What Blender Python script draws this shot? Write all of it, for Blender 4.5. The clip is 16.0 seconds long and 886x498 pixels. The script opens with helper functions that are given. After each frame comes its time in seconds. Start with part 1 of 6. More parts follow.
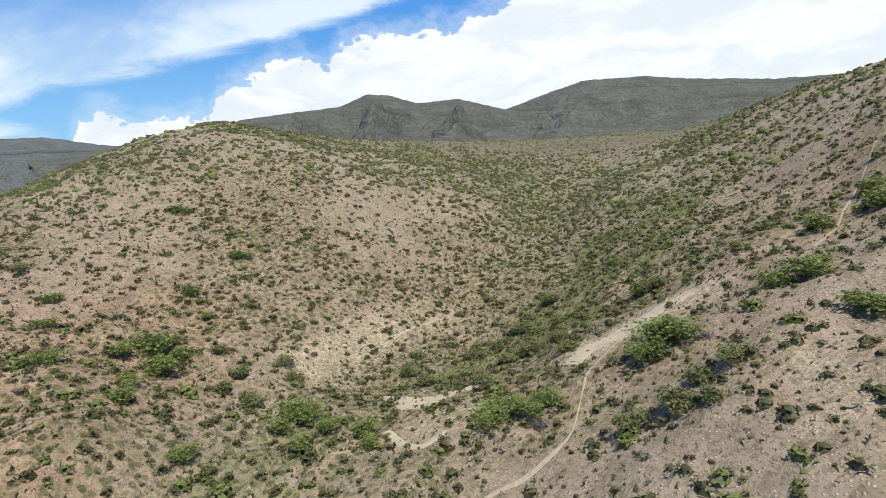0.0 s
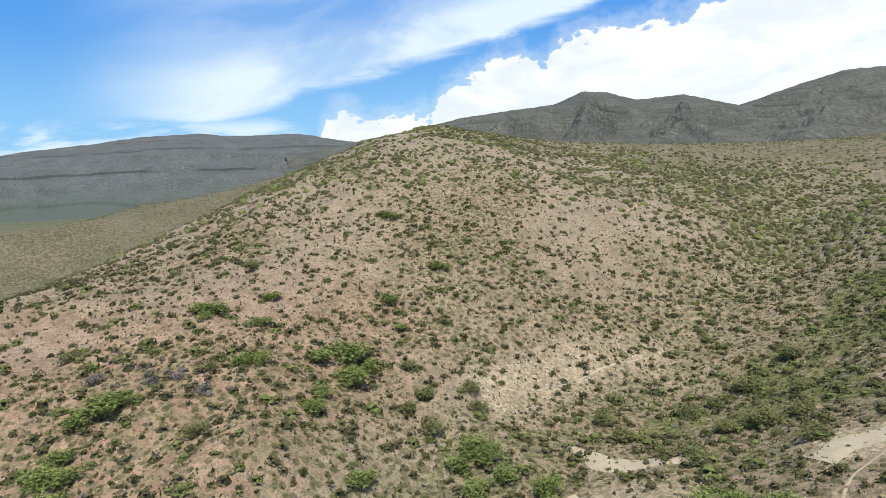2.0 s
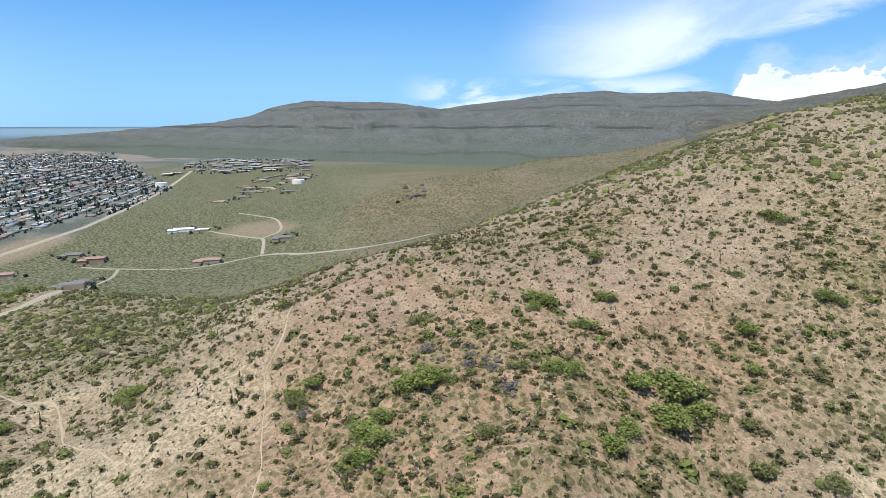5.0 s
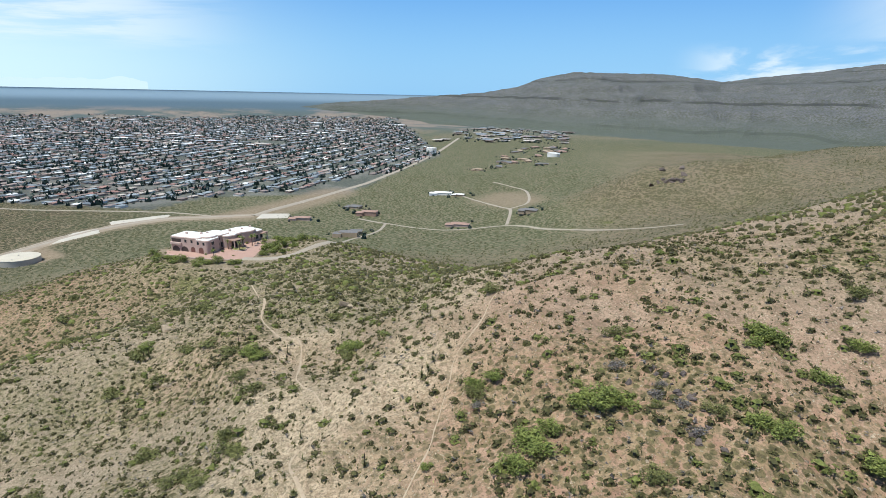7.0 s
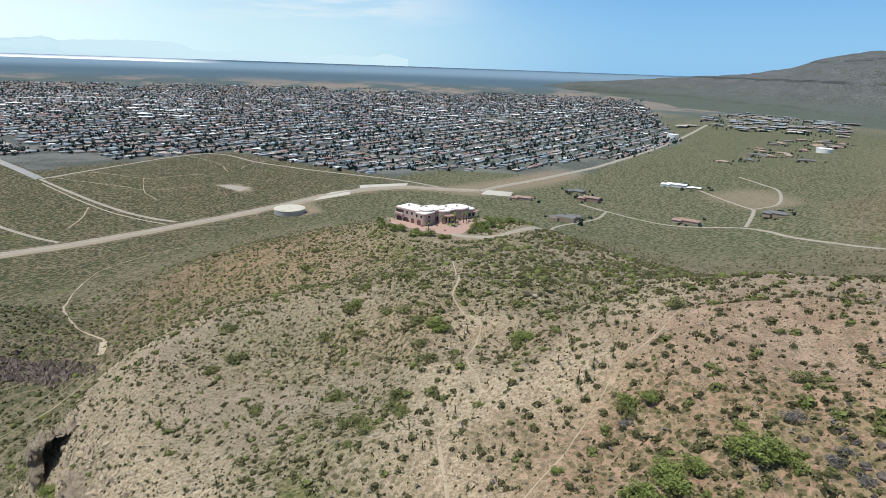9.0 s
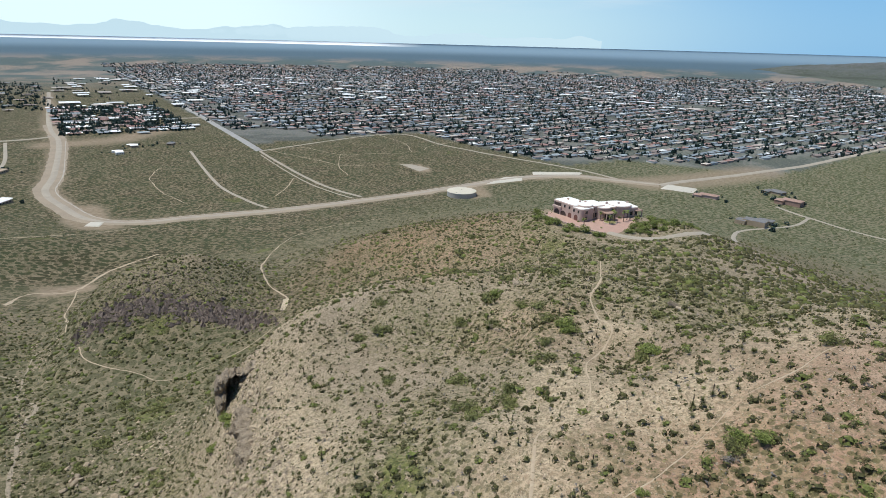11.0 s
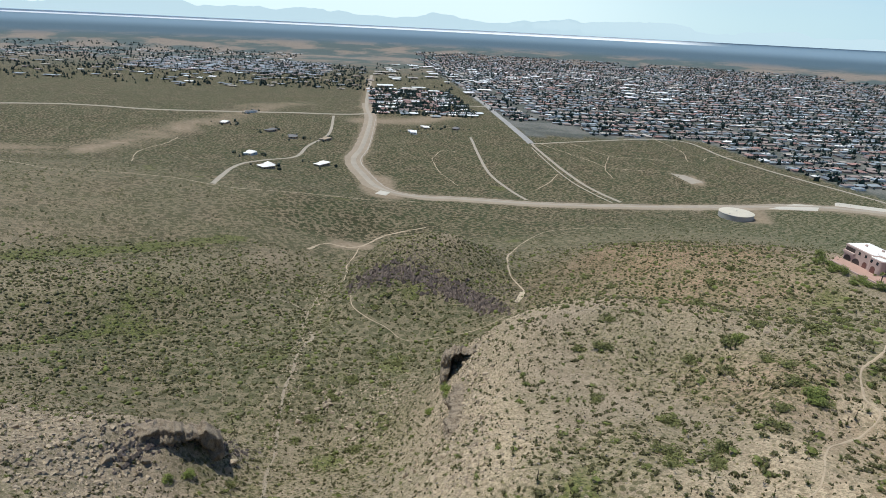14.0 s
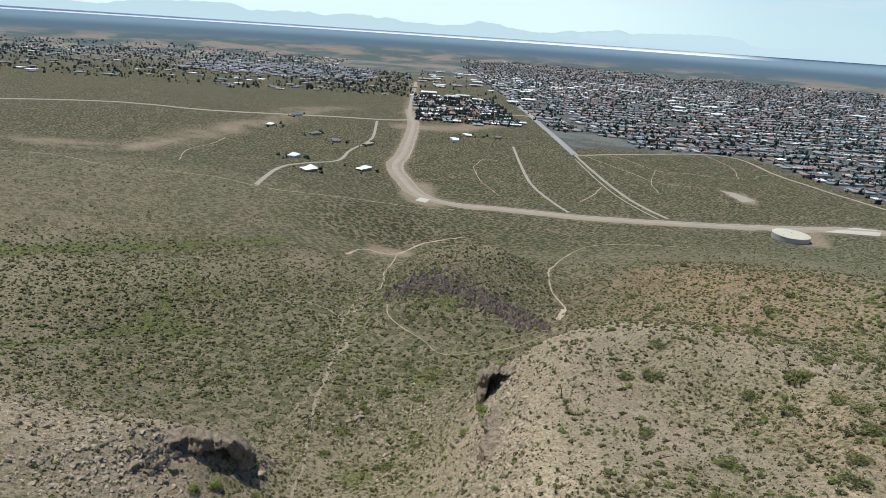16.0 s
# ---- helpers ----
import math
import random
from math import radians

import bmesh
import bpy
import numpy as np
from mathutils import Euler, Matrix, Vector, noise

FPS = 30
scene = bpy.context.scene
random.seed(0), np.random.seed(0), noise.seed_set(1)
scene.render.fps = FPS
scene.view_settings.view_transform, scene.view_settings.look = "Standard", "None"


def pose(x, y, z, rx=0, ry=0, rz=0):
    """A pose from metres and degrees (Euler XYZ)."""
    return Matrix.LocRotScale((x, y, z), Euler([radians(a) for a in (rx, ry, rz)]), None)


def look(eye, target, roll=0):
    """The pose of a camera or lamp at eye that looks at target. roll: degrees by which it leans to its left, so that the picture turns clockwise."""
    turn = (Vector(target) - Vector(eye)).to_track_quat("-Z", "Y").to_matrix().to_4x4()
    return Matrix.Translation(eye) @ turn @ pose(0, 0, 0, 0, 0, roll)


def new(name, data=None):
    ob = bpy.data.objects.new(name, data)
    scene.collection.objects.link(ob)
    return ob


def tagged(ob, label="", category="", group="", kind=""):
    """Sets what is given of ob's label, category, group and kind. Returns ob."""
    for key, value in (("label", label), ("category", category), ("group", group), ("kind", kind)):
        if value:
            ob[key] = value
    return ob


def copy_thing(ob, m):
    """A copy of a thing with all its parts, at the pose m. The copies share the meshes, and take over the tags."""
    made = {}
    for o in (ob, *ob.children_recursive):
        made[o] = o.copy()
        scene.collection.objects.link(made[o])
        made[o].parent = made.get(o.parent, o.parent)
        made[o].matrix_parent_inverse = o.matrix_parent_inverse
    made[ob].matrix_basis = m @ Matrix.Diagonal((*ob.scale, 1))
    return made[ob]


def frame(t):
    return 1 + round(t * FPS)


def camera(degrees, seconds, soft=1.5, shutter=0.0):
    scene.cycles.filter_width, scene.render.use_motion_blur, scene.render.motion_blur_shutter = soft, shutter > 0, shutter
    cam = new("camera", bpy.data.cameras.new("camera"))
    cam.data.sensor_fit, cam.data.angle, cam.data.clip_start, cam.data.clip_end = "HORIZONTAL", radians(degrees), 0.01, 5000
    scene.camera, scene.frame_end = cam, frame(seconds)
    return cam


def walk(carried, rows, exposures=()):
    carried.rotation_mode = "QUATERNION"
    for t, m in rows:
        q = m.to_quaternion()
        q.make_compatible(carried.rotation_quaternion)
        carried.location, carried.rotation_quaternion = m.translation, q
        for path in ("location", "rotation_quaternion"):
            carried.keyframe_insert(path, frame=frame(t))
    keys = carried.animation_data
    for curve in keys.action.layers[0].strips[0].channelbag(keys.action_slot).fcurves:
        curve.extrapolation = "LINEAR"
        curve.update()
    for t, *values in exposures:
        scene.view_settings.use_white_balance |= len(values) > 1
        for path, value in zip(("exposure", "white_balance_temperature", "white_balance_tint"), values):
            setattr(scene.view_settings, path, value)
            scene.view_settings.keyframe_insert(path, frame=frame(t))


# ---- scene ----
cam = camera(75.24, 16.0, soft=0.6)
PATH = [
    (0, (1.32, 3.40, 166.63), (10.61, 101.60, 150.19), -3.32),
    (0.5, (1.40, 6.00, 167.61), (6.08, 104.56, 151.36), -3.24),
    (1, (1.62, 8.92, 168.69), (-3.27, 107.52, 152.74), -2.92),
    (1.5, (1.88, 11.90, 169.71), (-13.58, 109.46, 154.14), -2.61),
    (2, (1.86, 14.70, 170.82), (-23.59, 110.20, 155.58), -2.29),
    (2.5, (1.64, 17.31, 171.89), (-33.75, 109.50, 156.11), -1.93),
    (3, (1.51, 19.95, 172.82), (-43.24, 107.80, 156.12), -1.57),
    (3.5, (1.46, 22.37, 173.97), (-52.08, 104.95, 156.25), -1.19),
    (4, (1.61, 24.93, 175.06), (-60.54, 101.00, 156.31), -0.82),
    (4.5, (1.79, 27.54, 176.24), (-68.50, 95.83, 156.38), -0.40),
    (5, (2.06, 30.18, 177.41), (-75.31, 89.96, 156.42), -0.01),
    (7.5, (3.71, 42.50, 183.27), (-91.79, 54.41, 156.10), 1.45),
    (8, (4.50, 44.84, 184.40), (-91.39, 48.00, 156.22), 1.63),
    (8.5, (5.25, 47.36, 185.70), (-90.14, 40.80, 156.43), 1.82),
    (9, (5.62, 50.00, 186.80), (-88.14, 33.19, 156.36), 2.01),
    (11.5, (5.76, 63.92, 193.36), (-73.16, 13.23, 158.69), 1.35),
    (12, (5.65, 65.98, 194.53), (-68.35, 8.75, 159.18), 1.36),
    (12.5, (5.81, 67.43, 195.62), (-62.59, 3.94, 159.71), 1.68),
    (13, (5.53, 68.12, 196.42), (-56.87, -1.04, 160.05), 1.99),
    (13.5, (5.02, 68.17, 196.90), (-51.32, -5.91, 160.32), 2.44),
    (14, (4.48, 67.45, 197.33), (-49.28, -8.67, 161.05), 2.82),
    (14.5, (3.75, 66.05, 197.50), (-49.16, -10.84, 161.60), 3.04),
    (15, (3.05, 64.01, 197.47), (-49.48, -13.27, 161.87), 3.28),
    (15.5, (2.48, 61.58, 196.95), (-48.26, -16.94, 161.44), 3.62),
    (16, (1.69, 59.34, 196.25), (-46.92, -20.54, 160.80), 3.89),
]
walk(cam, [(t, look(eye, target, roll)) for t, eye, target, roll in PATH],
     [(0, 0.02, 6250, 7), (2, 0.06, 6250, 7), (5, 0.15, 6250, 7), (8, -0.04, 6250, 7), (12, -0.2, 6250, 7), (16, -0.22, 6250, 7)])

# ---- light and sky ----
SUN_AZ, SUN_EL = radians(-155.0), radians(68.0)   # azimuth to the left of +y, height
w = bpy.data.worlds.new("sky")
scene.world = w
w.use_nodes = True
nt = w.node_tree
nt.nodes.clear()


def wn(kind, **kw):
    n = nt.nodes.new(kind)
    for k, v in kw.items():
        if k.startswith("i_"):
            n.inputs[k[2:]].default_value = v
    return n


def sky_world():
    L = nt.links.new
    out = wn("ShaderNodeOutputWorld")
    bg = wn("ShaderNodeBackground")
    sky = wn("ShaderNodeTexSky")
    sky.sky_type, sky.sun_disc = "NISHITA", False
    sky.sun_elevation, sky.sun_rotation = SUN_EL, -SUN_AZ
    sky.air_density, sky.dust_density, sky.ozone_density = 1.0, 0.6, 1.6
    geo = wn("ShaderNodeTexCoord")
    sep = wn("ShaderNodeSeparateXYZ")
    L(geo.outputs["Generated"], sep.inputs[0])

    def math_(op, a, b=None, c=None):
        n = nt.nodes.new("ShaderNodeMath")
        n.operation = op
        for i, v in enumerate((a, b, c)):
            if v is None:
                continue
            if isinstance(v, (int, float)):
                n.inputs[i].default_value = v
            else:
                L(v, n.inputs[i])
        return n.outputs[0]

    def smooth(v, lo, hi):
        n = nt.nodes.new("ShaderNodeMapRange")
        n.interpolation_type = "SMOOTHERSTEP"
        L(v, n.inputs["Value"])
        n.inputs["From Min"].default_value, n.inputs["From Max"].default_value = lo, hi
        return n.outputs["Result"]

    az = math_("MULTIPLY", math_("ARCTAN2", math_("MULTIPLY", sep.outputs[0], -1.0), sep.outputs[1]), 57.2958)
    el = math_("MULTIPLY", math_("ARCSINE", sep.outputs[2]), 57.2958)

    def noise_(sx, sy, detail, rough, dist, w_):
        comb = nt.nodes.new("ShaderNodeCombineXYZ")
        L(math_("MULTIPLY", az, sx), comb.inputs[0])
        L(math_("MULTIPLY", el, sy), comb.inputs[1])
        comb.inputs[2].default_value = w_
        t = nt.nodes.new("ShaderNodeTexNoise")
        t.inputs["Scale"].default_value, t.inputs["Detail"].default_value = 1.0, detail
        t.inputs["Roughness"].default_value, t.inputs["Distortion"].default_value = rough, dist
        L(comb.outputs[0], t.inputs["Vector"])
        return t.outputs["Fac"]

    def profile(points):
        """A height in degrees over the horizon for each direction, straight from one given direction to the next."""
        n = nt.nodes.new("ShaderNodeValToRGB")
        L(math_("MULTIPLY_ADD", az, 1 / 160.0, 100 / 160.0), n.inputs["Fac"])
        e = n.color_ramp.elements
        pts = sorted(((a + 100) / 160.0, h / 20.0) for a, h in points)
        while len(e) < len(pts):
            e.new(1.0)
        for q, (pos, h) in zip(e, pts):
            q.position, q.color = pos, (h, h, h, 1)
        return math_("MULTIPLY", n.outputs["Color"], 20.0)

    # the towering cumulus bank over the mountains, in rounded heads
    edge = profile([(-95, 7), (-60, 14), (-20, 14.6), (-13, 13.2), (-9, 12.3), (-7.5, 11.2), (0, 11.0), (3.4, 10.3), (4.6, 7.6), (6.3, 9.2), (9.2, 9.2), (10.5, 7.9), (12.3, 7.2), (14.6, 6.0), (15.4, 4.5), (20.0, 4.1), (21.6, 3.4), (22.6, 4.3), (24.6, 4.9), (26.0, 4.0), (27.0, 0.0)])
    big, fine = noise_(0.3, 0.42, 3.0, 0.5, 0.0, 1.0), noise_(0.55, 0.75, 3.0, 0.5, 0.0, 4.0)
    puff = math_("MULTIPLY_ADD", math_("ABSOLUTE", math_("SUBTRACT", fine, 0.5)), -4.5, 0.4)
    edge = math_("ADD", edge, math_("MULTIPLY_ADD", math_("SUBTRACT", big, 0.5), 3.2, puff))
    cum = smooth(math_("SUBTRACT", edge, el), -0.08, 0.32)
    cum = math_("MULTIPLY", cum, smooth(az, 28.0, 26.5))
    lowm = math_("MULTIPLY", smooth(math_("SUBTRACT", edge, el), -2.6, 0.4), math_("MULTIPLY", smooth(az, 29.0, 24.0), 0.3))
    # a broad band of cirrus with a clean lower edge that climbs to the right
    rim = profile([(-100, 20), (-14, 18), (-2, 14.2), (2.4, 12.7), (9.4, 10.7), (14, 9.6), (20.5, 8.3), (25, 7.4), (30.6, 5.7), (36, 4.2), (60, 3.0)])
    wisp = noise_(0.1, 0.35, 8.0, 0.62, 0.8, 3.3)
    over = math_("SUBTRACT", math_("ADD", el, math_("MULTIPLY_ADD", wisp, 3.0, -1.5)), rim)
    along = nt.nodes.new("ShaderNodeCombineXYZ")
    L(math_("MULTIPLY", az, 0.06), along.inputs[0])
    L(math_("MULTIPLY", math_("MULTIPLY_ADD", az, 0.27, el), 0.16), along.inputs[1])
    along.inputs[2].default_value = 9.0
    ci = nt.nodes.new("ShaderNodeTexNoise")
    ci.inputs["Scale"].default_value, ci.inputs["Detail"].default_value, ci.inputs["Roughness"].default_value = 1.0, 7.0, 0.55
    ci.inputs["Distortion"].default_value = 0.5
    L(along.outputs[0], ci.inputs["Vector"])
    body = math_("MULTIPLY", smooth(over, -0.5, 1.1), math_("MULTIPLY_ADD", smooth(over, 2.6, 6.5), -0.62, 1.0))
    streak = math_("MULTIPLY_ADD", smooth(ci.outputs["Fac"], 0.34, 0.6), 0.6, 0.4)
    cir = math_("MULTIPLY", math_("MULTIPLY", body, streak), math_("MULTIPLY", smooth(az, 50.0, 33.0), smooth(el, 24.0, 15.0)))
    # a soft white patch behind the mesa
    patch = noise_(0.09, 0.35, 6.0, 0.55, 0.3, 21.0)
    patch = math_("MULTIPLY", smooth(patch, 0.4, 0.58), math_("MULTIPLY", smooth(el, 5.2, 3.2), smooth(el, 0.5, 2.0)))
    patch = math_("MULTIPLY", patch, math_("MULTIPLY", smooth(az, 26.0, 32.0), smooth(az, 58.0, 50.0)))
    cir = math_("MAXIMUM", cir, math_("MULTIPLY", patch, 0.85))
    # high thin cloud over the basin
    veil = noise_(0.05, 0.3, 6.0, 0.6, 0.4, 31.0)
    veil = math_("MULTIPLY", smooth(veil, 0.4, 0.58), math_("MULTIPLY", math_("MULTIPLY", smooth(el, 2.0, 5.0), smooth(el, 18.0, 9.0)), smooth(az, 92.0, 112.0)))
    cir = math_("MAXIMUM", cir, math_("MULTIPLY", veil, 0.8))

    def mix(f, a, b):
        n = nt.nodes.new("ShaderNodeMix")
        n.data_type = "RGBA"
        L(f, n.inputs["Factor"])
        for key, v in (("A", a), ("B", b)):
            s = [s for s in n.inputs if s.name == key and s.type == "RGBA"][0]
            if isinstance(v, tuple):
                s.default_value = v
            else:
                L(v, s)
        return [o for o in n.outputs if o.type == "RGBA"][0]

    shade = noise_(0.12, 0.3, 8.0, 0.6, 0.4, 11.0)
    white = mix(smooth(shade, 0.35, 0.62), (14.5, 15.2, 16.0, 1), (17.5, 17.5, 17.5, 1))
    hs = nt.nodes.new("ShaderNodeHueSaturation")
    hs.inputs["Saturation"].default_value, hs.inputs["Value"].default_value = 1.2, 1.2
    L(sky.outputs[0], hs.inputs["Color"])
    low_air = mix(smooth(az, 78.0, 122.0), (5.6, 11.2, 17.2, 1), (13.4, 17.8, 19.4, 1))
    grad = mix(smooth(el, 17.0, -1.0), (1.7, 6.0, 15.0, 1), low_air)
    grad = mix(smooth(el, 16.0, 46.0), grad, (1.0, 2.0, 4.0, 1))
    over_basin = math_("MULTIPLY", smooth(az, 114.0, 142.0), smooth(el, 20.0, 3.0))
    grad = mix(math_("MULTIPLY", over_basin, 0.88), grad, (18.6, 22.4, 23.2, 1))
    fac = nt.nodes.new("ShaderNodeValue")
    fac.outputs[0].default_value = 0.85
    col = mix(fac.outputs[0], hs.outputs[0], grad)
    col = mix(math_("MULTIPLY", cir, 0.92), col, (15.0, 16.4, 17.2, 1))
    col = mix(lowm, col, white)
    col = mix(cum, col, white)
    L(col, bg.inputs["Color"])
    bg.inputs["Strength"].default_value = 0.058
    L(bg.outputs[0], out.inputs["Surface"])


sky_world()
sun = new("sun", bpy.data.lights.new("sun", "SUN"))
sun.data.energy, sun.data.angle, sun.data.color = 5.0, radians(0.53), (1.0, 0.965, 0.89)
sdir = Vector((-math.sin(SUN_AZ) * math.cos(SUN_EL), math.cos(SUN_AZ) * math.cos(SUN_EL), math.sin(SUN_EL)))
sun.matrix_world = look(sdir * 800, (0, 0, 0))
scene.view_settings.exposure = 0.0

# ---- materials ----
def material(name, color, rough=0.9, var=0.25, scale=1.0, fine=12.0, bump=0.0, metal=0.0, second=None, rand=0.0):
    """A procedural surface: two scales of noise over a base colour; scale is in cycles a metre."""
    m = bpy.data.materials.new(name)
    m.use_nodes = True
    t = m.node_tree
    L = t.links.new
    b = t.nodes["Principled BSDF"]
    b.inputs["Roughness"].default_value, b.inputs["Metallic"].default_value = rough, metal
    geo = t.nodes.new("ShaderNodeNewGeometry")
    n1, n2 = t.nodes.new("ShaderNodeTexNoise"), t.nodes.new("ShaderNodeTexNoise")
    n1.inputs["Scale"].default_value, n2.inputs["Scale"].default_value = scale, scale * fine
    n1.inputs["Detail"].default_value, n2.inputs["Detail"].default_value = 4.0, 3.0
    L(geo.outputs["Position"], n1.inputs["Vector"])
    L(geo.outputs["Position"], n2.inputs["Vector"])
    add = t.nodes.new("ShaderNodeMath")
    add.operation = "ADD"
    L(n1.outputs["Fac"], add.inputs[0])
    L(n2.outputs["Fac"], add.inputs[1])
    ramp = t.nodes.new("ShaderNodeMapRange")
    ramp.inputs["From Min"].default_value, ramp.inputs["From Max"].default_value = 0.65, 1.35
    L(add.outputs[0], ramp.inputs["Value"])
    mix = t.nodes.new("ShaderNodeMix")
    mix.data_type = "RGBA"
    a, c = [s for s in mix.inputs if s.type == "RGBA"]
    lo = tuple(v * (1 - var) for v in color)
    hi = second or tuple(min(1.0, v * (1 + var)) for v in color)
    a.default_value, c.default_value = (*lo, 1), (*hi, 1)
    L(ramp.outputs[0], mix.inputs["Factor"])
    col = [o for o in mix.outputs if o.type == "RGBA"][0]
    if rand:
        info = t.nodes.new("ShaderNodeObjectInfo")
        isl = geo.outputs["Random Per Island"]
        hsv = t.nodes.new("ShaderNodeHueSaturation")
        mr = t.nodes.new("ShaderNodeMapRange")
        mr.inputs["To Min"].default_value, mr.inputs["To Max"].default_value = 1 - rand, 1 + rand
        s2 = t.nodes.new("ShaderNodeMath")
        s2.operation = "ADD"
        L(isl, s2.inputs[0])
        L(info.outputs["Random"], s2.inputs[1])
        fr = t.nodes.new("ShaderNodeMath")
        fr.operation = "FRACT"
        L(s2.outputs[0], fr.inputs[0])
        L(fr.outputs[0], mr.inputs["Value"])
        L(mr.outputs[0], hsv.inputs["Value"])
        L(col, hsv.inputs["Color"])
        col = hsv.outputs[0]
    L(col, b.inputs["Base Color"])
    if bump:
        bp = t.nodes.new("ShaderNodeBump")
        bp.inputs["Strength"].default_value, bp.inputs["Distance"].default_value = bump, 0.5 / scale
        L(add.outputs[0], bp.inputs["Height"])
        L(bp.outputs[0], b.inputs["Normal"])
    return m


M = {
    "gravel": material("gravel_road", (0.34, 0.295, 0.235), 0.95, 0.14, 0.08, 14, 0.1),
    "trail": material("trail_dust", (0.5, 0.4, 0.285), 0.95, 0.1, 0.35, 5, 0.1, second=(0.35, 0.27, 0.185)),
    "asphalt": material("asphalt", (0.3, 0.29, 0.275), 0.9, 0.15, 0.05, 12),
    "grey": material("weathered_concrete", (0.38, 0.345, 0.29), 0.9, 0.15, 0.08, 12),
    "concrete": material("concrete", (0.5, 0.46, 0.39), 0.85, 0.1, 0.1, 10),
    "stucco": material("pink_stucco", (0.46, 0.345, 0.30), 0.9, 0.08, 0.2, 10),
    "whiteroof": material("white_roof", (0.80, 0.78, 0.74), 0.7, 0.06, 0.1, 10),
}

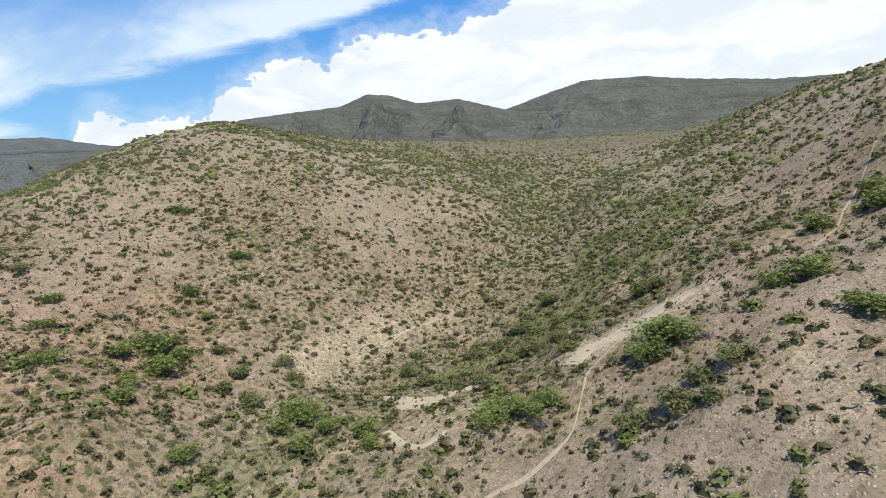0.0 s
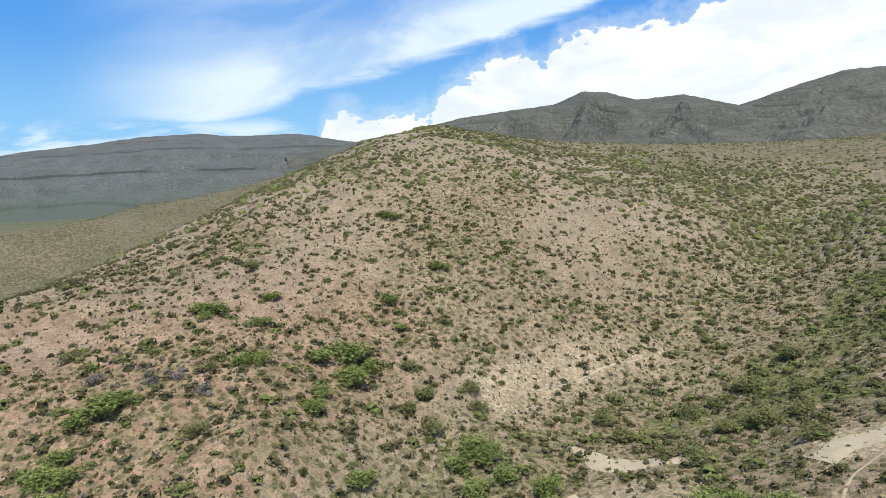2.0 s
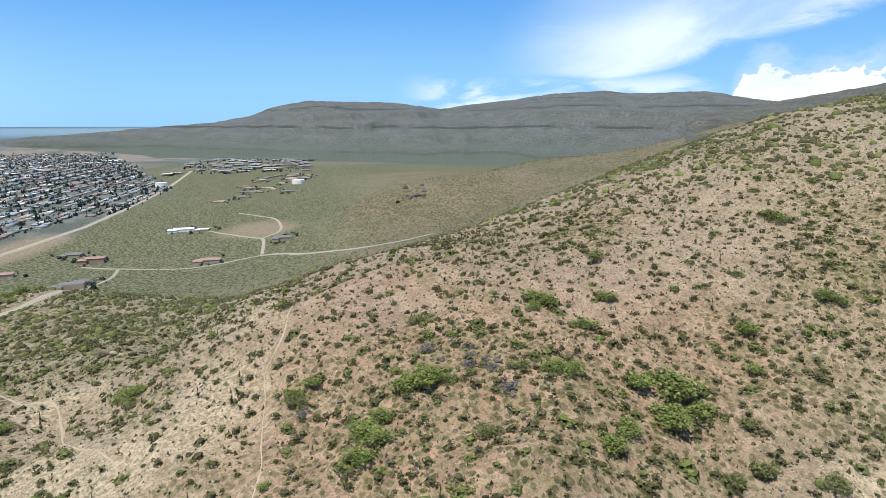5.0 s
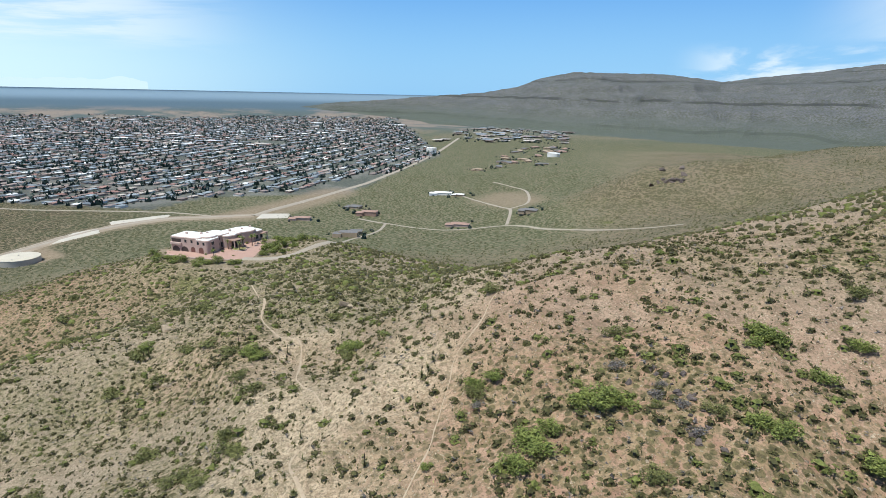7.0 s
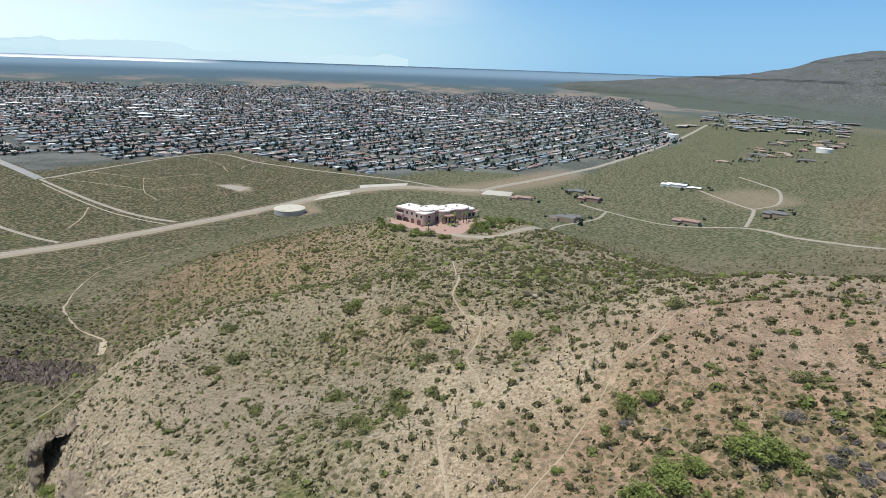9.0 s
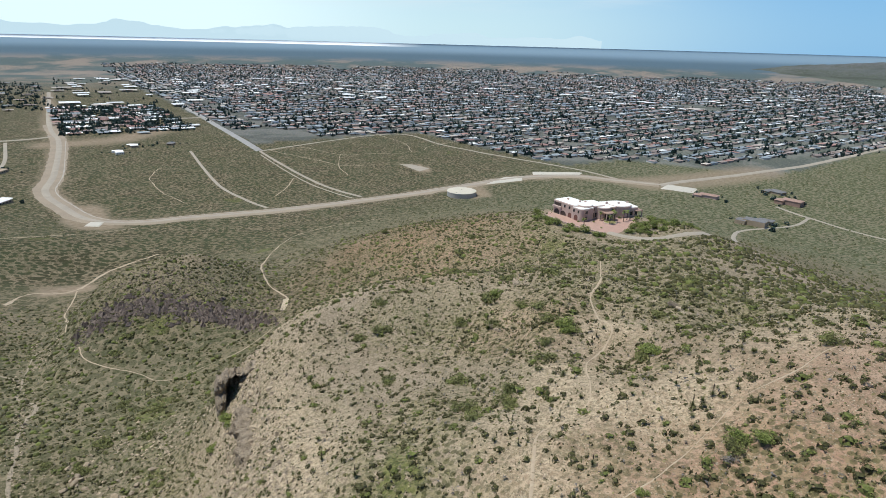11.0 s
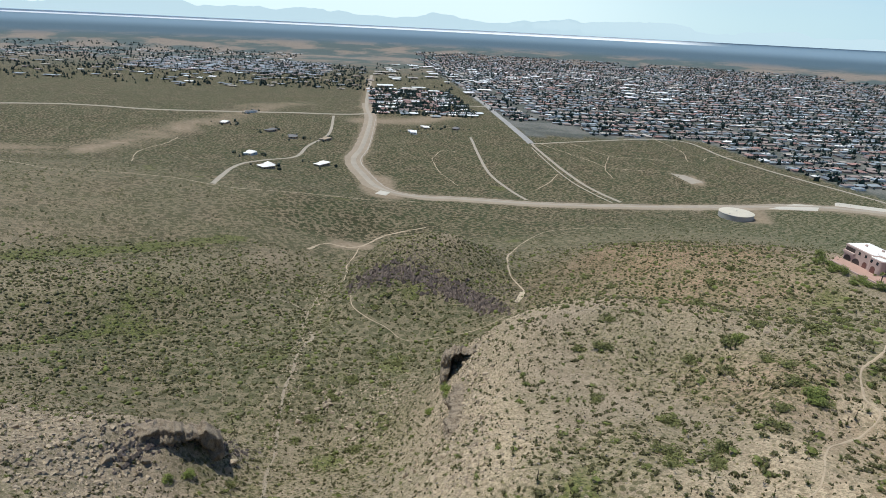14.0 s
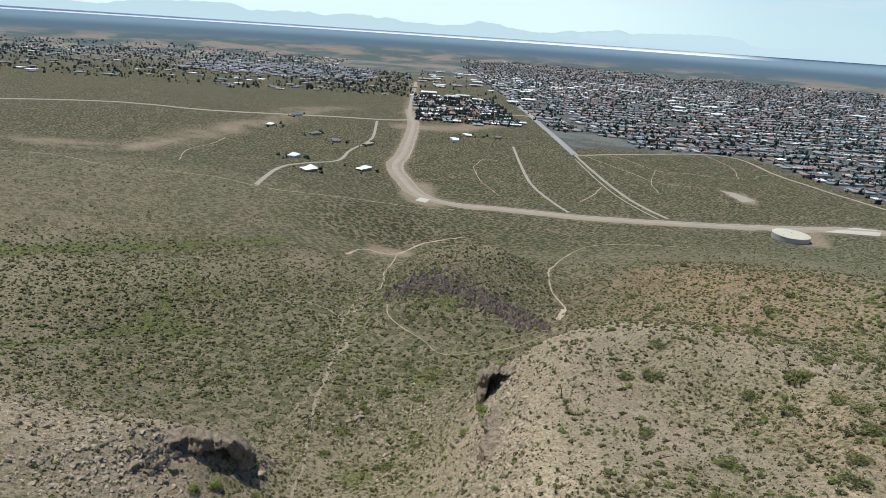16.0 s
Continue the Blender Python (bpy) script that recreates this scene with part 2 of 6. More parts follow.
# ---- the shape of the land ----
# Crest and gully lines of the hills: x, y and height along each.
LAND = {
    "hill_crest": [(-175, 64, 114), (-159, 94, 131), (-148, 115, 137), (-138, 150, 142), (-117, 176, 149), (-92, 190, 156), (-82, 233, 171), (-87, 300, 186), (-84, 345, 190), (-60, 450, 182)],
    "plateau": [(-22, 328, 170), (8, 400, 173), (150, 560, 174), (274, 788, 176), (500, 1100, 190)],
    "hill_face": [(-60, 148, 140), (-66, 199, 152), (-30, 204, 153), (-12, 259, 162), (-22, 328, 170)],
    "hill_toe": [(-48, 118, 129), (-30, 138, 128), (-5, 167, 132), (12, 205, 136), (38, 230, 140), (60, 300, 152)],
    "wash": [(150, 420, 163), (124, 335, 152), (74, 265, 137), (44, 201, 126), (13, 152, 119), (-17, 98, 117), (-34, 60, 108), (-30, 20, 98), (-22, -30, 82), (-24, -80, 62), (-43, -122, 53), (-72, -152, 50), (-105, -205, 41), (-122, -240, 37), (-145, -268, 33), (-176, -308, 28), (-230, -370, 18)],
    "bank_low": [(15, 60, 122), (25, 80, 125), (36, 102, 130), (52, 124, 131), (74, 190, 134), (92, 240, 146)],
    "bank_half": [(32, 57, 131), (43, 82, 134.5), (66, 114, 140), (100, 190, 144), (120, 242, 155)],
    "bank_mid": [(50, 55, 140), (62, 84, 144), (97, 127, 149), (128, 190, 155), (150, 244, 164), (180, 330, 166), (220, 430, 172)],
    "bank_crest": [(140, 60, 175), (150, 110, 182), (238, 257, 198), (262, 335, 192), (255, 435, 176)],
    "saddle": [(-48, 90, 133), (-72, 85, 133), (-80, 118, 139), (-102, 69, 132), (-132, 106, 138)],
    "spur": [(-48, 62, 123), (-74, 55, 126), (-87, 61, 125), (-102, 49, 122), (-149, 34, 113), (-186, 24, 114), (-240, 15, 106)],
    "spur_flank": [(-64, 11, 114), (-123, 14, 107), (-150, -3, 103), (-176, -35, 104)],
    "cliff_top": [(-63, -16, 103), (-86, -44, 90), (-104, -68, 87), (-118, -86, 84), (-140, -95, 82), (-168, -87, 88), (-180, -55, 99), (-211, -45, 93)],
    "cliff_foot": [(-48, -30, 85), (-74, -56, 66), (-95, -79, 59), (-112, -101, 57), (-160, -112, 58)],
    "mansion_knoll": [(-262, 4, 105), (-280, -10, 105), (-300, -20, 105), (-305, 15, 106), (-300, 48, 106)],
    "knoll_side": [(-323, 55, 92), (-343, -50, 90), (-385, -14, 82), (-423, 26, 72)],
    "red_knob": [(-212, -60, 88), (-240, -95, 80), (-268, -110, 85), (-300, -75, 92), (-268, -150, 72), (-247, -112, 70)],
    "crag_knob": [(-157, -233, 68), (-184, -223, 73), (-205, -214, 73)],
    "crag_foot": [(-127, -204, 52), (-140, -165, 50), (-164, -135, 54), (-200, -140, 62)],
    "draw": [(-205, -150, 57), (-242, -190, 50), (-290, -235, 42), (-330, -270, 32)],
    "near_spur": [(90, -40, 140), (50, -80, 112), (30, -98, 96), (8, -101, 87), (-8, -101, 82), (-19, -100, 74)],
    "spur_foot": [(-18, -112, 60), (10, -150, 64), (38, -170, 74)],
    "side_wash": [(110, -190, 92), (48, -207, 70), (26, -215, 62), (0, -221, 54), (-44, -237, 49), (-97, -245, 43)],
    "ridge_two": [(110, -230, 88), (52, -250, 73), (-6, -263, 62), (-67, -277, 52), (-120, -300, 40)],
    "swale": [(120, -270, 90), (55, -287, 73), (-9, -310, 57), (-92, -330, 47), (-150, -345, 33)],
    "far_ridge": [(160, -470, 90), (75, -496, 72), (-2, -521, 62), (-82, -494, 50), (-166, -454, 41), (-231, -428, 30)],
    "levee": [(-342, -660, 8), (-305, -560, 10), (-330, -480, 11), (-430, -395, 12), (-530, -325, 14), (-640, -262, 17), (-730, -235, 18), (-810, -160, 18), (-816, -48, 18)],
    "tank_yard": [(-600, -245, 19), (-560, -170, 30), (-520, -90, 40), (-500, 0, 45)],
    "brown_hill": [(-650, 400, 66), (-690, 470, 94), (-640, 580, 108), (-560, 690, 114), (-500, 820, 130), (-470, 1009, 185)],
    "brown_foot": [(-540, 480, 62), (-420, 420, 88), (-330, 360, 108), (-250, 330, 126)],
    "hollow": [(-230, 130, 105), (-300, 140, 82), (-420, 190, 52), (-600, 260, 26), (-720, 300, 20)],
    "brown_west": [(-790, 385, 34), (-850, 520, 50), (-870, 700, 72), (-800, 900, 112)],
    "ridge_shoulder": [(-79, 6, 111), (-123, 26, 117), (-168, 0, 109)],
    "ridge_back": [(-71, -18, 100), (-127, -28, 96), (-143, 0, 104)],
    "crest_slope": [(-64, 203, 156), (-60, 150, 140), (-48, 118, 129)],
    "gully_bank": [(-4, 88, 121), (-20, 112, 121)],
    "bank_nose": [(44, 62, 139), (57, 102, 137.6)],
    "cave_floor": [(-32, -79, 59), (-15, -78, 69), (1, -78, 77)],
    "cave_roof": [(-25, -94, 75), (-12, -94, 83), (3, -94, 88)],
    "fan": [(-900, 420, 24), (-1100, 500, 30), (-1400, 700, 36), (-1200, 1000, 60)],
}


# levelled building ground: x, y, radius, height
PADS = [(-286, -6, 31, 105.0), (-595, -240, 24, 19.0)]


def plain_height(x, y):
    return 6.0 + 0.018 * np.clip(y + 400, 0, 1200) + 25 * np.exp(-((x - 500) ** 2) / 900 ** 2)


def fbm(x, y, scale, octaves, seed):
    """Smooth value noise over the plan, about -1 to 1."""
    total, amp, norm = np.zeros_like(x), 1.0, 0.0
    for o in range(octaves):
        u, v = x / scale * 2 ** o + 17.3 * o + seed, y / scale * 2 ** o - 9.1 * o + seed * 1.7
        i, j = np.floor(u), np.floor(v)
        a, b = u - i, v - j
        a, b = a * a * (3 - 2 * a), b * b * (3 - 2 * b)

        def h(p, q):
            s = np.sin(p * 127.1 + q * 311.7 + seed * 13.7) * 43758.5453
            return (s - np.floor(s)) * 2 - 1

        total += amp * ((h(i, j) * (1 - a) + h(i + 1, j) * a) * (1 - b) + (h(i, j + 1) * (1 - a) + h(i + 1, j + 1) * a) * b)
        norm += amp
        amp *= 0.5
    return total / norm


def polyline_distance(x, y, pts):
    """Distance to a line of points in plan, and the third value of the points where it is nearest."""
    best, val = np.full(x.shape, 1e9), np.zeros(x.shape)
    for (x0, y0, z0), (x1, y1, z1) in zip(pts[:-1], pts[1:]):
        dx, dy = x1 - x0, y1 - y0
        s = np.clip(((x - x0) * dx + (y - y0) * dy) / (dx * dx + dy * dy), 0, 1)
        d = (x - x0 - s * dx) ** 2 + (y - y0 - s * dy) ** 2
        near = d < best
        best, val = np.where(near, d, best), np.where(near, z0 + s * (z1 - z0), val)
    return np.sqrt(best), val


def land_knots():
    """Places along the crest and gully lines, with the plain all round them."""
    k = []
    for pts in LAND.values():
        for p, q in zip(pts[:-1], pts[1:]):
            p, q = np.array(p, float), np.array(q, float)
            n = max(1, int(np.hypot(*(q - p)[:2]) / 14.0))
            k += [p + (q - p) * i / n for i in range(n)]
        k.append(np.array(pts[-1], float))
    k = np.array(k)
    g = np.arange(-3600, 3601, 400.0)
    gx, gy = [v.ravel() for v in np.meshgrid(g, g)]
    d = np.min(np.hypot(gx[:, None] - k[None, :, 0], gy[:, None] - k[None, :, 1]), 1)
    gx, gy = gx[d > 260], gy[d > 260]
    return np.vstack([k, np.column_stack([gx, gy, plain_height(gx, gy)])])


KNOTS = land_knots()
SOFT = 4.0                    # how far crests and gully beds are rounded, in metres


def land_weights():
    n = len(KNOTS)
    a = np.zeros((n + 1, n + 1))
    a[:-1, :-1] = np.sqrt((KNOTS[:, None, 0] - KNOTS[None, :, 0]) ** 2 + (KNOTS[:, None, 1] - KNOTS[None, :, 1]) ** 2 + SOFT ** 2) - 6.0 * np.eye(n)
    a[-1, :-1] = a[:-1, -1] = 1.0
    return np.linalg.solve(a, np.append(KNOTS[:, 2], 0.0))


WEIGHTS = land_weights()


def land_height(x, y):
    """Straight slopes between the lines, so that crests and gullies keep their edge."""
    x, y = np.asarray(x, float), np.asarray(y, float)
    fx, fy = x.ravel(), y.ravel()
    z = np.zeros(len(fx))
    for i in range(0, len(fx), 20000):
        k = slice(i, i + 20000)
        z[k] = np.sqrt((fx[k, None] - KNOTS[None, :, 0]) ** 2 + (fy[k, None] - KNOTS[None, :, 1]) ** 2 + SOFT ** 2) @ WEIGHTS[:-1] + WEIGHTS[-1]
    z = z.reshape(x.shape)
    hill = np.clip((z - 45) / 60, 0, 1) * np.clip((1500 - np.hypot(x, y)) / 500, 0, 1)
    rills = 0.3 - np.abs(fbm(x + fbm(x, y, 40, 2, 6.0) * 14, y, 34, 3, 3.0))
    z = z + hill * (rills * 5.0 + fbm(x, y, 9, 3, 5.0) * 0.7) + (1 - hill) * fbm(x, y, 60, 3, 8.0) * 0.8
    for px, py, pr, pz in PADS:
        f = np.clip((pr * 1.35 - np.hypot(x - px, y - py)) / (pr * 0.35), 0, 1)
        z = z * (1 - f) + pz * f
    return z


CX, CY = 0.0, 40.0           # the middle of the round sheet of ground
NR = 270
A0, A1 = radians(-82), radians(196)
ANG = np.concatenate([np.linspace(A0, A1, 620, endpoint=False), np.linspace(A1, A0 + 2 * math.pi, 60, endpoint=False)])
RAD = np.concatenate([[0.0], 6.0 * np.exp(np.linspace(0, math.log(3500 / 6.0), NR)), 3500 + 1350 * (1 - np.exp(-np.linspace(0.08, 9.0, 34)))])


def build_ground_grid():
    rr, aa = np.meshgrid(RAD, ANG, indexing="ij")
    # past 3.5 km the plain is drawn in, so that it still ends at the true horizon
    q = np.clip((rr - 3500) / 1350, 0, 0.9999)
    true_r = np.where(rr > 3500, 3500 - 4200 * np.log(1 - q), np.maximum(rr, 1e-3))
    x, y = CX - np.sin(aa) * rr, CY + np.cos(aa) * rr
    z = land_height(np.clip(x, -3600, 3600), np.clip(y, -3600, 3600))
    z = np.where(rr > 3500, 190 - (190 - 8.0) * rr / true_r, z)
    blend = np.clip((rr - 2600) / 900, 0, 1)
    z = np.where(rr <= 3500, z * (1 - blend) + blend * 8.0, z)
    return x, y, z


GX, GY, GZ = build_ground_grid()


def height(x, y):
    """The ground's height at a place, from the sheet itself."""
    x, y = np.asarray(x, float), np.asarray(y, float)
    r, a = np.hypot(x - CX, y - CY), np.arctan2(-(x - CX), y - CY)
    a = (a - A0) % (2 * math.pi) + A0
    i = np.clip(np.searchsorted(RAD, r, side="right") - 1, 0, len(RAD) - 2)
    ext = np.append(ANG, A0 + 2 * math.pi)
    j = np.clip(np.searchsorted(ext, a, side="right") - 1, 0, len(ANG) - 1)
    u = np.clip((r - RAD[i]) / (RAD[i + 1] - RAD[i]), 0, 1)
    v = (a - ext[j]) / (ext[j + 1] - ext[j])
    k = (j + 1) % len(ANG)
    return (GZ[i, j] * (1 - v) + GZ[i, k] * v) * (1 - u) + (GZ[i + 1, j] * (1 - v) + GZ[i + 1, k] * v) * u


def mesh_from(name, verts, faces, mats=(), smooth=False):
    """A mesh from numpy arrays of corners and of four- or three-cornered faces."""
    me = bpy.data.meshes.new(name)
    verts, faces = np.asarray(verts, np.float32), np.asarray(faces, np.int32)
    n = faces.shape[1]
    me.vertices.add(len(verts))
    me.vertices.foreach_set("co", verts.ravel())
    me.loops.add(faces.size)
    me.loops.foreach_set("vertex_index", faces.ravel())
    me.polygons.add(len(faces))
    me.polygons.foreach_set("loop_start", np.arange(0, faces.size, n, dtype=np.int32))
    if smooth:
        me.polygons.foreach_set("use_smooth", np.ones(len(faces), bool))
    for m in mats:
        me.materials.append(m)
    me.update()
    me.validate()
    return me


def grid_faces(nr, na, wrap):
    i, j = np.meshgrid(np.arange(nr - 1), np.arange(na if wrap else na - 1), indexing="ij")
    k = (j + 1) % na
    return np.stack([i * na + j, (i + 1) * na + j, (i + 1) * na + k, i * na + k], -1).reshape(-1, 4)

# ---- ways over the land: points of their middle lines ----
WAYS = {
    "gully_trail": [(-8, 73), (6, 73), (13, 73), (19, 73), (24, 76), (27, 81), (31, 88), (34, 93), (39, 97), (47, 102), (55, 105), (58, 102)],
    "slope_trail": [(77, 98), (86, 104), (94, 111), (105, 120), (116, 130), (140, 150)],
    "spur_trail": [(-215, 15), (-190, 21), (-173, 22), (-159, 28), (-151, 34), (-129, 34), (-118, 35), (-103, 40), (-95, 38), (-88, 34), (-75, 37), (-66, 41), (-55, 50)],
    "crest_trail": [(-136, 88), (-114, 75), (-103, 67), (-95, 64), (-91, 62), (-84, 59), (-79, 57), (-68, 50)],
    "knob_trail": [(-420, -230), (-387, -264), (-348, -275), (-292, -244), (-247, -210), (-220, -177), (-214, -165), (-207, -150), (-193, -139)],
    "cliff_trail": [(-184, -129), (-172, -130), (-157, -134), (-141, -142), (-129, -149), (-126, -167), (-121, -191), (-125, -206)],
    "fence_track": [(120, -760), (48, -680), (8, -566), (-36, -552), (-88, -532), (-117, -497), (-147, -475), (-227, -457), (-320, -450)],
    "fork_track": [(-275, -358), (-233, -358), (-192, -332), (-169, -341), (-147, -326)],
    "branch_trail": [(-192, -330), (-176, -306), (-158, -281), (-142, -247), (-133, -233)],
    "parcel_track": [(-725, -682), (-707, -552), (-693, -496), (-725, -454)],
    "scrub_track": [(-709, -685), (-770, -660), (-777, -635), (-764, -556), (-801, -517), (-830, -474)],
    "short_track": [(-764, -556), (-684, -494), (-644, -446)],
    "lot_track": [(-994, -648), (-926, -532), (-852, -468)],
    "field_track": [(-880, -460), (-921, -471), (-999, -457)],
    "bend_track": [(-479, -659), (-443, -584), (-431, -542), (-420, -506)],
    "hook_track": [(-479, -659), (-526, -702), (-546, -687)],
    "south_track": [(-72, -674), (-93, -778), (-137, -843), (-163, -895)],
    "cut_track": [(-589, -500), (-545, -470), (-502, -449)],
}
ROADS = {
    "hood_road": (7, [(-120, -498), (-181, -645), (-230, -694), (-286, -720), (-334, -793), (-407, -880), (-496, -1057)]),
    "cross_road": (9, [(420, -1330), (158, -1290), (-25, -1271), (-182, -1182), (-321, -1137), (-416, -1109), (-573, -1069), (-753, -1183), (-963, -1087)]),
    "parcel_road": (6, [(-641, -776), (-513, -565), (-467, -459), (-449, -409)]),
    "parcel_lane": (7, [(-709, -685), (-585, -454), (-542, -347)]),
    "parcel_path": (3, [(-688, -662), (-580, -468), (-531, -352)]),
    "avenue": (15, [(-2250, -3050), (-1933, -2500), (-1313, -1742), (-916, -1060), (-709, -685)]),
    "valley_road": (7, [(-775, 95), (-740, 128), (-690, 190), (-683, 277), (-600, 300), (-520, 330), (-440, 360)]),
    "loop_road": (6, [(-689, 279), (-777, 314), (-808, 312), (-870, 299), (-940, 284)]),
    "hill_road": (6, [(-787, 317), (-816, 355), (-934, 397), (-993, 391), (-1056, 374)]),
    "edge_road": (12, [(-790, -44), (-862, -12), (-986, 59), (-1165, 167), (-1551, 352), (-2100, 560)]),
    "field_road": (8, [(-709, -685), (-1010, -612), (-940, -440), (-850, -200), (-800, -100)]),
    "back_drive": (5, [(-361, 42), (-430, 60), (-540, 58), (-600, 66), (-680, 110), (-740, 128)]),
    "mansion_drive": (6.5, [(-272, 5), (-270, 14), (-273, 29), (-282, 40), (-294, 46.5), (-306, 50), (-314, 48), (-322, 43), (-340, 40), (-361, 42)]),
}
LEVEE = [(-1053, -1955), (-657, -1222), (-557, -1010), (-422, -779), (-360, -686), (-333, -600), (-317, -517), (-342, -468), (-380, -441), (-447, -383), (-527, -329), (-619, -273), (-705, -228), (-775, -160), (-795, -44)]


def curve_points(pts, step):
    """A smooth line through points of the plan (Catmull-Rom), sampled about every step metres."""
    p = np.array(pts, float)
    p = np.vstack([2 * p[0] - p[1], p, 2 * p[-1] - p[-2]])
    out = []
    for a, b, c, d in zip(p[:-3], p[1:-2], p[2:-1], p[3:]):
        n = max(2, int(np.hypot(*(c - b)) / step))
        t = np.linspace(0, 1, n, endpoint=False)[:, None]
        out.append(0.5 * (2 * b + (c - a) * t + (2 * a - 5 * b + 4 * c - d) * t * t + (3 * b - a - 3 * c + d) * t ** 3))
    out.append(p[-2:-1])
    return np.vstack(out)


def ribbon(name, pts, width, mat, lift, step=4.0, ragged=0.0, seed=1.0, cols=4, label="", category="road"):
    """A way draped over the ground, with an uneven edge; its sides go down into the soil."""
    c = curve_points(pts, step)
    if ragged > 0.5:                                    # footpaths wander
        s = np.arange(len(c)) * step
        c = c + np.column_stack([fbm(s, s * 0, 11.0, 3, seed + 5), fbm(s, s * 0, 11.0, 3, seed + 9)]) * 0.8
    d = np.gradient(c, axis=0)
    d /= np.linalg.norm(d, axis=1)[:, None] + 1e-9
    side = np.stack([-d[:, 1], d[:, 0]], 1)
    s = np.arange(len(c)) * step
    verts = []
    for k in range(cols + 1):
        u = k / cols * 2 - 1
        half = width / 2 * np.maximum(0.12, 1 + ragged * fbm(s, s * 0 + (31 if u > 0 else 0), 9.0, 3, seed))
        q = c + side * (u * half)[:, None]
        z = height(q[:, 0], q[:, 1]) + (lift if abs(u) < 1 else -0.35)
        verts.append(np.column_stack([q, z]))
    n = len(c)
    faces = grid_faces(cols + 1, n, False)
    ob = new(name, mesh_from(name, np.vstack(verts), faces[:, ::-1], [mat], True))
    return tagged(ob, label, category, kind="structure")


# ---- ground: kinds of soil as masks over the sheet ----
def zone_masks(x, y, z):
    def near(pts, r, soft):
        d, _ = polyline_distance(x, y, [(*p[:2], 0) for p in pts])
        return np.clip((r + soft - d) / soft, 0, 1)

    n1, n2 = fbm(x, y, 38, 4, 21.0), fbm(x, y, 14, 3, 27.0)
    red = np.maximum(near([(-60, 128), (-78, 95), (-112, 95), (-70, 70)], 16, 34), near([(-225, -60), (-250, -92), (-300, -100), (-262, -140), (-235, -128)], 26, 36))
    red = np.maximum(red, near([(-130, 52), (-150, 10)], 8, 22) * 0.45)
    red = np.maximum(red, near([(-130, 150), (-60, 165), (-20, 200), (60, 90), (120, 120)], 30, 60) * 0.5)
    red = np.clip(red * (0.85 + n1 * 0.8), 0, 1)
    pale = np.maximum(near(WAYS["spur_trail"][4:], 5, 17), near(LAND["cliff_top"][:6], 9, 18))
    pale = np.maximum(pale, near([(-98, 52), (-112, 62), (-140, 75), (-178, 90)], 5, 13))
    pale = np.maximum(pale, near(LAND["near_spur"], 12, 18) * 0.4)
    pale = np.maximum(pale, near([(36, 101), (45, 102), (57, 103)], 3, 5) * 1.4)
    pale = np.maximum(pale, near([(45, 54), (48, 59), (50, 66)], 1, 3) * 0.9)
    pale = np.maximum(pale, near(LAND["wash"][9:14], 1.5, 5) * 0.8)
    pale = np.maximum(pale, near([(6, 96), (14, 92)], 3, 5) * 0.9)
    pale = np.maximum(pale, near([(-16, 128), (2, 150), (14, 160)], 4, 8) * 0.8)
    pale = np.maximum(pale, near([(-158, 12), (-178, -40)], 6, 20) * 0.35)
    pale = np.maximum(pale, near([(-70, 205), (-30, 240), (10, 215)], 10, 50) * 0.25)
    pale = np.clip(pale * (0.8 + n2 * 0.9), 0, 1)
    low = np.clip((70 - z) / 35, 0, 1) * np.clip((np.hypot(x, y - 40) - 330) / 120, 0, 1)
    low = np.maximum(low, 0.62 * np.clip((np.hypot(x, y - 40) - 300) / 120, 0, 1))
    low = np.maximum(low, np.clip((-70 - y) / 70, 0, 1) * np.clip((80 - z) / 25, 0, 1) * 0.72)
    low = low * (1 - 0.6 * np.maximum(near(LAND["ridge_two"], 8, 26), near(LAND["near_spur"], 10, 25)))
    city = np.zeros_like(x)
    u, v = (x + 870) * 0.45 + (y + 200) * 0.89, -(x + 870) * 0.89 + (y + 200) * 0.45
    city = np.maximum(city, ((v > 0) & (u < 10 + 195 * np.clip((v - 120) / 110, 0, 1)) & (u < 215 - 0.4 * np.clip(v - 850, 0, 9e9))) | ((u < -430) & (v > -350)))
    # bare graded land, sandy washes
    bare = np.maximum(near(LEVEE, 9, 10) * 0.8, near([(-790, -60), (-900, 10), (-1010, 70)], 24, 25) * 0.8)
    bare = np.maximum(bare, near([(-744, -424), (-752, -404), (-730, -368), (-716, -366)], 8, 3))
    bare = np.maximum(bare, near([(140, -880), (65, -850), (-7, -808), (-61, -849), (-150, -949), (-237, -1026), (-381, -1194), (-485, -1236)], 8, 50) * (0.5 + 0.9 * n1 + 0.5 * n2))
    bare = np.maximum(bare, near([(-530, -990), (-640, -960), (-760, -1010)], 18, 26) * 0.9)
    bare = np.maximum(bare, near([(-640, -1160), (-720, -1120)], 22, 18))
    bare = np.maximum(bare, near([(-340, -575), (-310, -520), (-300, -480)], 16, 10) * 0.9)
    bare = np.maximum(bare, near([(-197, -333), (-180, -338)], 6, 8))
    bare = np.maximum(bare, near([(-590, -215), (-640, -250)], 14, 8) * 0.8)
    bare = np.maximum(bare, near([(-870, 330), (-900, 350), (-830, 345)], 25, 40) * 0.7)
    bare = np.clip(bare, 0, 1)
    green = np.clip(0.35 + n1 * 0.9, 0, 1)
    green = np.maximum(green, near(LAND["wash"][2:9], 7, 16) * 0.9)
    green = np.maximum(green, near([(60, -298), (40, -305), (9, -318), (-30, -326), (-65, -330), (-98, -341)], 8, 9) * 1.2)
    green = np.maximum(green, near([(60, -188), (36, -198), (14, -212), (-1, -220)], 3, 6) * 1.2)
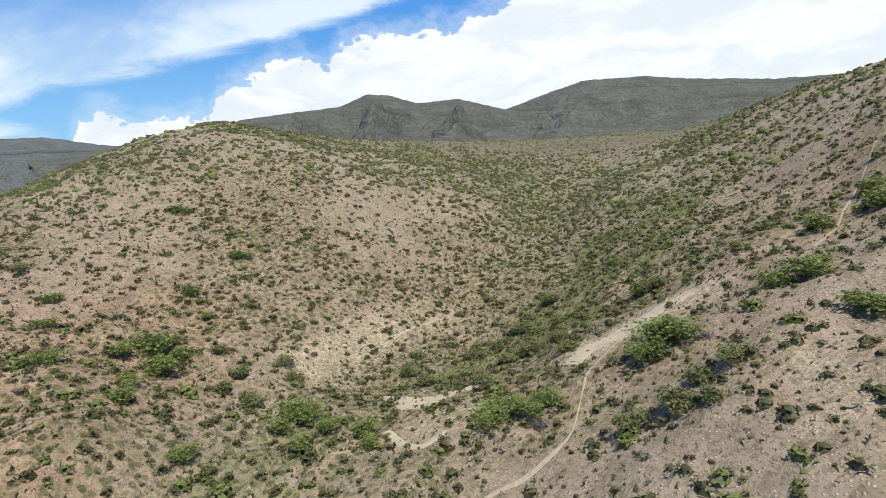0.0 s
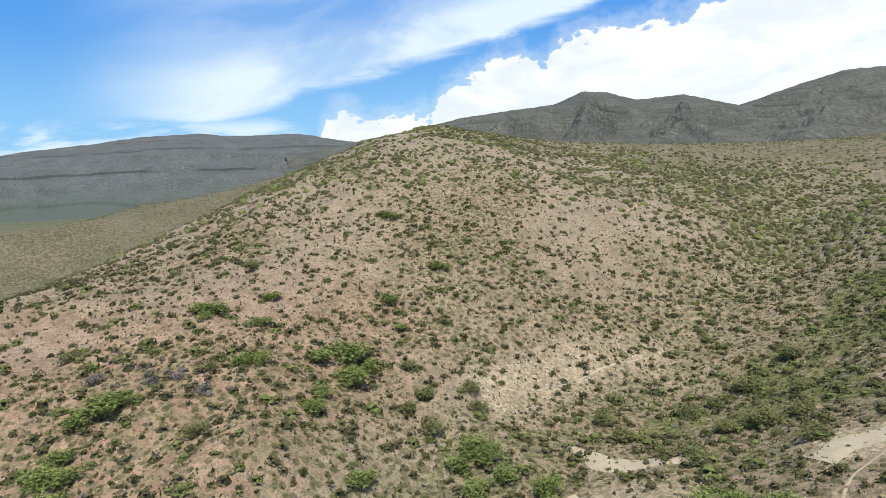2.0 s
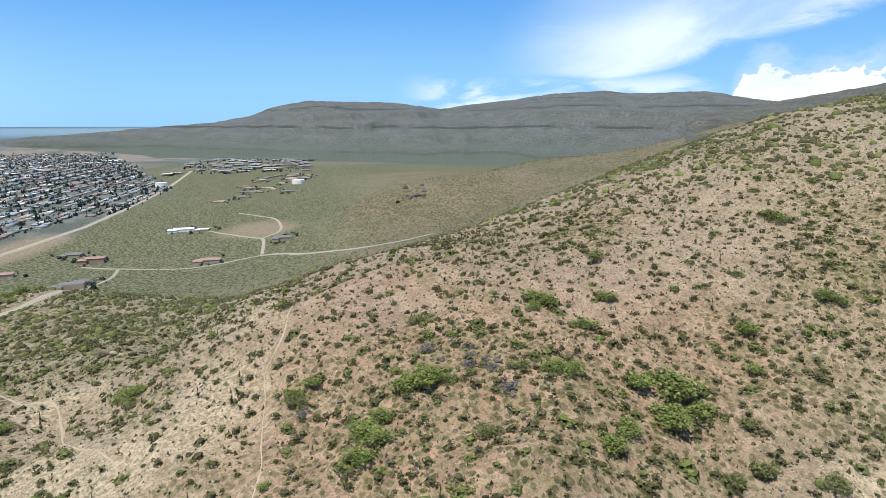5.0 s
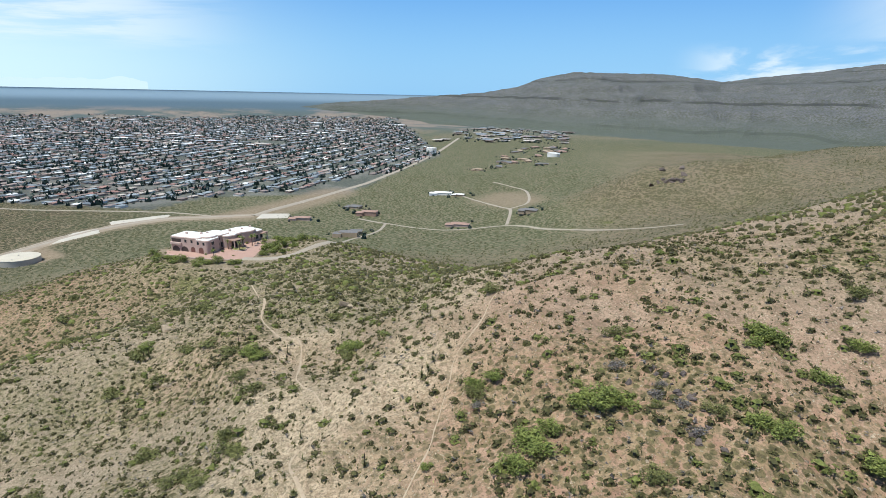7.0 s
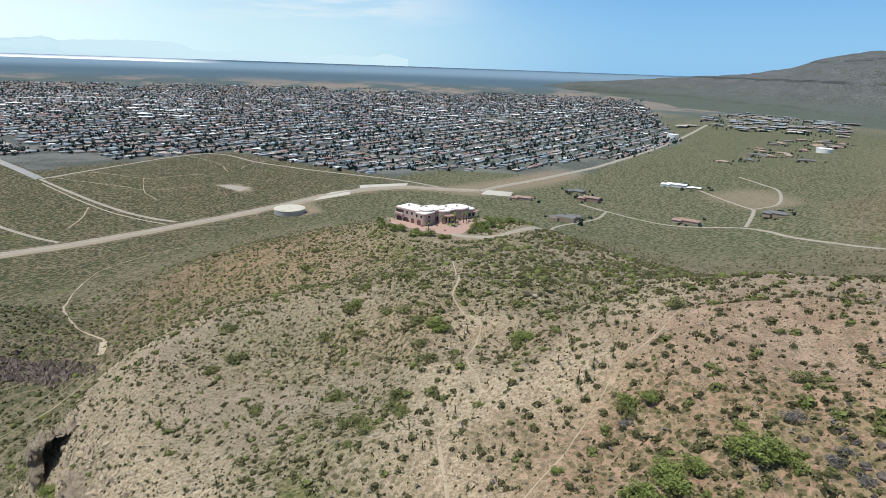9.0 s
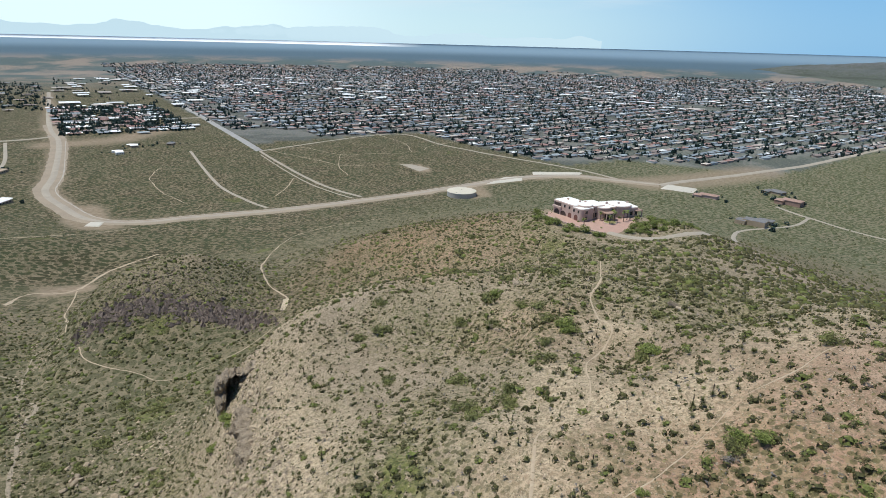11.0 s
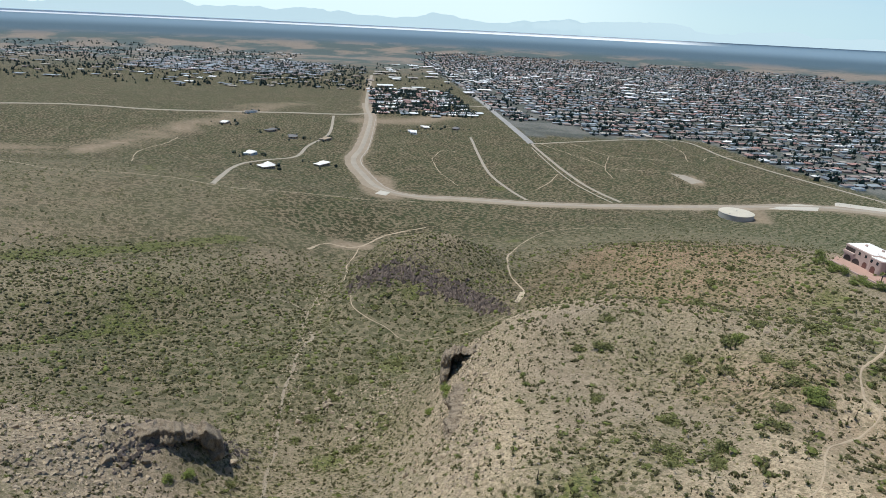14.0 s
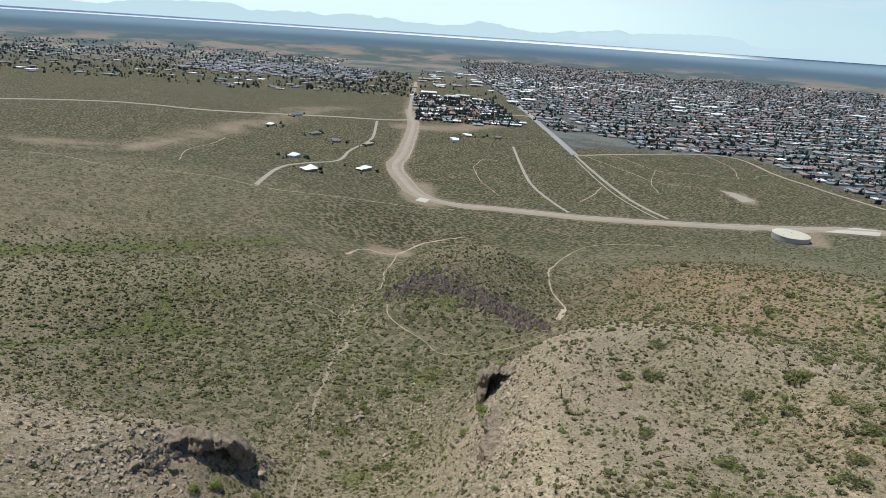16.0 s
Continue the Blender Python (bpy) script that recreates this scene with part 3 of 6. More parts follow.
    green = np.maximum(green, near(LAND["wash"][9:13], 6, 14))
    green = np.maximum(green, near([(-62, -85), (-84, -90), (-76, -122), (-90, -131), (-115, -133), (-66, -112)], 9, 16) * (0.75 + 0.6 * n2))
    green = np.maximum(green, near([(60, -228), (10, -240), (-40, -252), (-80, -262)], 10, 20) * (0.72 + 0.5 * n2))
    green = np.minimum(green, 1.0)
    south = np.clip((-60 - y) / 70, 0, 1) * np.clip((700 - np.hypot(x, y)) / 200, 0, 1)
    green = np.maximum(green, np.clip(south * (0.38 + 0.5 * n2), 0, 0.62))
    green = np.maximum(green, near([(24, 112), (45, 135), (70, 165), (95, 200)], 14, 22) * (0.95 + 0.5 * n2))
    green = np.maximum(green, near([(-225, -40), (-250, -80), (-290, -110), (-215, -110)], 25, 40) * np.clip(0.72 + 0.4 * n2, 0, 0.84))
    green = np.maximum(green, near([(-240, 30), (-200, 45), (-170, 70), (-260, -40)], 14, 25) * np.clip(0.75 + 0.5 * n2, 0, 0.95))
    green = np.clip(green, 0, 1)
    green = green * (1 - bare) * (1 - pale * 0.8)
    return red, pale, low, city, bare, green


def ground_material():
    m = bpy.data.materials.new("desert_ground")
    m.use_nodes = True
    t = m.node_tree
    L = t.links.new
    b = t.nodes["Principled BSDF"]
    b.inputs["Roughness"].default_value = 0.97
    b.inputs["Specular IOR Level"].default_value = 0.15
    geo = t.nodes.new("ShaderNodeNewGeometry")

    def noise_(scale, detail=4.0, rough=0.55):
        n = t.nodes.new("ShaderNodeTexNoise")
        n.inputs["Scale"].default_value, n.inputs["Detail"].default_value, n.inputs["Roughness"].default_value = scale, detail, rough
        L(geo.outputs["Position"], n.inputs["Vector"])
        return n.outputs["Fac"]

    def ramp(v, lo, hi):
        n = t.nodes.new("ShaderNodeMapRange")
        n.interpolation_type = "SMOOTHSTEP"
        n.inputs["From Min"].default_value, n.inputs["From Max"].default_value = lo, hi
        L(v, n.inputs["Value"])
        return n.outputs[0]

    def mul(a, c):
        n = t.nodes.new("ShaderNodeMath")
        n.operation = "MULTIPLY"
        L(a, n.inputs[0])
        if isinstance(c, float):
            n.inputs[1].default_value = c
        else:
            L(c, n.inputs[1])
        return n.outputs[0]

    def mix(f, a, c):
        n = t.nodes.new("ShaderNodeMix")
        n.data_type = "RGBA"
        L(f, n.inputs["Factor"])
        for s, v in zip([s for s in n.inputs if s.type == "RGBA"], (a, c)):
            if isinstance(v, tuple):
                s.default_value = (*v, 1)
            else:
                L(v, s)
        return [o for o in n.outputs if o.type == "RGBA"][0]

    def masks(name):
        at = t.nodes.new("ShaderNodeAttribute")
        at.attribute_name = name
        sp = t.nodes.new("ShaderNodeSeparateColor")
        L(at.outputs["Color"], sp.inputs[0])
        return sp.outputs

    red, pale, low = masks("soil")
    city, bare, green = masks("cover")
    n_big, n_mid, n_small, n_grit = noise_(0.03), noise_(0.22, 5.0, 0.6), noise_(0.9, 4.0, 0.65), noise_(2.2, 4.0, 0.7)
    vor = t.nodes.new("ShaderNodeTexVoronoi")
    vor.inputs["Scale"].default_value = 1.7
    L(geo.outputs["Position"], vor.inputs["Vector"])
    stones = ramp(vor.outputs["Distance"], 0.33, 0.16)
    n_clump, n_tuft = noise_(0.42, 5.0, 0.7), noise_(0.95, 5.0, 0.75)
    col = mix(ramp(n_mid, 0.3, 0.7), (0.24, 0.185, 0.13), (0.375, 0.295, 0.215))
    col = mix(mul(ramp(n_big, 0.4, 0.65), 0.5), col, (0.275, 0.225, 0.16))
    col = mix(mul(red, 0.95), col, mix(ramp(n_mid, 0.3, 0.7), (0.265, 0.155, 0.105), (0.43, 0.275, 0.19)))
    col = mix(mul(pale, 0.75), col, mix(ramp(n_small, 0.34, 0.64), (0.27, 0.205, 0.13), (0.58, 0.465, 0.32)))
    # scree: light stones and dark gaps between them
    col = mix(mul(stones, ramp(n_clump, 0.36, 0.56)), col, (0.5, 0.415, 0.305))
    col = mix(mul(ramp(n_grit, 0.53, 0.59), 0.55), col, (0.075, 0.064, 0.042))
    # thin dry grass
    col = mix(mul(ramp(n_tuft, 0.52, 0.56), 0.42), col, mix(ramp(n_small, 0.4, 0.6), (0.13, 0.115, 0.075), (0.075, 0.08, 0.034)))
    col = mix(mul(mul(green, ramp(n_clump, 0.38, 0.56)), 0.7), col, mix(ramp(n_tuft, 0.42, 0.58), (0.215, 0.195, 0.09), (0.085, 0.092, 0.036)))
    # creosote flats
    def dots(scale):
        n = t.nodes.new("ShaderNodeTexVoronoi")
        n.voronoi_dimensions = "2D"
        n.inputs["Scale"].default_value = scale
        L(geo.outputs["Position"], n.inputs["Vector"])
        return n

    def shifted(v, by, k):
        n = t.nodes.new("ShaderNodeMath")
        n.operation = "MULTIPLY_ADD"
        L(by, n.inputs[0])
        n.inputs[1].default_value = -k
        L(v, n.inputs[2])
        return n.outputs[0]

    cell, speck = dots(0.21), dots(0.55)
    thick = ramp(n_big, 0.3, 0.62)
    n_patch = noise_(0.075, 4.0, 0.65)
    bush_at = ramp(shifted(cell.outputs["Distance"], n_patch, 0.8), 0.03, -0.05)
    tuft_at = ramp(shifted(speck.outputs["Distance"], n_patch, 0.6), 0.03, -0.06)
    flat = mix(ramp(n_mid, 0.36, 0.62), (0.26, 0.208, 0.138), (0.158, 0.124, 0.079))
    flat = mix(mul(ramp(n_grit, 0.5, 0.6), 0.4), flat, (0.085, 0.07, 0.042))
    flat = mix(mul(tuft_at, 0.8), flat, (0.062, 0.056, 0.027))
    flat = mix(mul(bush_at, 0.92), flat, mix(thick, (0.042, 0.04, 0.019), (0.033, 0.043, 0.017)))
    flat = mix(mul(thick, 0.3), flat, (0.062, 0.074, 0.034))
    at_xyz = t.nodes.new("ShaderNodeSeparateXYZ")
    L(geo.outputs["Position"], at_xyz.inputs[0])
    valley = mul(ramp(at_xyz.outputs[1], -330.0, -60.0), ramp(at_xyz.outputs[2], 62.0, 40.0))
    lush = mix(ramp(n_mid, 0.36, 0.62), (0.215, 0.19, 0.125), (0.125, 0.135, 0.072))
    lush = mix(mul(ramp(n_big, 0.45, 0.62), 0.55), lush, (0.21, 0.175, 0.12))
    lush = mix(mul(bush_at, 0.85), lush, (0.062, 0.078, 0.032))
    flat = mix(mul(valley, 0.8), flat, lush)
    scrub = mul(ramp(shifted(speck.outputs["Distance"], n_patch, 0.6), 0.03, -0.06), ramp(green, 0.1, 0.6))
    col = mix(mul(scrub, 0.75), col, mix(ramp(n_tuft, 0.44, 0.56), (0.11, 0.102, 0.045), (0.055, 0.054, 0.024)))
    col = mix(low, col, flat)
    col = mix(mul(mul(ramp(green, 0.86, 1.0), ramp(n_clump, 0.34, 0.48)), 0.75), col, mix(ramp(n_tuft, 0.42, 0.58), (0.15, 0.158, 0.048), (0.06, 0.075, 0.022)))
    n_lot = noise_(0.012, 5.0, 0.6)
    # town ground, with the haze above it tinted in as blue-grey
    col = mix(mul(city, 0.6), col, mix(ramp(n_lot, 0.42, 0.6), (0.085, 0.1, 0.105), (0.19, 0.195, 0.195)))
    col = mix(mul(bare, 0.9), col, mix(ramp(n_mid, 0.3, 0.7), (0.23, 0.175, 0.12), (0.335, 0.262, 0.188)))
    # the far basin: dark scrub, pale tracts, haze blue mixed in with distance and, beyond it, a strip of white sand
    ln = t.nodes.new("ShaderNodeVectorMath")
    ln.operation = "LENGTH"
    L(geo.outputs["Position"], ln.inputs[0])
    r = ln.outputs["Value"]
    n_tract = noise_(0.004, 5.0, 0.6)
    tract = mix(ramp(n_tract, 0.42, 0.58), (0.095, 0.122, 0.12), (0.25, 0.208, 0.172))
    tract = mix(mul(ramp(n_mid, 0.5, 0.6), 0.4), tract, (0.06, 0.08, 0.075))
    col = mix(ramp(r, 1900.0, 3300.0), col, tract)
    # painted haze: the ground turns blue here, then paler towards the horizon
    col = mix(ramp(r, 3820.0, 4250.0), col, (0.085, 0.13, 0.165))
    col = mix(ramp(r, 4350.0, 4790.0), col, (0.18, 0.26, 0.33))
    sepp = t.nodes.new("ShaderNodeSeparateXYZ")
    L(geo.outputs["Position"], sepp.inputs[0])
    white = mul(ramp(r, 4792.0, 4800.0), ramp(sepp.outputs[1], -2350.0, -2850.0))
    col = mix(white, col, (0.85, 0.87, 0.88))
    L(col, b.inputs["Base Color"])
    bp = t.nodes.new("ShaderNodeBump")
    bp.inputs["Strength"].default_value, bp.inputs["Distance"].default_value = 0.5, 0.35
    hgt = t.nodes.new("ShaderNodeMath")
    hgt.operation = "ADD"
    L(n_small, hgt.inputs[0])
    L(stones, hgt.inputs[1])
    L(hgt.outputs[0], bp.inputs["Height"])
    L(bp.outputs[0], b.inputs["Normal"])
    return m


def build_ground():
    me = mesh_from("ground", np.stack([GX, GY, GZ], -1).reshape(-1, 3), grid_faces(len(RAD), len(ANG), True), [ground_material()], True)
    red, pale, low, city, bare, green = zone_masks(GX.ravel(), GY.ravel(), GZ.ravel())
    for name, (a, c, d) in (("soil", (red, pale, low)), ("cover", (city, bare, green))):
        at = me.color_attributes.new(name, "FLOAT_COLOR", "POINT")
        at.data.foreach_set("color", np.column_stack([a, c, d, np.ones_like(a)]).astype(np.float32).ravel())
    tagged(new("ground", me), "stony desert hills falling to a wide scrub plain", "ground", kind="structure")


build_ground()
for k, pts in WAYS.items():
    wide = {"fence_track": 3.0, "fork_track": 5.0, "parcel_track": 3.0, "cut_track": 3.0, "knob_trail": 2.3, "cliff_trail": 0.9, "gully_trail": 1.7, "crest_trail": 0.8, "branch_trail": 1.8, "scrub_track": 3.2, "lot_track": 3.0, "short_track": 2.6, "field_track": 3.0, "bend_track": 2.6, "hook_track": 2.6, "south_track": 3.5}.get(k, 1.25)
    ribbon(k, pts, wide, M["trail"], 0.05, 1.2, 1.3, len(k) * 1.3, 3, "narrow dusty footpath worn through scrub and stones", "trail")
for k, (wide, pts) in ROADS.items():
    ribbon(k, pts, wide, M["asphalt"] if k in ("avenue",) else M["gravel"], 0.3 if wide < 9 else 1.1, 6.0, 0.12, len(k) * 1.1, 4, "grey paved road" if k in ("avenue",) else "pale gravel road across the scrub plain", "road")
def beside(pts, off):
    """A line that keeps a distance to one side of another."""
    c = np.array(pts, float)
    d = np.gradient(c, axis=0)
    d /= np.linalg.norm(d, axis=1)[:, None]
    return [tuple(p) for p in c + np.column_stack([-d[:, 1], d[:, 0]]) * off]


M["grade"] = material("graded_earth", (0.3, 0.24, 0.175), 0.95, 0.16, 0.05, 14, 0.15)
ribbon("levee_bank", LEVEE[1:], 30, M["grade"], 0.45, 6.0, 0.22, 5.0, 6, "graded earth bank of the levee", "embankment")
ribbon("levee_road", LEVEE, 12, M["gravel"], 0.85, 6.0, 0.08, 2.0, 4, "wide pale gravel road along a levee", "road")
ribbon("drainage_channel", beside(LEVEE[2:13], 10.5), 4, M["grey"], 0.7, 6.0, 0.05, 3.0, 2, "concrete-lined drainage channel beside the levee road", "channel")

M["sand"] = material("pale_sand", (0.43, 0.35, 0.245), 0.95, 0.16, 0.5, 9, 0.2)
M["washstone"] = material("wash_gravel", (0.31, 0.255, 0.185), 0.95, 0.4, 1.2, 5, 0.6)
ribbon("sand_slope", [(32, 97), (37, 100.5), (43, 102), (50, 103), (57, 104)], 6.5, M["sand"], 0.12, 1.0, 0.9, 4.0, 4, "bare slope of pale sand above the trail", "sand")
ribbon("sand_bank", [(-3, 114), (2, 109), (7, 105.5), (12, 105), (18, 107.5)], 5.5, M["sand"], 0.12, 0.8, 1.2, 14.0, 5, "crumbling bank of yellow sand in the gully", "sand")
ribbon("lower_bank", [(-1, 97), (3, 88), (8, 90)], 2.4, M["sand"], 0.1, 0.8, 1.4, 15.0, 4, "low crumbling bank of yellow sand", "sand")
ribbon("gully_edge", [(-10, 133), (-4, 139), (4, 147), (12, 155)], 0.8, M["sand"], 0.1, 0.8, 1.6, 16.0, 3, "pale earth edge along the gully bed", "sand")
ribbon("trail_fan", [(-190, -137), (-196, -141), (-203, -147)], 5.0, M["sand"], 0.12, 0.8, 1.0, 19.0, 4, "fan of yellow sand where the trail drops", "sand")
ribbon("wash_bed", [(-30, -68), (-36, -83), (-42, -94), (-50, -113), (-60, -134), (-70, -151), (-74, -159), (-84, -172), (-92, -181), (-93, -198), (-102, -213), (-112, -228), (-122, -240)], 1.7, M["washstone"], 0.06, 1.0, 1.5, 6.0, 4, "dry wash bed of pale gravel and stones", "wash")
ribbon("branch_wash", [(-77, -240), (-90, -238), (-100, -226), (-102, -213)], 1.5, M["washstone"], 0.06, 1.0, 1.5, 8.0, 3, "narrow dry branch wash of pale stones", "wash")

# ---- mountains ----
def rock_material(name, low, high, band, foot=None):
    m = material(name, low, 0.95, 0.2, 0.012, 9, 0.5, second=high)
    t = m.node_tree
    L = t.links.new
    b = t.nodes["Principled BSDF"]
    src = b.inputs["Base Color"].links[0].from_socket
    geo = t.nodes.new("ShaderNodeNewGeometry")
    sp = t.nodes.new("ShaderNodeSeparateXYZ")
    L(geo.outputs["Position"], sp.inputs[0])
    nz = t.nodes.new("ShaderNodeTexNoise")
    nz.inputs["Scale"].default_value, nz.inputs["Detail"].default_value = 0.004, 5.0
    L(geo.outputs["Position"], nz.inputs["Vector"])
    ma = t.nodes.new("ShaderNodeMath")
    ma.operation = "MULTIPLY_ADD"
    ma.inputs[1].default_value = 34.0
    L(nz.outputs["Fac"], ma.inputs[0])
    L(sp.outputs[2], ma.inputs[2])
    cb = t.nodes.new("ShaderNodeCombineXYZ")
    L(ma.outputs[0], cb.inputs[2])
    st = t.nodes.new("ShaderNodeTexNoise")
    st.noise_dimensions = "3D"
    st.inputs["Scale"].default_value, st.inputs["Detail"].default_value = 0.045, 3.0
    L(cb.outputs[0], st.inputs["Vector"])
    mr = t.nodes.new("ShaderNodeMapRange")
    mr.inputs["From Min"].default_value, mr.inputs["From Max"].default_value = 0.55, 0.59
    L(st.outputs["Fac"], mr.inputs["Value"])
    # shrubs over the slopes
    dots = t.nodes.new("ShaderNodeTexNoise")
    dots.inputs["Scale"].default_value, dots.inputs["Detail"].default_value = 0.13, 3.0
    L(geo.outputs["Position"], dots.inputs["Vector"])
    dm = t.nodes.new("ShaderNodeMapRange")
    dm.inputs["From Min"].default_value, dm.inputs["From Max"].default_value = 0.47, 0.56
    L(dots.outputs["Fac"], dm.inputs["Value"])

    def mix(f, k, a, c):
        n = t.nodes.new("ShaderNodeMix")
        n.data_type = "RGBA"
        mm = t.nodes.new("ShaderNodeMath")
        mm.operation = "MULTIPLY"
        mm.inputs[1].default_value = k
        L(f, mm.inputs[0])
        L(mm.outputs[0], n.inputs["Factor"])
        s = [s for s in n.inputs if s.type == "RGBA"]
        L(a, s[0])
        s[1].default_value = (*c, 1)
        return [o for o in n.outputs if o.type == "RGBA"][0]

    gap = t.nodes.new("ShaderNodeTexNoise")
    gap.inputs["Scale"].default_value, gap.inputs["Detail"].default_value = 0.0045, 4.0
    L(geo.outputs["Position"], gap.inputs["Vector"])
    gm = t.nodes.new("ShaderNodeMapRange")
    gm.inputs["From Min"].default_value, gm.inputs["From Max"].default_value = 0.4, 0.5
    L(gap.outputs["Fac"], gm.inputs["Value"])
    both = t.nodes.new("ShaderNodeMath")
    both.operation = "MULTIPLY"
    L(mr.outputs[0], both.inputs[0])
    L(gm.outputs[0], both.inputs[1])
    col = mix(both.outputs[0], 0.85, src, band)
    col = mix(dm.outputs[0], 0.75, col, (0.065, 0.075, 0.042))
    if foot:                                              # scrub climbs the lowest slopes
        fm = t.nodes.new("ShaderNodeMapRange")
        fm.inputs["From Min"].default_value, fm.inputs["From Max"].default_value = foot
        L(ma.outputs[0], fm.inputs["Value"])
        col = mix(fm.outputs[0], 0.85, col, (0.088, 0.106, 0.082))
    L(col, b.inputs["Base Color"])
    return m


# the mesa's rock colours carry the blue of distance haze
M["mesa"] = rock_material("hazed_mesa_limestone", (0.1, 0.107, 0.118), (0.185, 0.18, 0.185), (0.032, 0.034, 0.04), (150.0, 55.0))
M["mount"] = rock_material("mountain_rock", (0.068, 0.069, 0.064), (0.18, 0.165, 0.145), (0.048, 0.048, 0.045))


def mountain(label, sky, near, far, seed, rough, base, mat, ledge=0.35, power=2.0, step=30.0, lean=0.0):
    """A mountain from its skyline (degrees to the left of +y, degrees above the eye), between two distances from the eye."""
    az, el = np.array(sky).T
    order = np.argsort(az)
    a = np.linspace(az[order][0], az[order][-1], 520)
    e = np.interp(a, az[order], el[order])
    k = np.hanning(9)
    e = np.convolve(np.pad(e, 4, mode="edge"), k / k.sum(), "valid") + fbm(a * 30, a * 0, 14.0, 4, seed) * 0.07
    s = np.concatenate([np.linspace(0, 1, 92), np.linspace(1.02, 1.2, 8)])
    ss, aa = np.meshgrid(s, np.radians(a), indexing="ij")
    near = np.interp(a, *zip(*near))[None, :] if isinstance(near, list) else near
    r = near + (far - near) * ss
    top = np.clip(176 + far * np.tan(np.radians(e))[None, :], base + 1, None)
    x, y = -np.sin(aa) * r, CY + np.cos(aa) * r
    arc, dn = aa * far, ss * (far - near)
    bend = fbm(arc, dn, 0.3 * far, 3, seed + 1) * 0.12 * far
    # spurs that run down from the crest and fork, with ravines between them
    p1, p2 = arc + 0.5 * bend + lean * dn, dn * 0.42
    cut = 1.5 * np.abs(fbm(p1, p2, 0.17 * far, 1, seed + 2)) + 0.5 * np.abs(fbm(p1 + 0.4 * dn, p2, 0.06 * far, 1, seed + 3)) + 0.14 * np.abs(fbm(p1, p2 * 2.0, 0.02 * far, 2, seed + 4))
    q = np.clip(ss, 0, 1)
    spur = np.clip(0.97 - rough * cut, 0.0, 0.97) * np.clip(q * 2.0, 0, 1) ** 1.3
    low = base - 25 + (top - base + 25) * q ** power
    high = np.maximum(low, 176 + (top - 176) * r / far - 4.0 * (1 - q))
    z = low + (high - low) * spur
    # beds of rock: steps down the slope
    hgt = (z - base) / step + fbm(x, y, 0.25 * far, 2, seed + 5) * 0.5
    f = hgt - np.floor(hgt)
    z = z + ledge * step * (np.clip(f * 3.0 - 2.0, 0, 1) - f) * np.clip(ss * (1.0 - ss) * 8, 0, 1)
    z = np.where(ss > 1, top - (ss - 1) * 2.0 * (top - base), z)
    ob = new("mountain_ridge", mesh_from("mountain_ridge", np.stack([x, y, z], -1).reshape(-1, 3), grid_faces(len(s), len(a), False), [mat], True))
    return tagged(ob, label, "mountain", kind="structure")


mountain("grey scrub-covered mountain with rounded tops and ravines",
         [(30, 0.9), (26, 1.5), (22, 2.2), (16.6, 3.1), (12.7, 3.9), (8, 4.4), (3.8, 4.7), (1, 5.8), (-1.1, 5.6), (-3.8, 4.7), (-7.9, 4.9), (-12.5, 3.6), (-16, 2.7), (-24, 1.5)], 500, 2100, 1.0, 1.3, 165, M["mount"], 0.3, 1.7, 26.0, 0.25)
mountain("dark flat-topped mountain with rock bands near its top",
         [(-4, 1.8), (-8, 2.9), (-12.5, 3.65), (-15.8, 4.7), (-20, 5.8), (-25.4, 5.7), (-29.2, 5.1), (-32.3, 4.8), (-35.7, 4.4), (-42, 4.2), (-60, 3.5)], 700, 2500, 6.0, 1.3, 165, M["mount"], 0.35, 1.7, 30.0, 0.3)
mountain("long grey mesa with banded limestone cliffs across the valley",
         [(93, -1.6), (88, -0.9), (83.7, -0.6), (77.3, 0), (73.7, 0.3), (70.5, 0.9), (68.5, 1.7), (65.4, 2.3), (57.4, 2.2), (52.5, 1.6), (49.8, 2.0), (46, 2.4), (41.8, 3.0), (36.9, 3.2), (35.1, 2.9), (28.4, 3.0), (24.4, 2.2), (18, 1.5)], [(18, 1800), (45, 2000), (60, 2200), (70, 2700), (80, 3500), (93, 4120)], 4200, 9.0, 0.5, 28, M["mesa"], 0.45, 1.5, 55.0)

# ---- plants and stones ----
def part(name, me, parent, label=""):
    ob = new(name, me)
    ob.parent = parent
    if label:
        ob["label"] = label
    return ob


def leaf_material(name, low, high):
    """Leaves: colour varies from leaf to leaf and from plant to plant; a little light passes through."""
    m = material(name, low, 0.75, 0.2, 0.5, 6, second=high, rand=0.35)
    b = m.node_tree.nodes["Principled BSDF"]
    b.inputs["Specular IOR Level"].default_value = 0.25
    return m


M["leaf_green"] = leaf_material("mesquite_leaves", (0.105, 0.14, 0.03), (0.24, 0.27, 0.075))
M["leaf_olive"] = leaf_material("creosote_leaves", (0.088, 0.098, 0.032), (0.21, 0.21, 0.075))
M["leaf_dark"] = leaf_material("plain_creosote_leaves", (0.042, 0.045, 0.017), (0.098, 0.096, 0.036))
M["leaf_grey"] = leaf_material("grey_twigs", (0.11, 0.1, 0.092), (0.22, 0.2, 0.18))
M["leaf_dry"] = leaf_material("dry_grass", (0.16, 0.14, 0.055), (0.31, 0.275, 0.125))
M["blade"] = leaf_material("yucca_blades", (0.075, 0.085, 0.028), (0.19, 0.2, 0.08))
M["bark"] = material("bark", (0.10, 0.075, 0.055), 0.95, 0.3, 2.0, 8)
# leaf green is pushed towards blue: town haze put into the colour
M["tree_leaf"] = leaf_material("garden_tree_leaves", (0.012, 0.029, 0.027), (0.036, 0.064, 0.052))
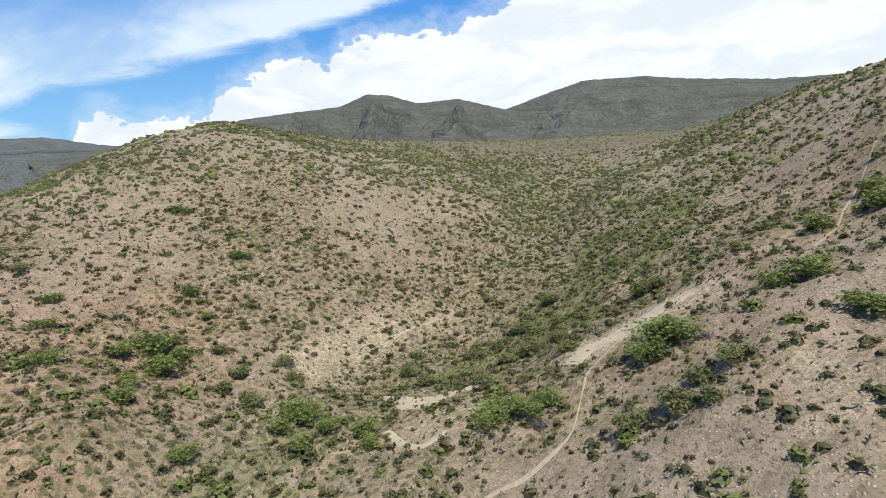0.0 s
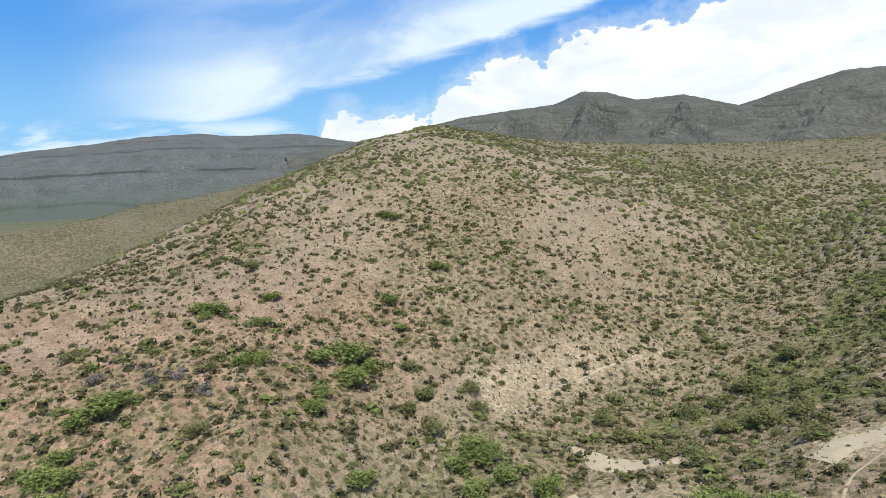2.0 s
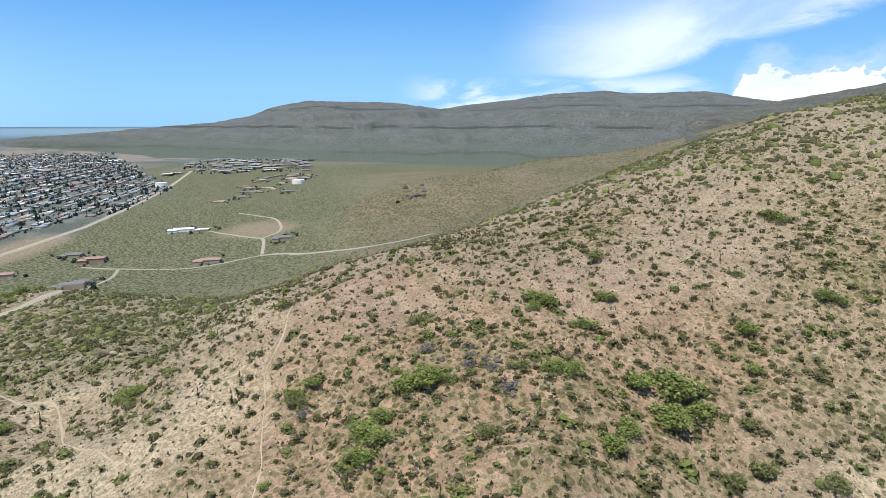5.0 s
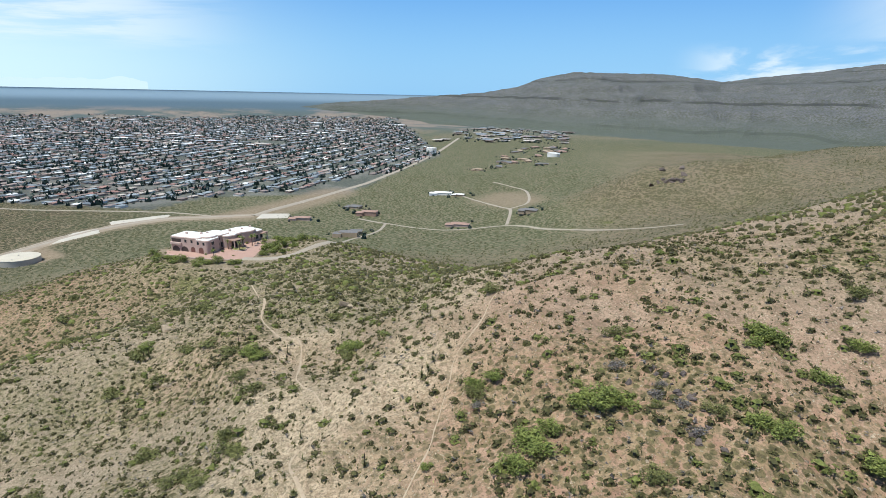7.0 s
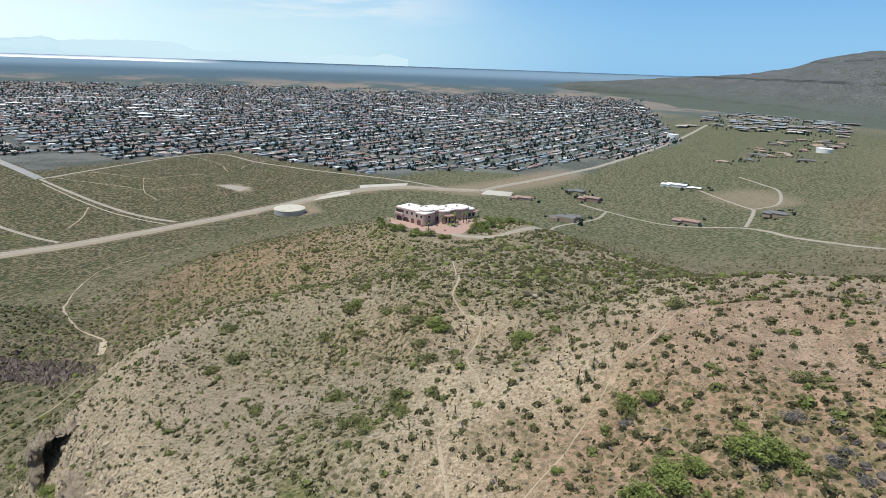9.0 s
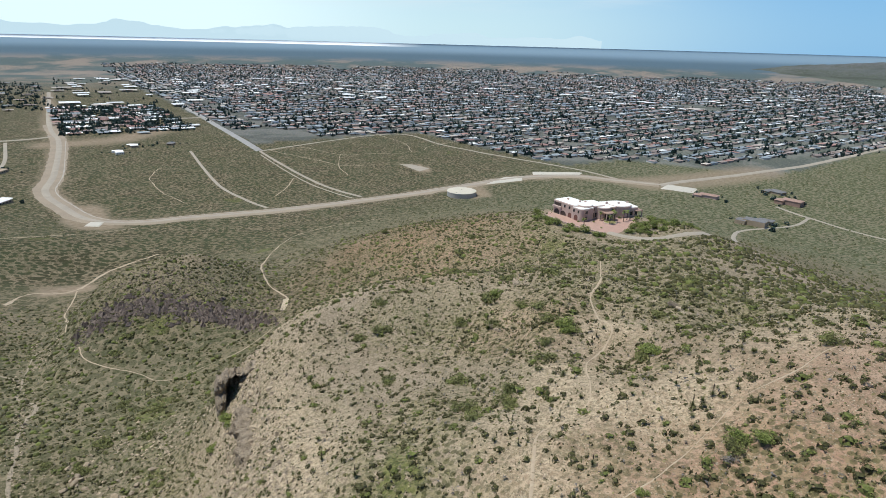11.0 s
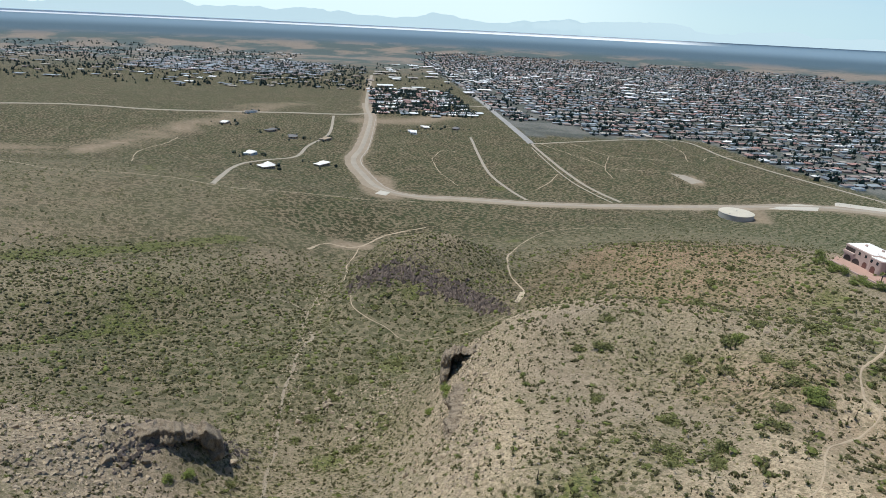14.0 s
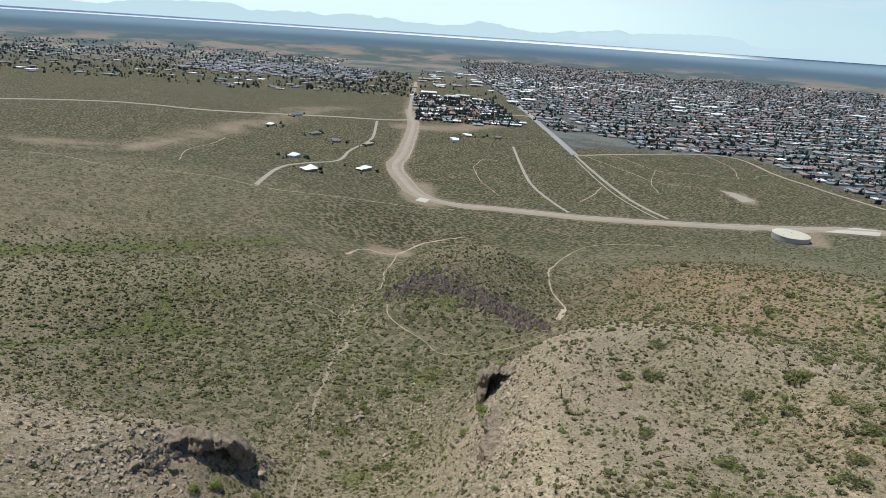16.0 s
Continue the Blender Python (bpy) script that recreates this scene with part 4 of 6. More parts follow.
M["stone"] = material("limestone", (0.36, 0.285, 0.2), 0.95, 0.3, 0.8, 7, 0.6, rand=0.4)
M["darkstone"] = material("weathered_rock", (0.125, 0.1, 0.088), 0.95, 0.3, 0.7, 7, 0.6, rand=0.35)
RNG = np.random.default_rng(5)


def tri_cloud(centres, size, rng, flat=0.5):
    """Loose three-cornered leaf clumps about the given centres."""
    n = len(centres)
    a = rng.normal(size=(n, 3, 3))
    a[:, :, 2] *= flat
    a /= np.linalg.norm(a, axis=2)[:, :, None] + 1e-9
    return centres[:, None, :] + a * (size * rng.uniform(0.6, 1.3, (n, 3, 1)))


def dome(n, w, h, rng, lumps=6):
    """Points in the crown of a bush of a width and height: several lumps, denser near the outside."""
    c = np.column_stack([rng.uniform(-0.32, 0.32, lumps) * w, rng.uniform(-0.32, 0.32, lumps) * w, rng.uniform(0.3, 0.62, lumps) * h])
    k = rng.integers(0, lumps, n)
    d = rng.normal(size=(n, 3))
    d /= np.linalg.norm(d, axis=1)[:, None]
    r = rng.uniform(0.55, 1.0, n)[:, None]
    p = c[k] + d * r * np.array([0.26 * w, 0.26 * w, 0.36 * h])
    p[:, 2] = np.abs(p[:, 2]) + 0.03 * h
    return p


def soup(tris, name, mats):
    tris = np.asarray(tris, np.float32).reshape(-1, 3)
    return mesh_from(name, tris, np.arange(len(tris)).reshape(-1, 3), mats)


def stems(n, w, h, rng):
    """Crooked tapered stems that spread from one root."""
    v, f = [], []
    for _ in range(n):
        a, tip = rng.uniform(0, 6.283), rng.uniform(0.35, 0.7)
        top = np.array([math.cos(a) * w * 0.3, math.sin(a) * w * 0.3, h * tip])
        mid = top * 0.5 + rng.normal(size=3) * 0.06 * w
        b = len(v)
        for p, r in ((np.zeros(3), 0.035), (mid, 0.022), (top, 0.008)):
            for k in range(4):
                v.append(p + np.array([math.cos(k * 1.571), math.sin(k * 1.571), 0]) * r * h)
        for s in (0, 4):
            for k in range(4):
                f.append((b + s + k, b + s + (k + 1) % 4, b + s + 4 + (k + 1) % 4, b + s + 4 + k))
    return mesh_from("stem", v, f, [M["bark"]])


BUSH_KINDS = {
    "green": ("leaf_green", 1.0, 0.5, 1300, 0.05, "bright green spreading mesquite bush on stony soil"),
    "olive": ("leaf_olive", 1.0, 0.5, 1200, 0.05, "olive-green creosote bush on stony soil"),
    "mat": ("leaf_olive", 1.0, 0.2, 750, 0.06, "low spreading patch of olive-green scrub"),
    "grey": ("leaf_grey", 1.0, 0.45, 520, 0.06, "leafless purple-grey thorn bush among rocks"),
    "tall": ("leaf_green", 1.0, 0.75, 1400, 0.05, "tall leafy green bush in the gully"),
}
PROTO = {}


def bush(kind, x, y, size):
    """A bush of a kind, by its width; the first of a kind (in three forms) is built and the others copy it."""
    leaf, w, h, n, leafsize, label = BUSH_KINDS[kind]
    form = int(RNG.integers(0, 3))
    if (kind, form) not in PROTO:
        rng = np.random.default_rng(len(PROTO) * 7 + 3)
        root = new("bush")
        part("foliage", soup(tri_cloud(dome(n, w, h, rng, 9), leafsize, rng, 0.35), "foliage", [M[leaf]]), root)
        part("stem", stems(5, w, h, rng), root, "thin crooked brown stems")
        tagged(root, label, "bush", "scattered desert bushes")
        PROTO[kind, form] = (root, False)
    root, used = PROTO[kind, form]
    m = Matrix.Translation((x, y, float(height(x, y)) - 0.04 * size)) @ Matrix.Rotation(float(RNG.uniform(0, 6.28)), 4, "Z")
    if used:
        root = copy_thing(root, m)
    else:
        PROTO[kind, form] = (root, True)
        root.matrix_basis = m
    root.scale = (size, size, size * float(RNG.uniform(0.8, 1.1)))
    return root


# the bushes that stand out: kind, then x, y and width of each
PLACED = {
    "green": [(-48, 121, 8), (-45, 116, 7), (-52, 118, 6), (-43, 121, 5), (65, 83, 7), (61, 85, 5), (68, 86, 4), (61, 67, 6), (-75, 86, 6), (-77, 83, 4.5), (-73, 88, 4.5), (-81, 120, 6), (-78, 121, 4.5), (-73, 134, 4), (-68, 122, 4), (-40, 167, 5), (-70, 72, 5), (-68, 68, 4), (-59, 106, 4.5), (-61, 104, 3.5), (-45, 99, 4.5), (-46, 104, 4), (-91, 72, 3.5), (-48, 147, 4.5), (-33, 90, 4), (-133, 47, 5), (-130, 49, 3.5), (-146, 21, 5.5), (-143, 23, 4), (-171, -12, 4), (-63, 193, 5), (-66, 195, 4), (86, 108, 6), (95, 104, 7), (100, 112, 6), (-91, 68, 3.5), (-73, 72, 4), (-74, 76, 3.5)],
    "tall": [(42, 86, 6.5), (39, 84, 5.5), (45, 84, 5), (43, 88, 5), (16, 88, 5), (19, 89, 4.5), (14, 86, 4), (24, 86, 4.5), (21, 85, 4), (-18, 105, 5), (-15, 103, 4.5), (-20, 101, 4), (-5, 97, 4), (-4, 93, 3.5), (-12, 98, 4), (-16, 95, 4)],
    "olive": [(35, 68, 6), (31, 70, 5), (39, 70, 5), (44, 69, 4.5), (57, 123, 6), (60, 121, 5), (31, 118, 6), (28, 121, 5), (24, 118, 5), (36, 120, 4.5), (38, 65, 4), (17, 106, 5), (13, 108, 4.5), (33, 104, 4.5), (-23, 124, 4.5), (-20, 120, 4), (-32, 113, 5), (-36, 125, 4.5), (-30, 118, 5), (-27, 110, 5), (-89, 68, 4), (-85, 145, 5), (-66, 100, 3.5), (-58, 85, 4), (-133, 19, 5), (-96, 12, 4), (-106, 20, 5), (-138, -39, 6), (-153, -4, 5), (-94, 97, 4), (-131, 84, 5), (-262, -65, 6), (-286, -139, 6), (8, 118, 5), (4, 126, 5), (20, 128, 5), (26, 135, 5), (34, 140, 6), (44, 150, 6), (40, 132, 5)],
    "mat": [(-201, -9, 7), (-168, -12, 7), (-163, 2, 6), (-161, 9, 7), (-145, 23, 6), (-115, 3, 6), (-101, 22, 6), (-154, -50, 6), (-240, -60, 7), (-239, -133, 7), (-223, -102, 7), (-122, 24, 6), (-196, 2, 8), (-189, -14, 7), (-133, -44, 5), (-194, -41, 7), (-153, -16, 6), (-215, 1, 7), (-198, -2, 6), (-113, -19, 5), (-97, 15, 5), (-168, 45, 6), (-203, 50, 7), (-150, 15, 6), (-127, 47, 5), (-98, 24, 5), (-92, 18, 5), (-204, 76, 7), (-76, -122, 6), (-90, -131, 7), (-84, -90, 6), (-68, -84, 6), (-62, -112, 6), (-115, -133, 6), (-71, -134, 5), (-100, -120, 6), (-130, -185, 6), (-140, -190, 6), (-52, -101, 5), (-110, -150, 6)],
    "grey": [(-83, 92, 3.6), (-73, 94, 2.8), (-69, 96, 2.6), (-63, 95, 2.8), (-76, 84, 2.4), (22, 82, 2.6), (-86, 67, 2.2), (-75, 96, 2.4), (47, 81, 2.4)],
}
for kind, spots in PLACED.items():
    for x, y, s in spots:
        bush(kind, x, y, s * (1.22 if kind in ("green", "tall") else 1.1))


def scatter(n, r0, r1, a0, a1, rng, accept):
    """Places in a sector of the plan round the middle of the ground, kept with a chance given by accept."""
    r = np.sqrt(rng.uniform(r0 ** 2, r1 ** 2, n))
    a = np.radians(rng.uniform(a0, a1, n))
    x, y = CX - np.sin(a) * r, CY + np.cos(a) * r
    keep = rng.uniform(0, 1, n) < accept(x, y)
    return x[keep], y[keep]


def bare_at(x, y):
    """Nearness to paths and graded land, where nothing grows."""
    d = np.full(x.shape, 99.0)
    for k, pts in WAYS.items():
        d = np.minimum(d, polyline_distance(x, y, [(*p, 0) for p in pts])[0])
    for wide, pts in ROADS.values():
        d = np.minimum(d, polyline_distance(x, y, [(*p, 0) for p in pts])[0] - wide / 2)
    d = np.minimum(d, polyline_distance(x, y, [(*p, 0) for p in LEVEE])[0] - 11)
    d = np.minimum(d, np.hypot(x + 281, y + 6) - 24)
    return d


def hill_cover(x, y):
    z = height(x, y)
    red, pale, low, city, bare, green = zone_masks(x, y, z)
    c = np.clip(0.4 + 0.5 * green - 0.12 * pale + 0.28 * np.clip((-150 - y) / 60, 0, 1) + 0.25 * fbm(x, y, 11, 2, 31.0) + 0.25 * fbm(x, y, 4.5, 2, 33.0), 0.05, 1)
    return c * (bare_at(x, y) > 1.3) * (bare < 0.4)


rng = np.random.default_rng(11)
bx, by = scatter(2600, 40, 330, -76, 192, rng, lambda x, y: hill_cover(x, y) ** 2 * 0.55)
for x, y in list(zip(bx, by))[:155]:
    bush("green" if rng.uniform() < 0.35 else "olive", float(x), float(y), float(1.7 + 2.6 * rng.uniform() ** 2))


def plant_field(name, label, x, y, forms, lo, hi, mat, rng, squash=(0.7, 1.1), grown=None):
    """Many small plants as one piece of ground cover: each a turned, scaled copy of one of a few forms."""
    z = height(x, y)
    out = []
    which = rng.integers(0, len(forms), len(x))
    for k, form in enumerate(forms):
        i = which == k
        n = int(i.sum())
        s, a, q = lo + (hi - lo) * rng.uniform(0, 1, n) ** 1.8, rng.uniform(0, 6.28, n), rng.uniform(*squash, n)
        if grown is not None:
            s = s * grown[i]
        c, sn = np.cos(a) * s, np.sin(a) * s
        p = form.reshape(-1, 3)
        px = p[:, 0] * c[:, None] - p[:, 1] * sn[:, None] + x[i][:, None]
        py = p[:, 0] * sn[:, None] + p[:, 1] * c[:, None] + y[i][:, None]
        pz = p[:, 2] * (s * q)[:, None] + z[i][:, None] - 0.03
        out.append(np.stack([px, py, pz], -1).reshape(-1, 3))
    ob = new(name, soup(np.vstack(out), name, [mat]))
    return tagged(ob, label, "plants", kind="stuff")


def heart_forms(count, n, size, h, seed, sides=5):
    """Dense small shrubs: an uneven rounded heart with some loose clumps standing out of it."""
    r = np.random.default_rng(seed)
    out = []
    for _ in range(count):
        ang = np.arange(sides) * 6.2832 / sides + r.uniform(0, 1)
        low = np.column_stack([np.cos(ang) * 0.42, np.sin(ang) * 0.42, np.zeros(sides)]) * r.uniform(0.6, 1.3, (sides, 1))
        mid = np.column_stack([np.cos(ang + 0.6) * 0.27, np.sin(ang + 0.6) * 0.27, np.full(sides, h * 0.6)]) * r.uniform(0.65, 1.3, (sides, 1))
        top = np.array([r.uniform(-0.1, 0.1), r.uniform(-0.1, 0.1), h * r.uniform(0.7, 0.95)])
        heart = []
        for q in range(sides):
            j = (q + 1) % sides
            heart += [[low[q], low[j], mid[q]], [mid[q], mid[j], top]]
        out.append(np.concatenate([np.array(heart), tri_cloud(dome(n, 1.0, h, r, 3), size, r)]))
    return out


def cloud_forms(n, count, size, h, seed, flat=0.5):
    r = np.random.default_rng(seed)
    return [tri_cloud(dome(n, 1.0, h, r, 3 if n > 9 else 2), size, r, flat) for _ in range(count)]


def dome_form(r, sides, rings, h):
    """A rounded, uneven shrub: corners and faces of a closed dome, a metre wide."""
    v, f = [], []
    for q in range(rings):
        u = q / rings
        wide, z = 0.5 * math.cos(u * 1.35) ** 0.7, h * math.sin(u * 1.45)
        for k in range(sides):
            a = 6.2832 * (k + 0.5 * (q % 2) + r.uniform(-0.3, 0.3)) / sides
            w_ = wide * r.uniform(0.65, 1.25)
            v.append((math.cos(a) * w_, math.sin(a) * w_, z + (r.uniform(-0.12, 0.12) * h if q else -0.05)))
    v.append((r.uniform(-0.12, 0.12), r.uniform(-0.12, 0.12), h * r.uniform(0.85, 1.1)))
    for q in range(rings - 1):
        for k in range(sides):
            a, b, c, d = q * sides + k, q * sides + (k + 1) % sides, (q + 1) * sides + k, (q + 1) * sides + (k + 1) % sides
            f += [(a, b, c), (b, d, c)]
    top = (rings - 1) * sides
    f += [(top + k, top + (k + 1) % sides, rings * sides) for k in range(sides)]
    return np.array(v), np.array(f)


def dome_field(name, label, x, y, sides, rings, h, lo, hi, mat, rng, grown):
    """Many small rounded shrubs as one piece of ground cover."""
    forms = [dome_form(rng, sides, rings, h) for _ in range(9)]
    z = height(x, y)
    which = rng.integers(0, len(forms), len(x))
    allv, allf, n = [], [], 0
    for k, (fv, ff) in enumerate(forms):
        i = which == k
        m = int(i.sum())
        s, a, q = (lo + (hi - lo) * rng.uniform(0, 1, m) ** 1.8) * grown[i], rng.uniform(0, 6.28, m), rng.uniform(0.7, 1.15, m)
        c, sn = np.cos(a) * s, np.sin(a) * s
        px = fv[:, 0] * c[:, None] - fv[:, 1] * sn[:, None] + x[i][:, None]
        py = fv[:, 0] * sn[:, None] + fv[:, 1] * c[:, None] + y[i][:, None]
        pz = fv[:, 2] * (s * q)[:, None] + z[i][:, None]
        allv.append(np.stack([px, py, pz], -1).reshape(-1, 3))
        allf.append((ff[None] + (n + np.arange(m) * len(fv))[:, None, None]).reshape(-1, 3))
        n += m * len(fv)
    ob = new(name, mesh_from(name, np.vstack(allv), np.vstack(allf), [mat], True))
    return tagged(ob, label, "plants", kind="stuff")


M["shrub_low"] = leaf_material("low_shrub_crowns", (0.036, 0.036, 0.014), (0.125, 0.118, 0.044))
M["shrub_green"] = leaf_material("green_shrub_crowns", (0.065, 0.08, 0.02), (0.185, 0.2, 0.056))
for k in ("shrub_low", "shrub_green"):                    # leaves within a crown
    t = M[k].node_tree
    for n in t.nodes:
        if n.bl_idname == "ShaderNodeTexNoise":
            n.inputs["Scale"].default_value = 2.2 if n.inputs["Scale"].default_value < 1 else 7.0
sx, sy = scatter(400000, 30, 390, -80, 193, rng, lambda x, y: hill_cover(x, y) * 0.66)
k = rng.uniform(0, 1, len(sx))
grown = 0.95 + 0.3 * np.clip((sy + 20) / 60, 0, 1)
close = np.hypot(sx, sy - 40) < 190
for name, label, lo_k, hi_k, forms, h, s0, s1, leaf in (
        ("low_shrubs", "low olive desert shrubs over stony slopes", 0.0, 0.36, heart_forms(9, 15, 0.15, 0.5, 1, 5), 0.5, 0.55, 2.1, "shrub_low"),
        ("green_shrubs", "small green desert shrubs over stony slopes", 0.36, 0.41, heart_forms(8, 46, 0.11, 0.42, 2, 6), 0.4, 1.0, 3.2, "shrub_green")):
    i = (k >= lo_k) & (k < hi_k)
    plant_field(name, label, sx[i & close], sy[i & close], forms, s0, s1, M[leaf], rng, grown=grown[i & close])
    i = i & ~close & (np.hypot(sx, sy - 40) + 120 * rng.uniform(0, 1, len(sx)) < 425)
    dome_field("far_" + name, label, sx[i], sy[i], 4, 2, h, s0, s1, M[leaf], rng, grown[i])
for name, label, lo_k, hi_k, forms, s0, s1, leaf in (
        ("dry_grass", "dry yellow bunch grass between stones", 0.42, 0.64, cloud_forms(3, 5, 0.4, 0.6, 3), 0.35, 0.95, "leaf_dry"),
        ("grey_shrubs", "grey leafless low shrubs between stones", 0.64, 0.76, cloud_forms(5, 5, 0.33, 0.55, 4), 0.4, 1.4, "leaf_grey")):
    i = (k >= lo_k) & (k < hi_k)
    plant_field(name, label, sx[i], sy[i], forms, s0, s1, M[leaf], rng, grown=grown[i])


def tuft_cone(r):
    """A small upright tuft of grass or twigs."""
    a = np.arange(3) * 2.094 + r.uniform(-0.5, 0.5, 3)
    low = np.column_stack([np.cos(a), np.sin(a), np.full(3, -0.05)]) * r.uniform(0.3, 0.6, (3, 1))
    top = np.array([r.uniform(-0.3, 0.3), r.uniform(-0.3, 0.3), r.uniform(0.5, 0.9)])
    return np.array([[low[q], low[(q + 1) % 3], top] for q in range(3)])


gx, gy = scatter(90000, 30, 230, -80, 193, rng, lambda x, y: np.clip(hill_cover(x, y) + 0.12, 0, 1) * 0.75)
k = rng.uniform(0, 1, len(gx))
M["leaf_tuft"] = leaf_material("olive_tufts", (0.045, 0.043, 0.02), (0.12, 0.112, 0.052))
plant_field("twig_tufts", "small dark olive tufts between stones", gx[k < 0.7], gy[k < 0.7], [tuft_cone(rng) for _ in range(8)], 0.35, 1.0, M["leaf_tuft"], rng)
plant_field("straw_tufts", "small straw-coloured grass tufts between stones", gx[k >= 0.7], gy[k >= 0.7], [tuft_cone(rng) for _ in range(8)], 0.35, 0.9, M["leaf_dry"], rng)
px, py = scatter(125000, 380, 1200, -52, 190, rng, lambda x, y: np.where(height(x, y) > 45, 0.55, 0.34) * (bare_at(x, y) > 2) * (zone_masks(x, y, height(x, y))[4] < 0.35) * (zone_masks(x, y, height(x, y))[3] < 0.5) * (0.5 + 0.5 * (fbm(x, y, 55, 3, 44.0) > -0.1)))
dome_field("plain_shrubs", "dark creosote shrubs dotted over the dry plain", px, py, 5, 1, 0.55, 1.0, 3.0, M["leaf_dark"], rng, np.ones(len(px)))


# yuccas: a rosette of stiff blades, some with last year's stalk
def rosette(n, rng):
    v = []
    for _ in range(n):
        a, e = rng.uniform(0, 6.283), rng.uniform(0.15, 1.35)
        d = np.array([math.cos(a) * math.cos(e), math.sin(a) * math.cos(e), math.sin(e)])
        s = np.array([-math.sin(a), math.cos(a), 0]) * 0.05
        base = np.array([0, 0, 0.25])
        v += [base - s, base + s, base + d * rng.uniform(0.55, 0.85)]
    return np.array(v).reshape(-1, 3, 3)


def stalk_mesh(h):
    v, f = [], []
    for z, r in ((0.2, 0.035), (h * 0.6, 0.03), (h * 0.62, 0.09), (h, 0.02)):
        for q in range(5):
            v.append((math.cos(q * 1.2566) * r, math.sin(q * 1.2566) * r, z))
    for s in (0, 5, 10):
        for q in range(5):
            f.append((s + q, s + (q + 1) % 5, s + 5 + (q + 1) % 5, s + 5 + q))
    return mesh_from("stalk", v, f, [M["bark"]])


def yucca_proto(seed, stalk):
    r = np.random.default_rng(seed)
    root = new("yucca")
    part("rosette", soup(rosette(46, r), "rosette", [M["blade"]]), root)
    if stalk:
        part("stalk", stalk_mesh(1.9), root, "dry brown flower stalk")
    return tagged(root, "stiff-leaved green yucca with a dry flower stalk" if stalk else "stiff-leaved green yucca on pale stony soil", "yucca", "yuccas along the ridge")


yx, yy = scatter(5200, 50, 300, 20, 175, rng, lambda x, y: np.clip(zone_masks(x, y, height(x, y))[1] * 1.2 + 0.08, 0, 1) * (bare_at(x, y) > 1.2))
yuccas = [yucca_proto(1, False), yucca_proto(2, True), yucca_proto(3, False)]
near_first = rng.permutation(np.nonzero(np.hypot(yx + 30, yy - 40) < 190)[0])[:230]
for i, j in enumerate(near_first):
    m = Matrix.Translation((float(yx[j]), float(yy[j]), float(height(yx[j], yy[j])) - 0.05)) @ Matrix.Rotation(float(rng.uniform(0, 6.28)), 4, "Z")
    ob = yuccas[i % 3]
    if i < 3:
        ob.matrix_basis = m
    else:
        ob = copy_thing(ob, m)
    s = float(rng.uniform(0.9, 1.7))
    ob.scale = (s, s, s)
rest = np.setdiff1d(np.arange(len(yx)), near_first)
plant_field("yucca_field", "scattered yuccas over the limestone slopes", yx[rest], yy[rest], [rosette(14, rng) for _ in range(4)], 0.8, 1.6, M["blade"], rng)


# stones
def stone_form(r):
    p = r.normal(size=(6, 3))
    o = np.array([(1, 0, 0), (-1, 0, 0), (0, 1, 0), (0, -1, 0), (0, 0, 1), (0, 0, -1)], float) * r.uniform(0.35, 0.6, (6, 1)) + p * 0.08
    f = [(0, 2, 4), (2, 1, 4), (1, 3, 4), (3, 0, 4), (2, 0, 5), (1, 2, 5), (3, 1, 5), (0, 3, 5)]
    return np.array([o[list(t)] for t in f])


def chip_form(r):
    """A small angular stone, half sunk in the soil."""
    a = np.arange(4) * 1.571 + r.uniform(-0.5, 0.5, 4)
    low = np.column_stack([np.cos(a), np.sin(a), np.full(4, -0.4)]) * r.uniform(0.35, 0.6, (4, 1))
    top = np.array([r.uniform(-0.25, 0.25), r.uniform(-0.25, 0.25), r.uniform(0.3, 0.55)])
    return np.array([[low[q], low[(q + 1) % 4], top] for q in range(4)])


qx, qy = scatter(85000, 35, 300, -78, 193, rng, lambda x, y: (0.2 + 0.65 * zone_masks(x, y, height(x, y))[1]) * (bare_at(x, y) > 1.0))
plant_field("scree", "loose pale limestone stones on the slopes", qx, qy, [chip_form(rng) for _ in range(8)], 0.25, 1.15, M["stone"], rng, (0.4, 0.9))
tagged(bpy.data.objects["scree"], category="stones")


def boulder_mesh(name, seed, mat, sub=2, rough=0.35):
    """A broken block of rock: a rounded form cut by several planes."""
    r = np.random.default_rng(seed)
    bm = bmesh.new()
    bmesh.ops.create_icosphere(bm, subdivisions=sub, radius=1.0)
    planes = [(Vector(r.normal(size=3)).normalized(), float(r.uniform(0.35, 0.75))) for _ in range(12)]
    for v in bm.verts:
        for nrm, d in planes:
            over = v.co.dot(nrm) - d
            if over > 0:
                v.co -= nrm * over
        v.co += v.co.normalized() * noise.noise(v.co * 2.3 + Vector((seed, 0, 0))) * rough * 0.4
    me = bpy.data.meshes.new(name)
    bm.to_mesh(me)
    bm.free()
    me.materials.append(mat)
    return me


def boulders(spots, mat, label, group, seed, lo, hi):
    r = np.random.default_rng(seed)
    forms = [boulder_mesh("boulder", seed + q, mat) for q in range(4)]
    for i, (x, y) in enumerate(spots):
        s = float(r.uniform(lo, hi))
        ob = tagged(new("boulder", forms[i % 4]), label, "rock", group)
        ob.matrix_basis = Matrix.Translation((x, y, float(height(x, y)) + s * 0.15)) @ Euler((float(r.uniform(0, 3)), float(r.uniform(0, 0.5)), float(r.uniform(0, 6)))).to_matrix().to_4x4()
        ob.scale = (s * float(r.uniform(0.8, 1.5)), s, s * float(r.uniform(0.6, 0.9)))


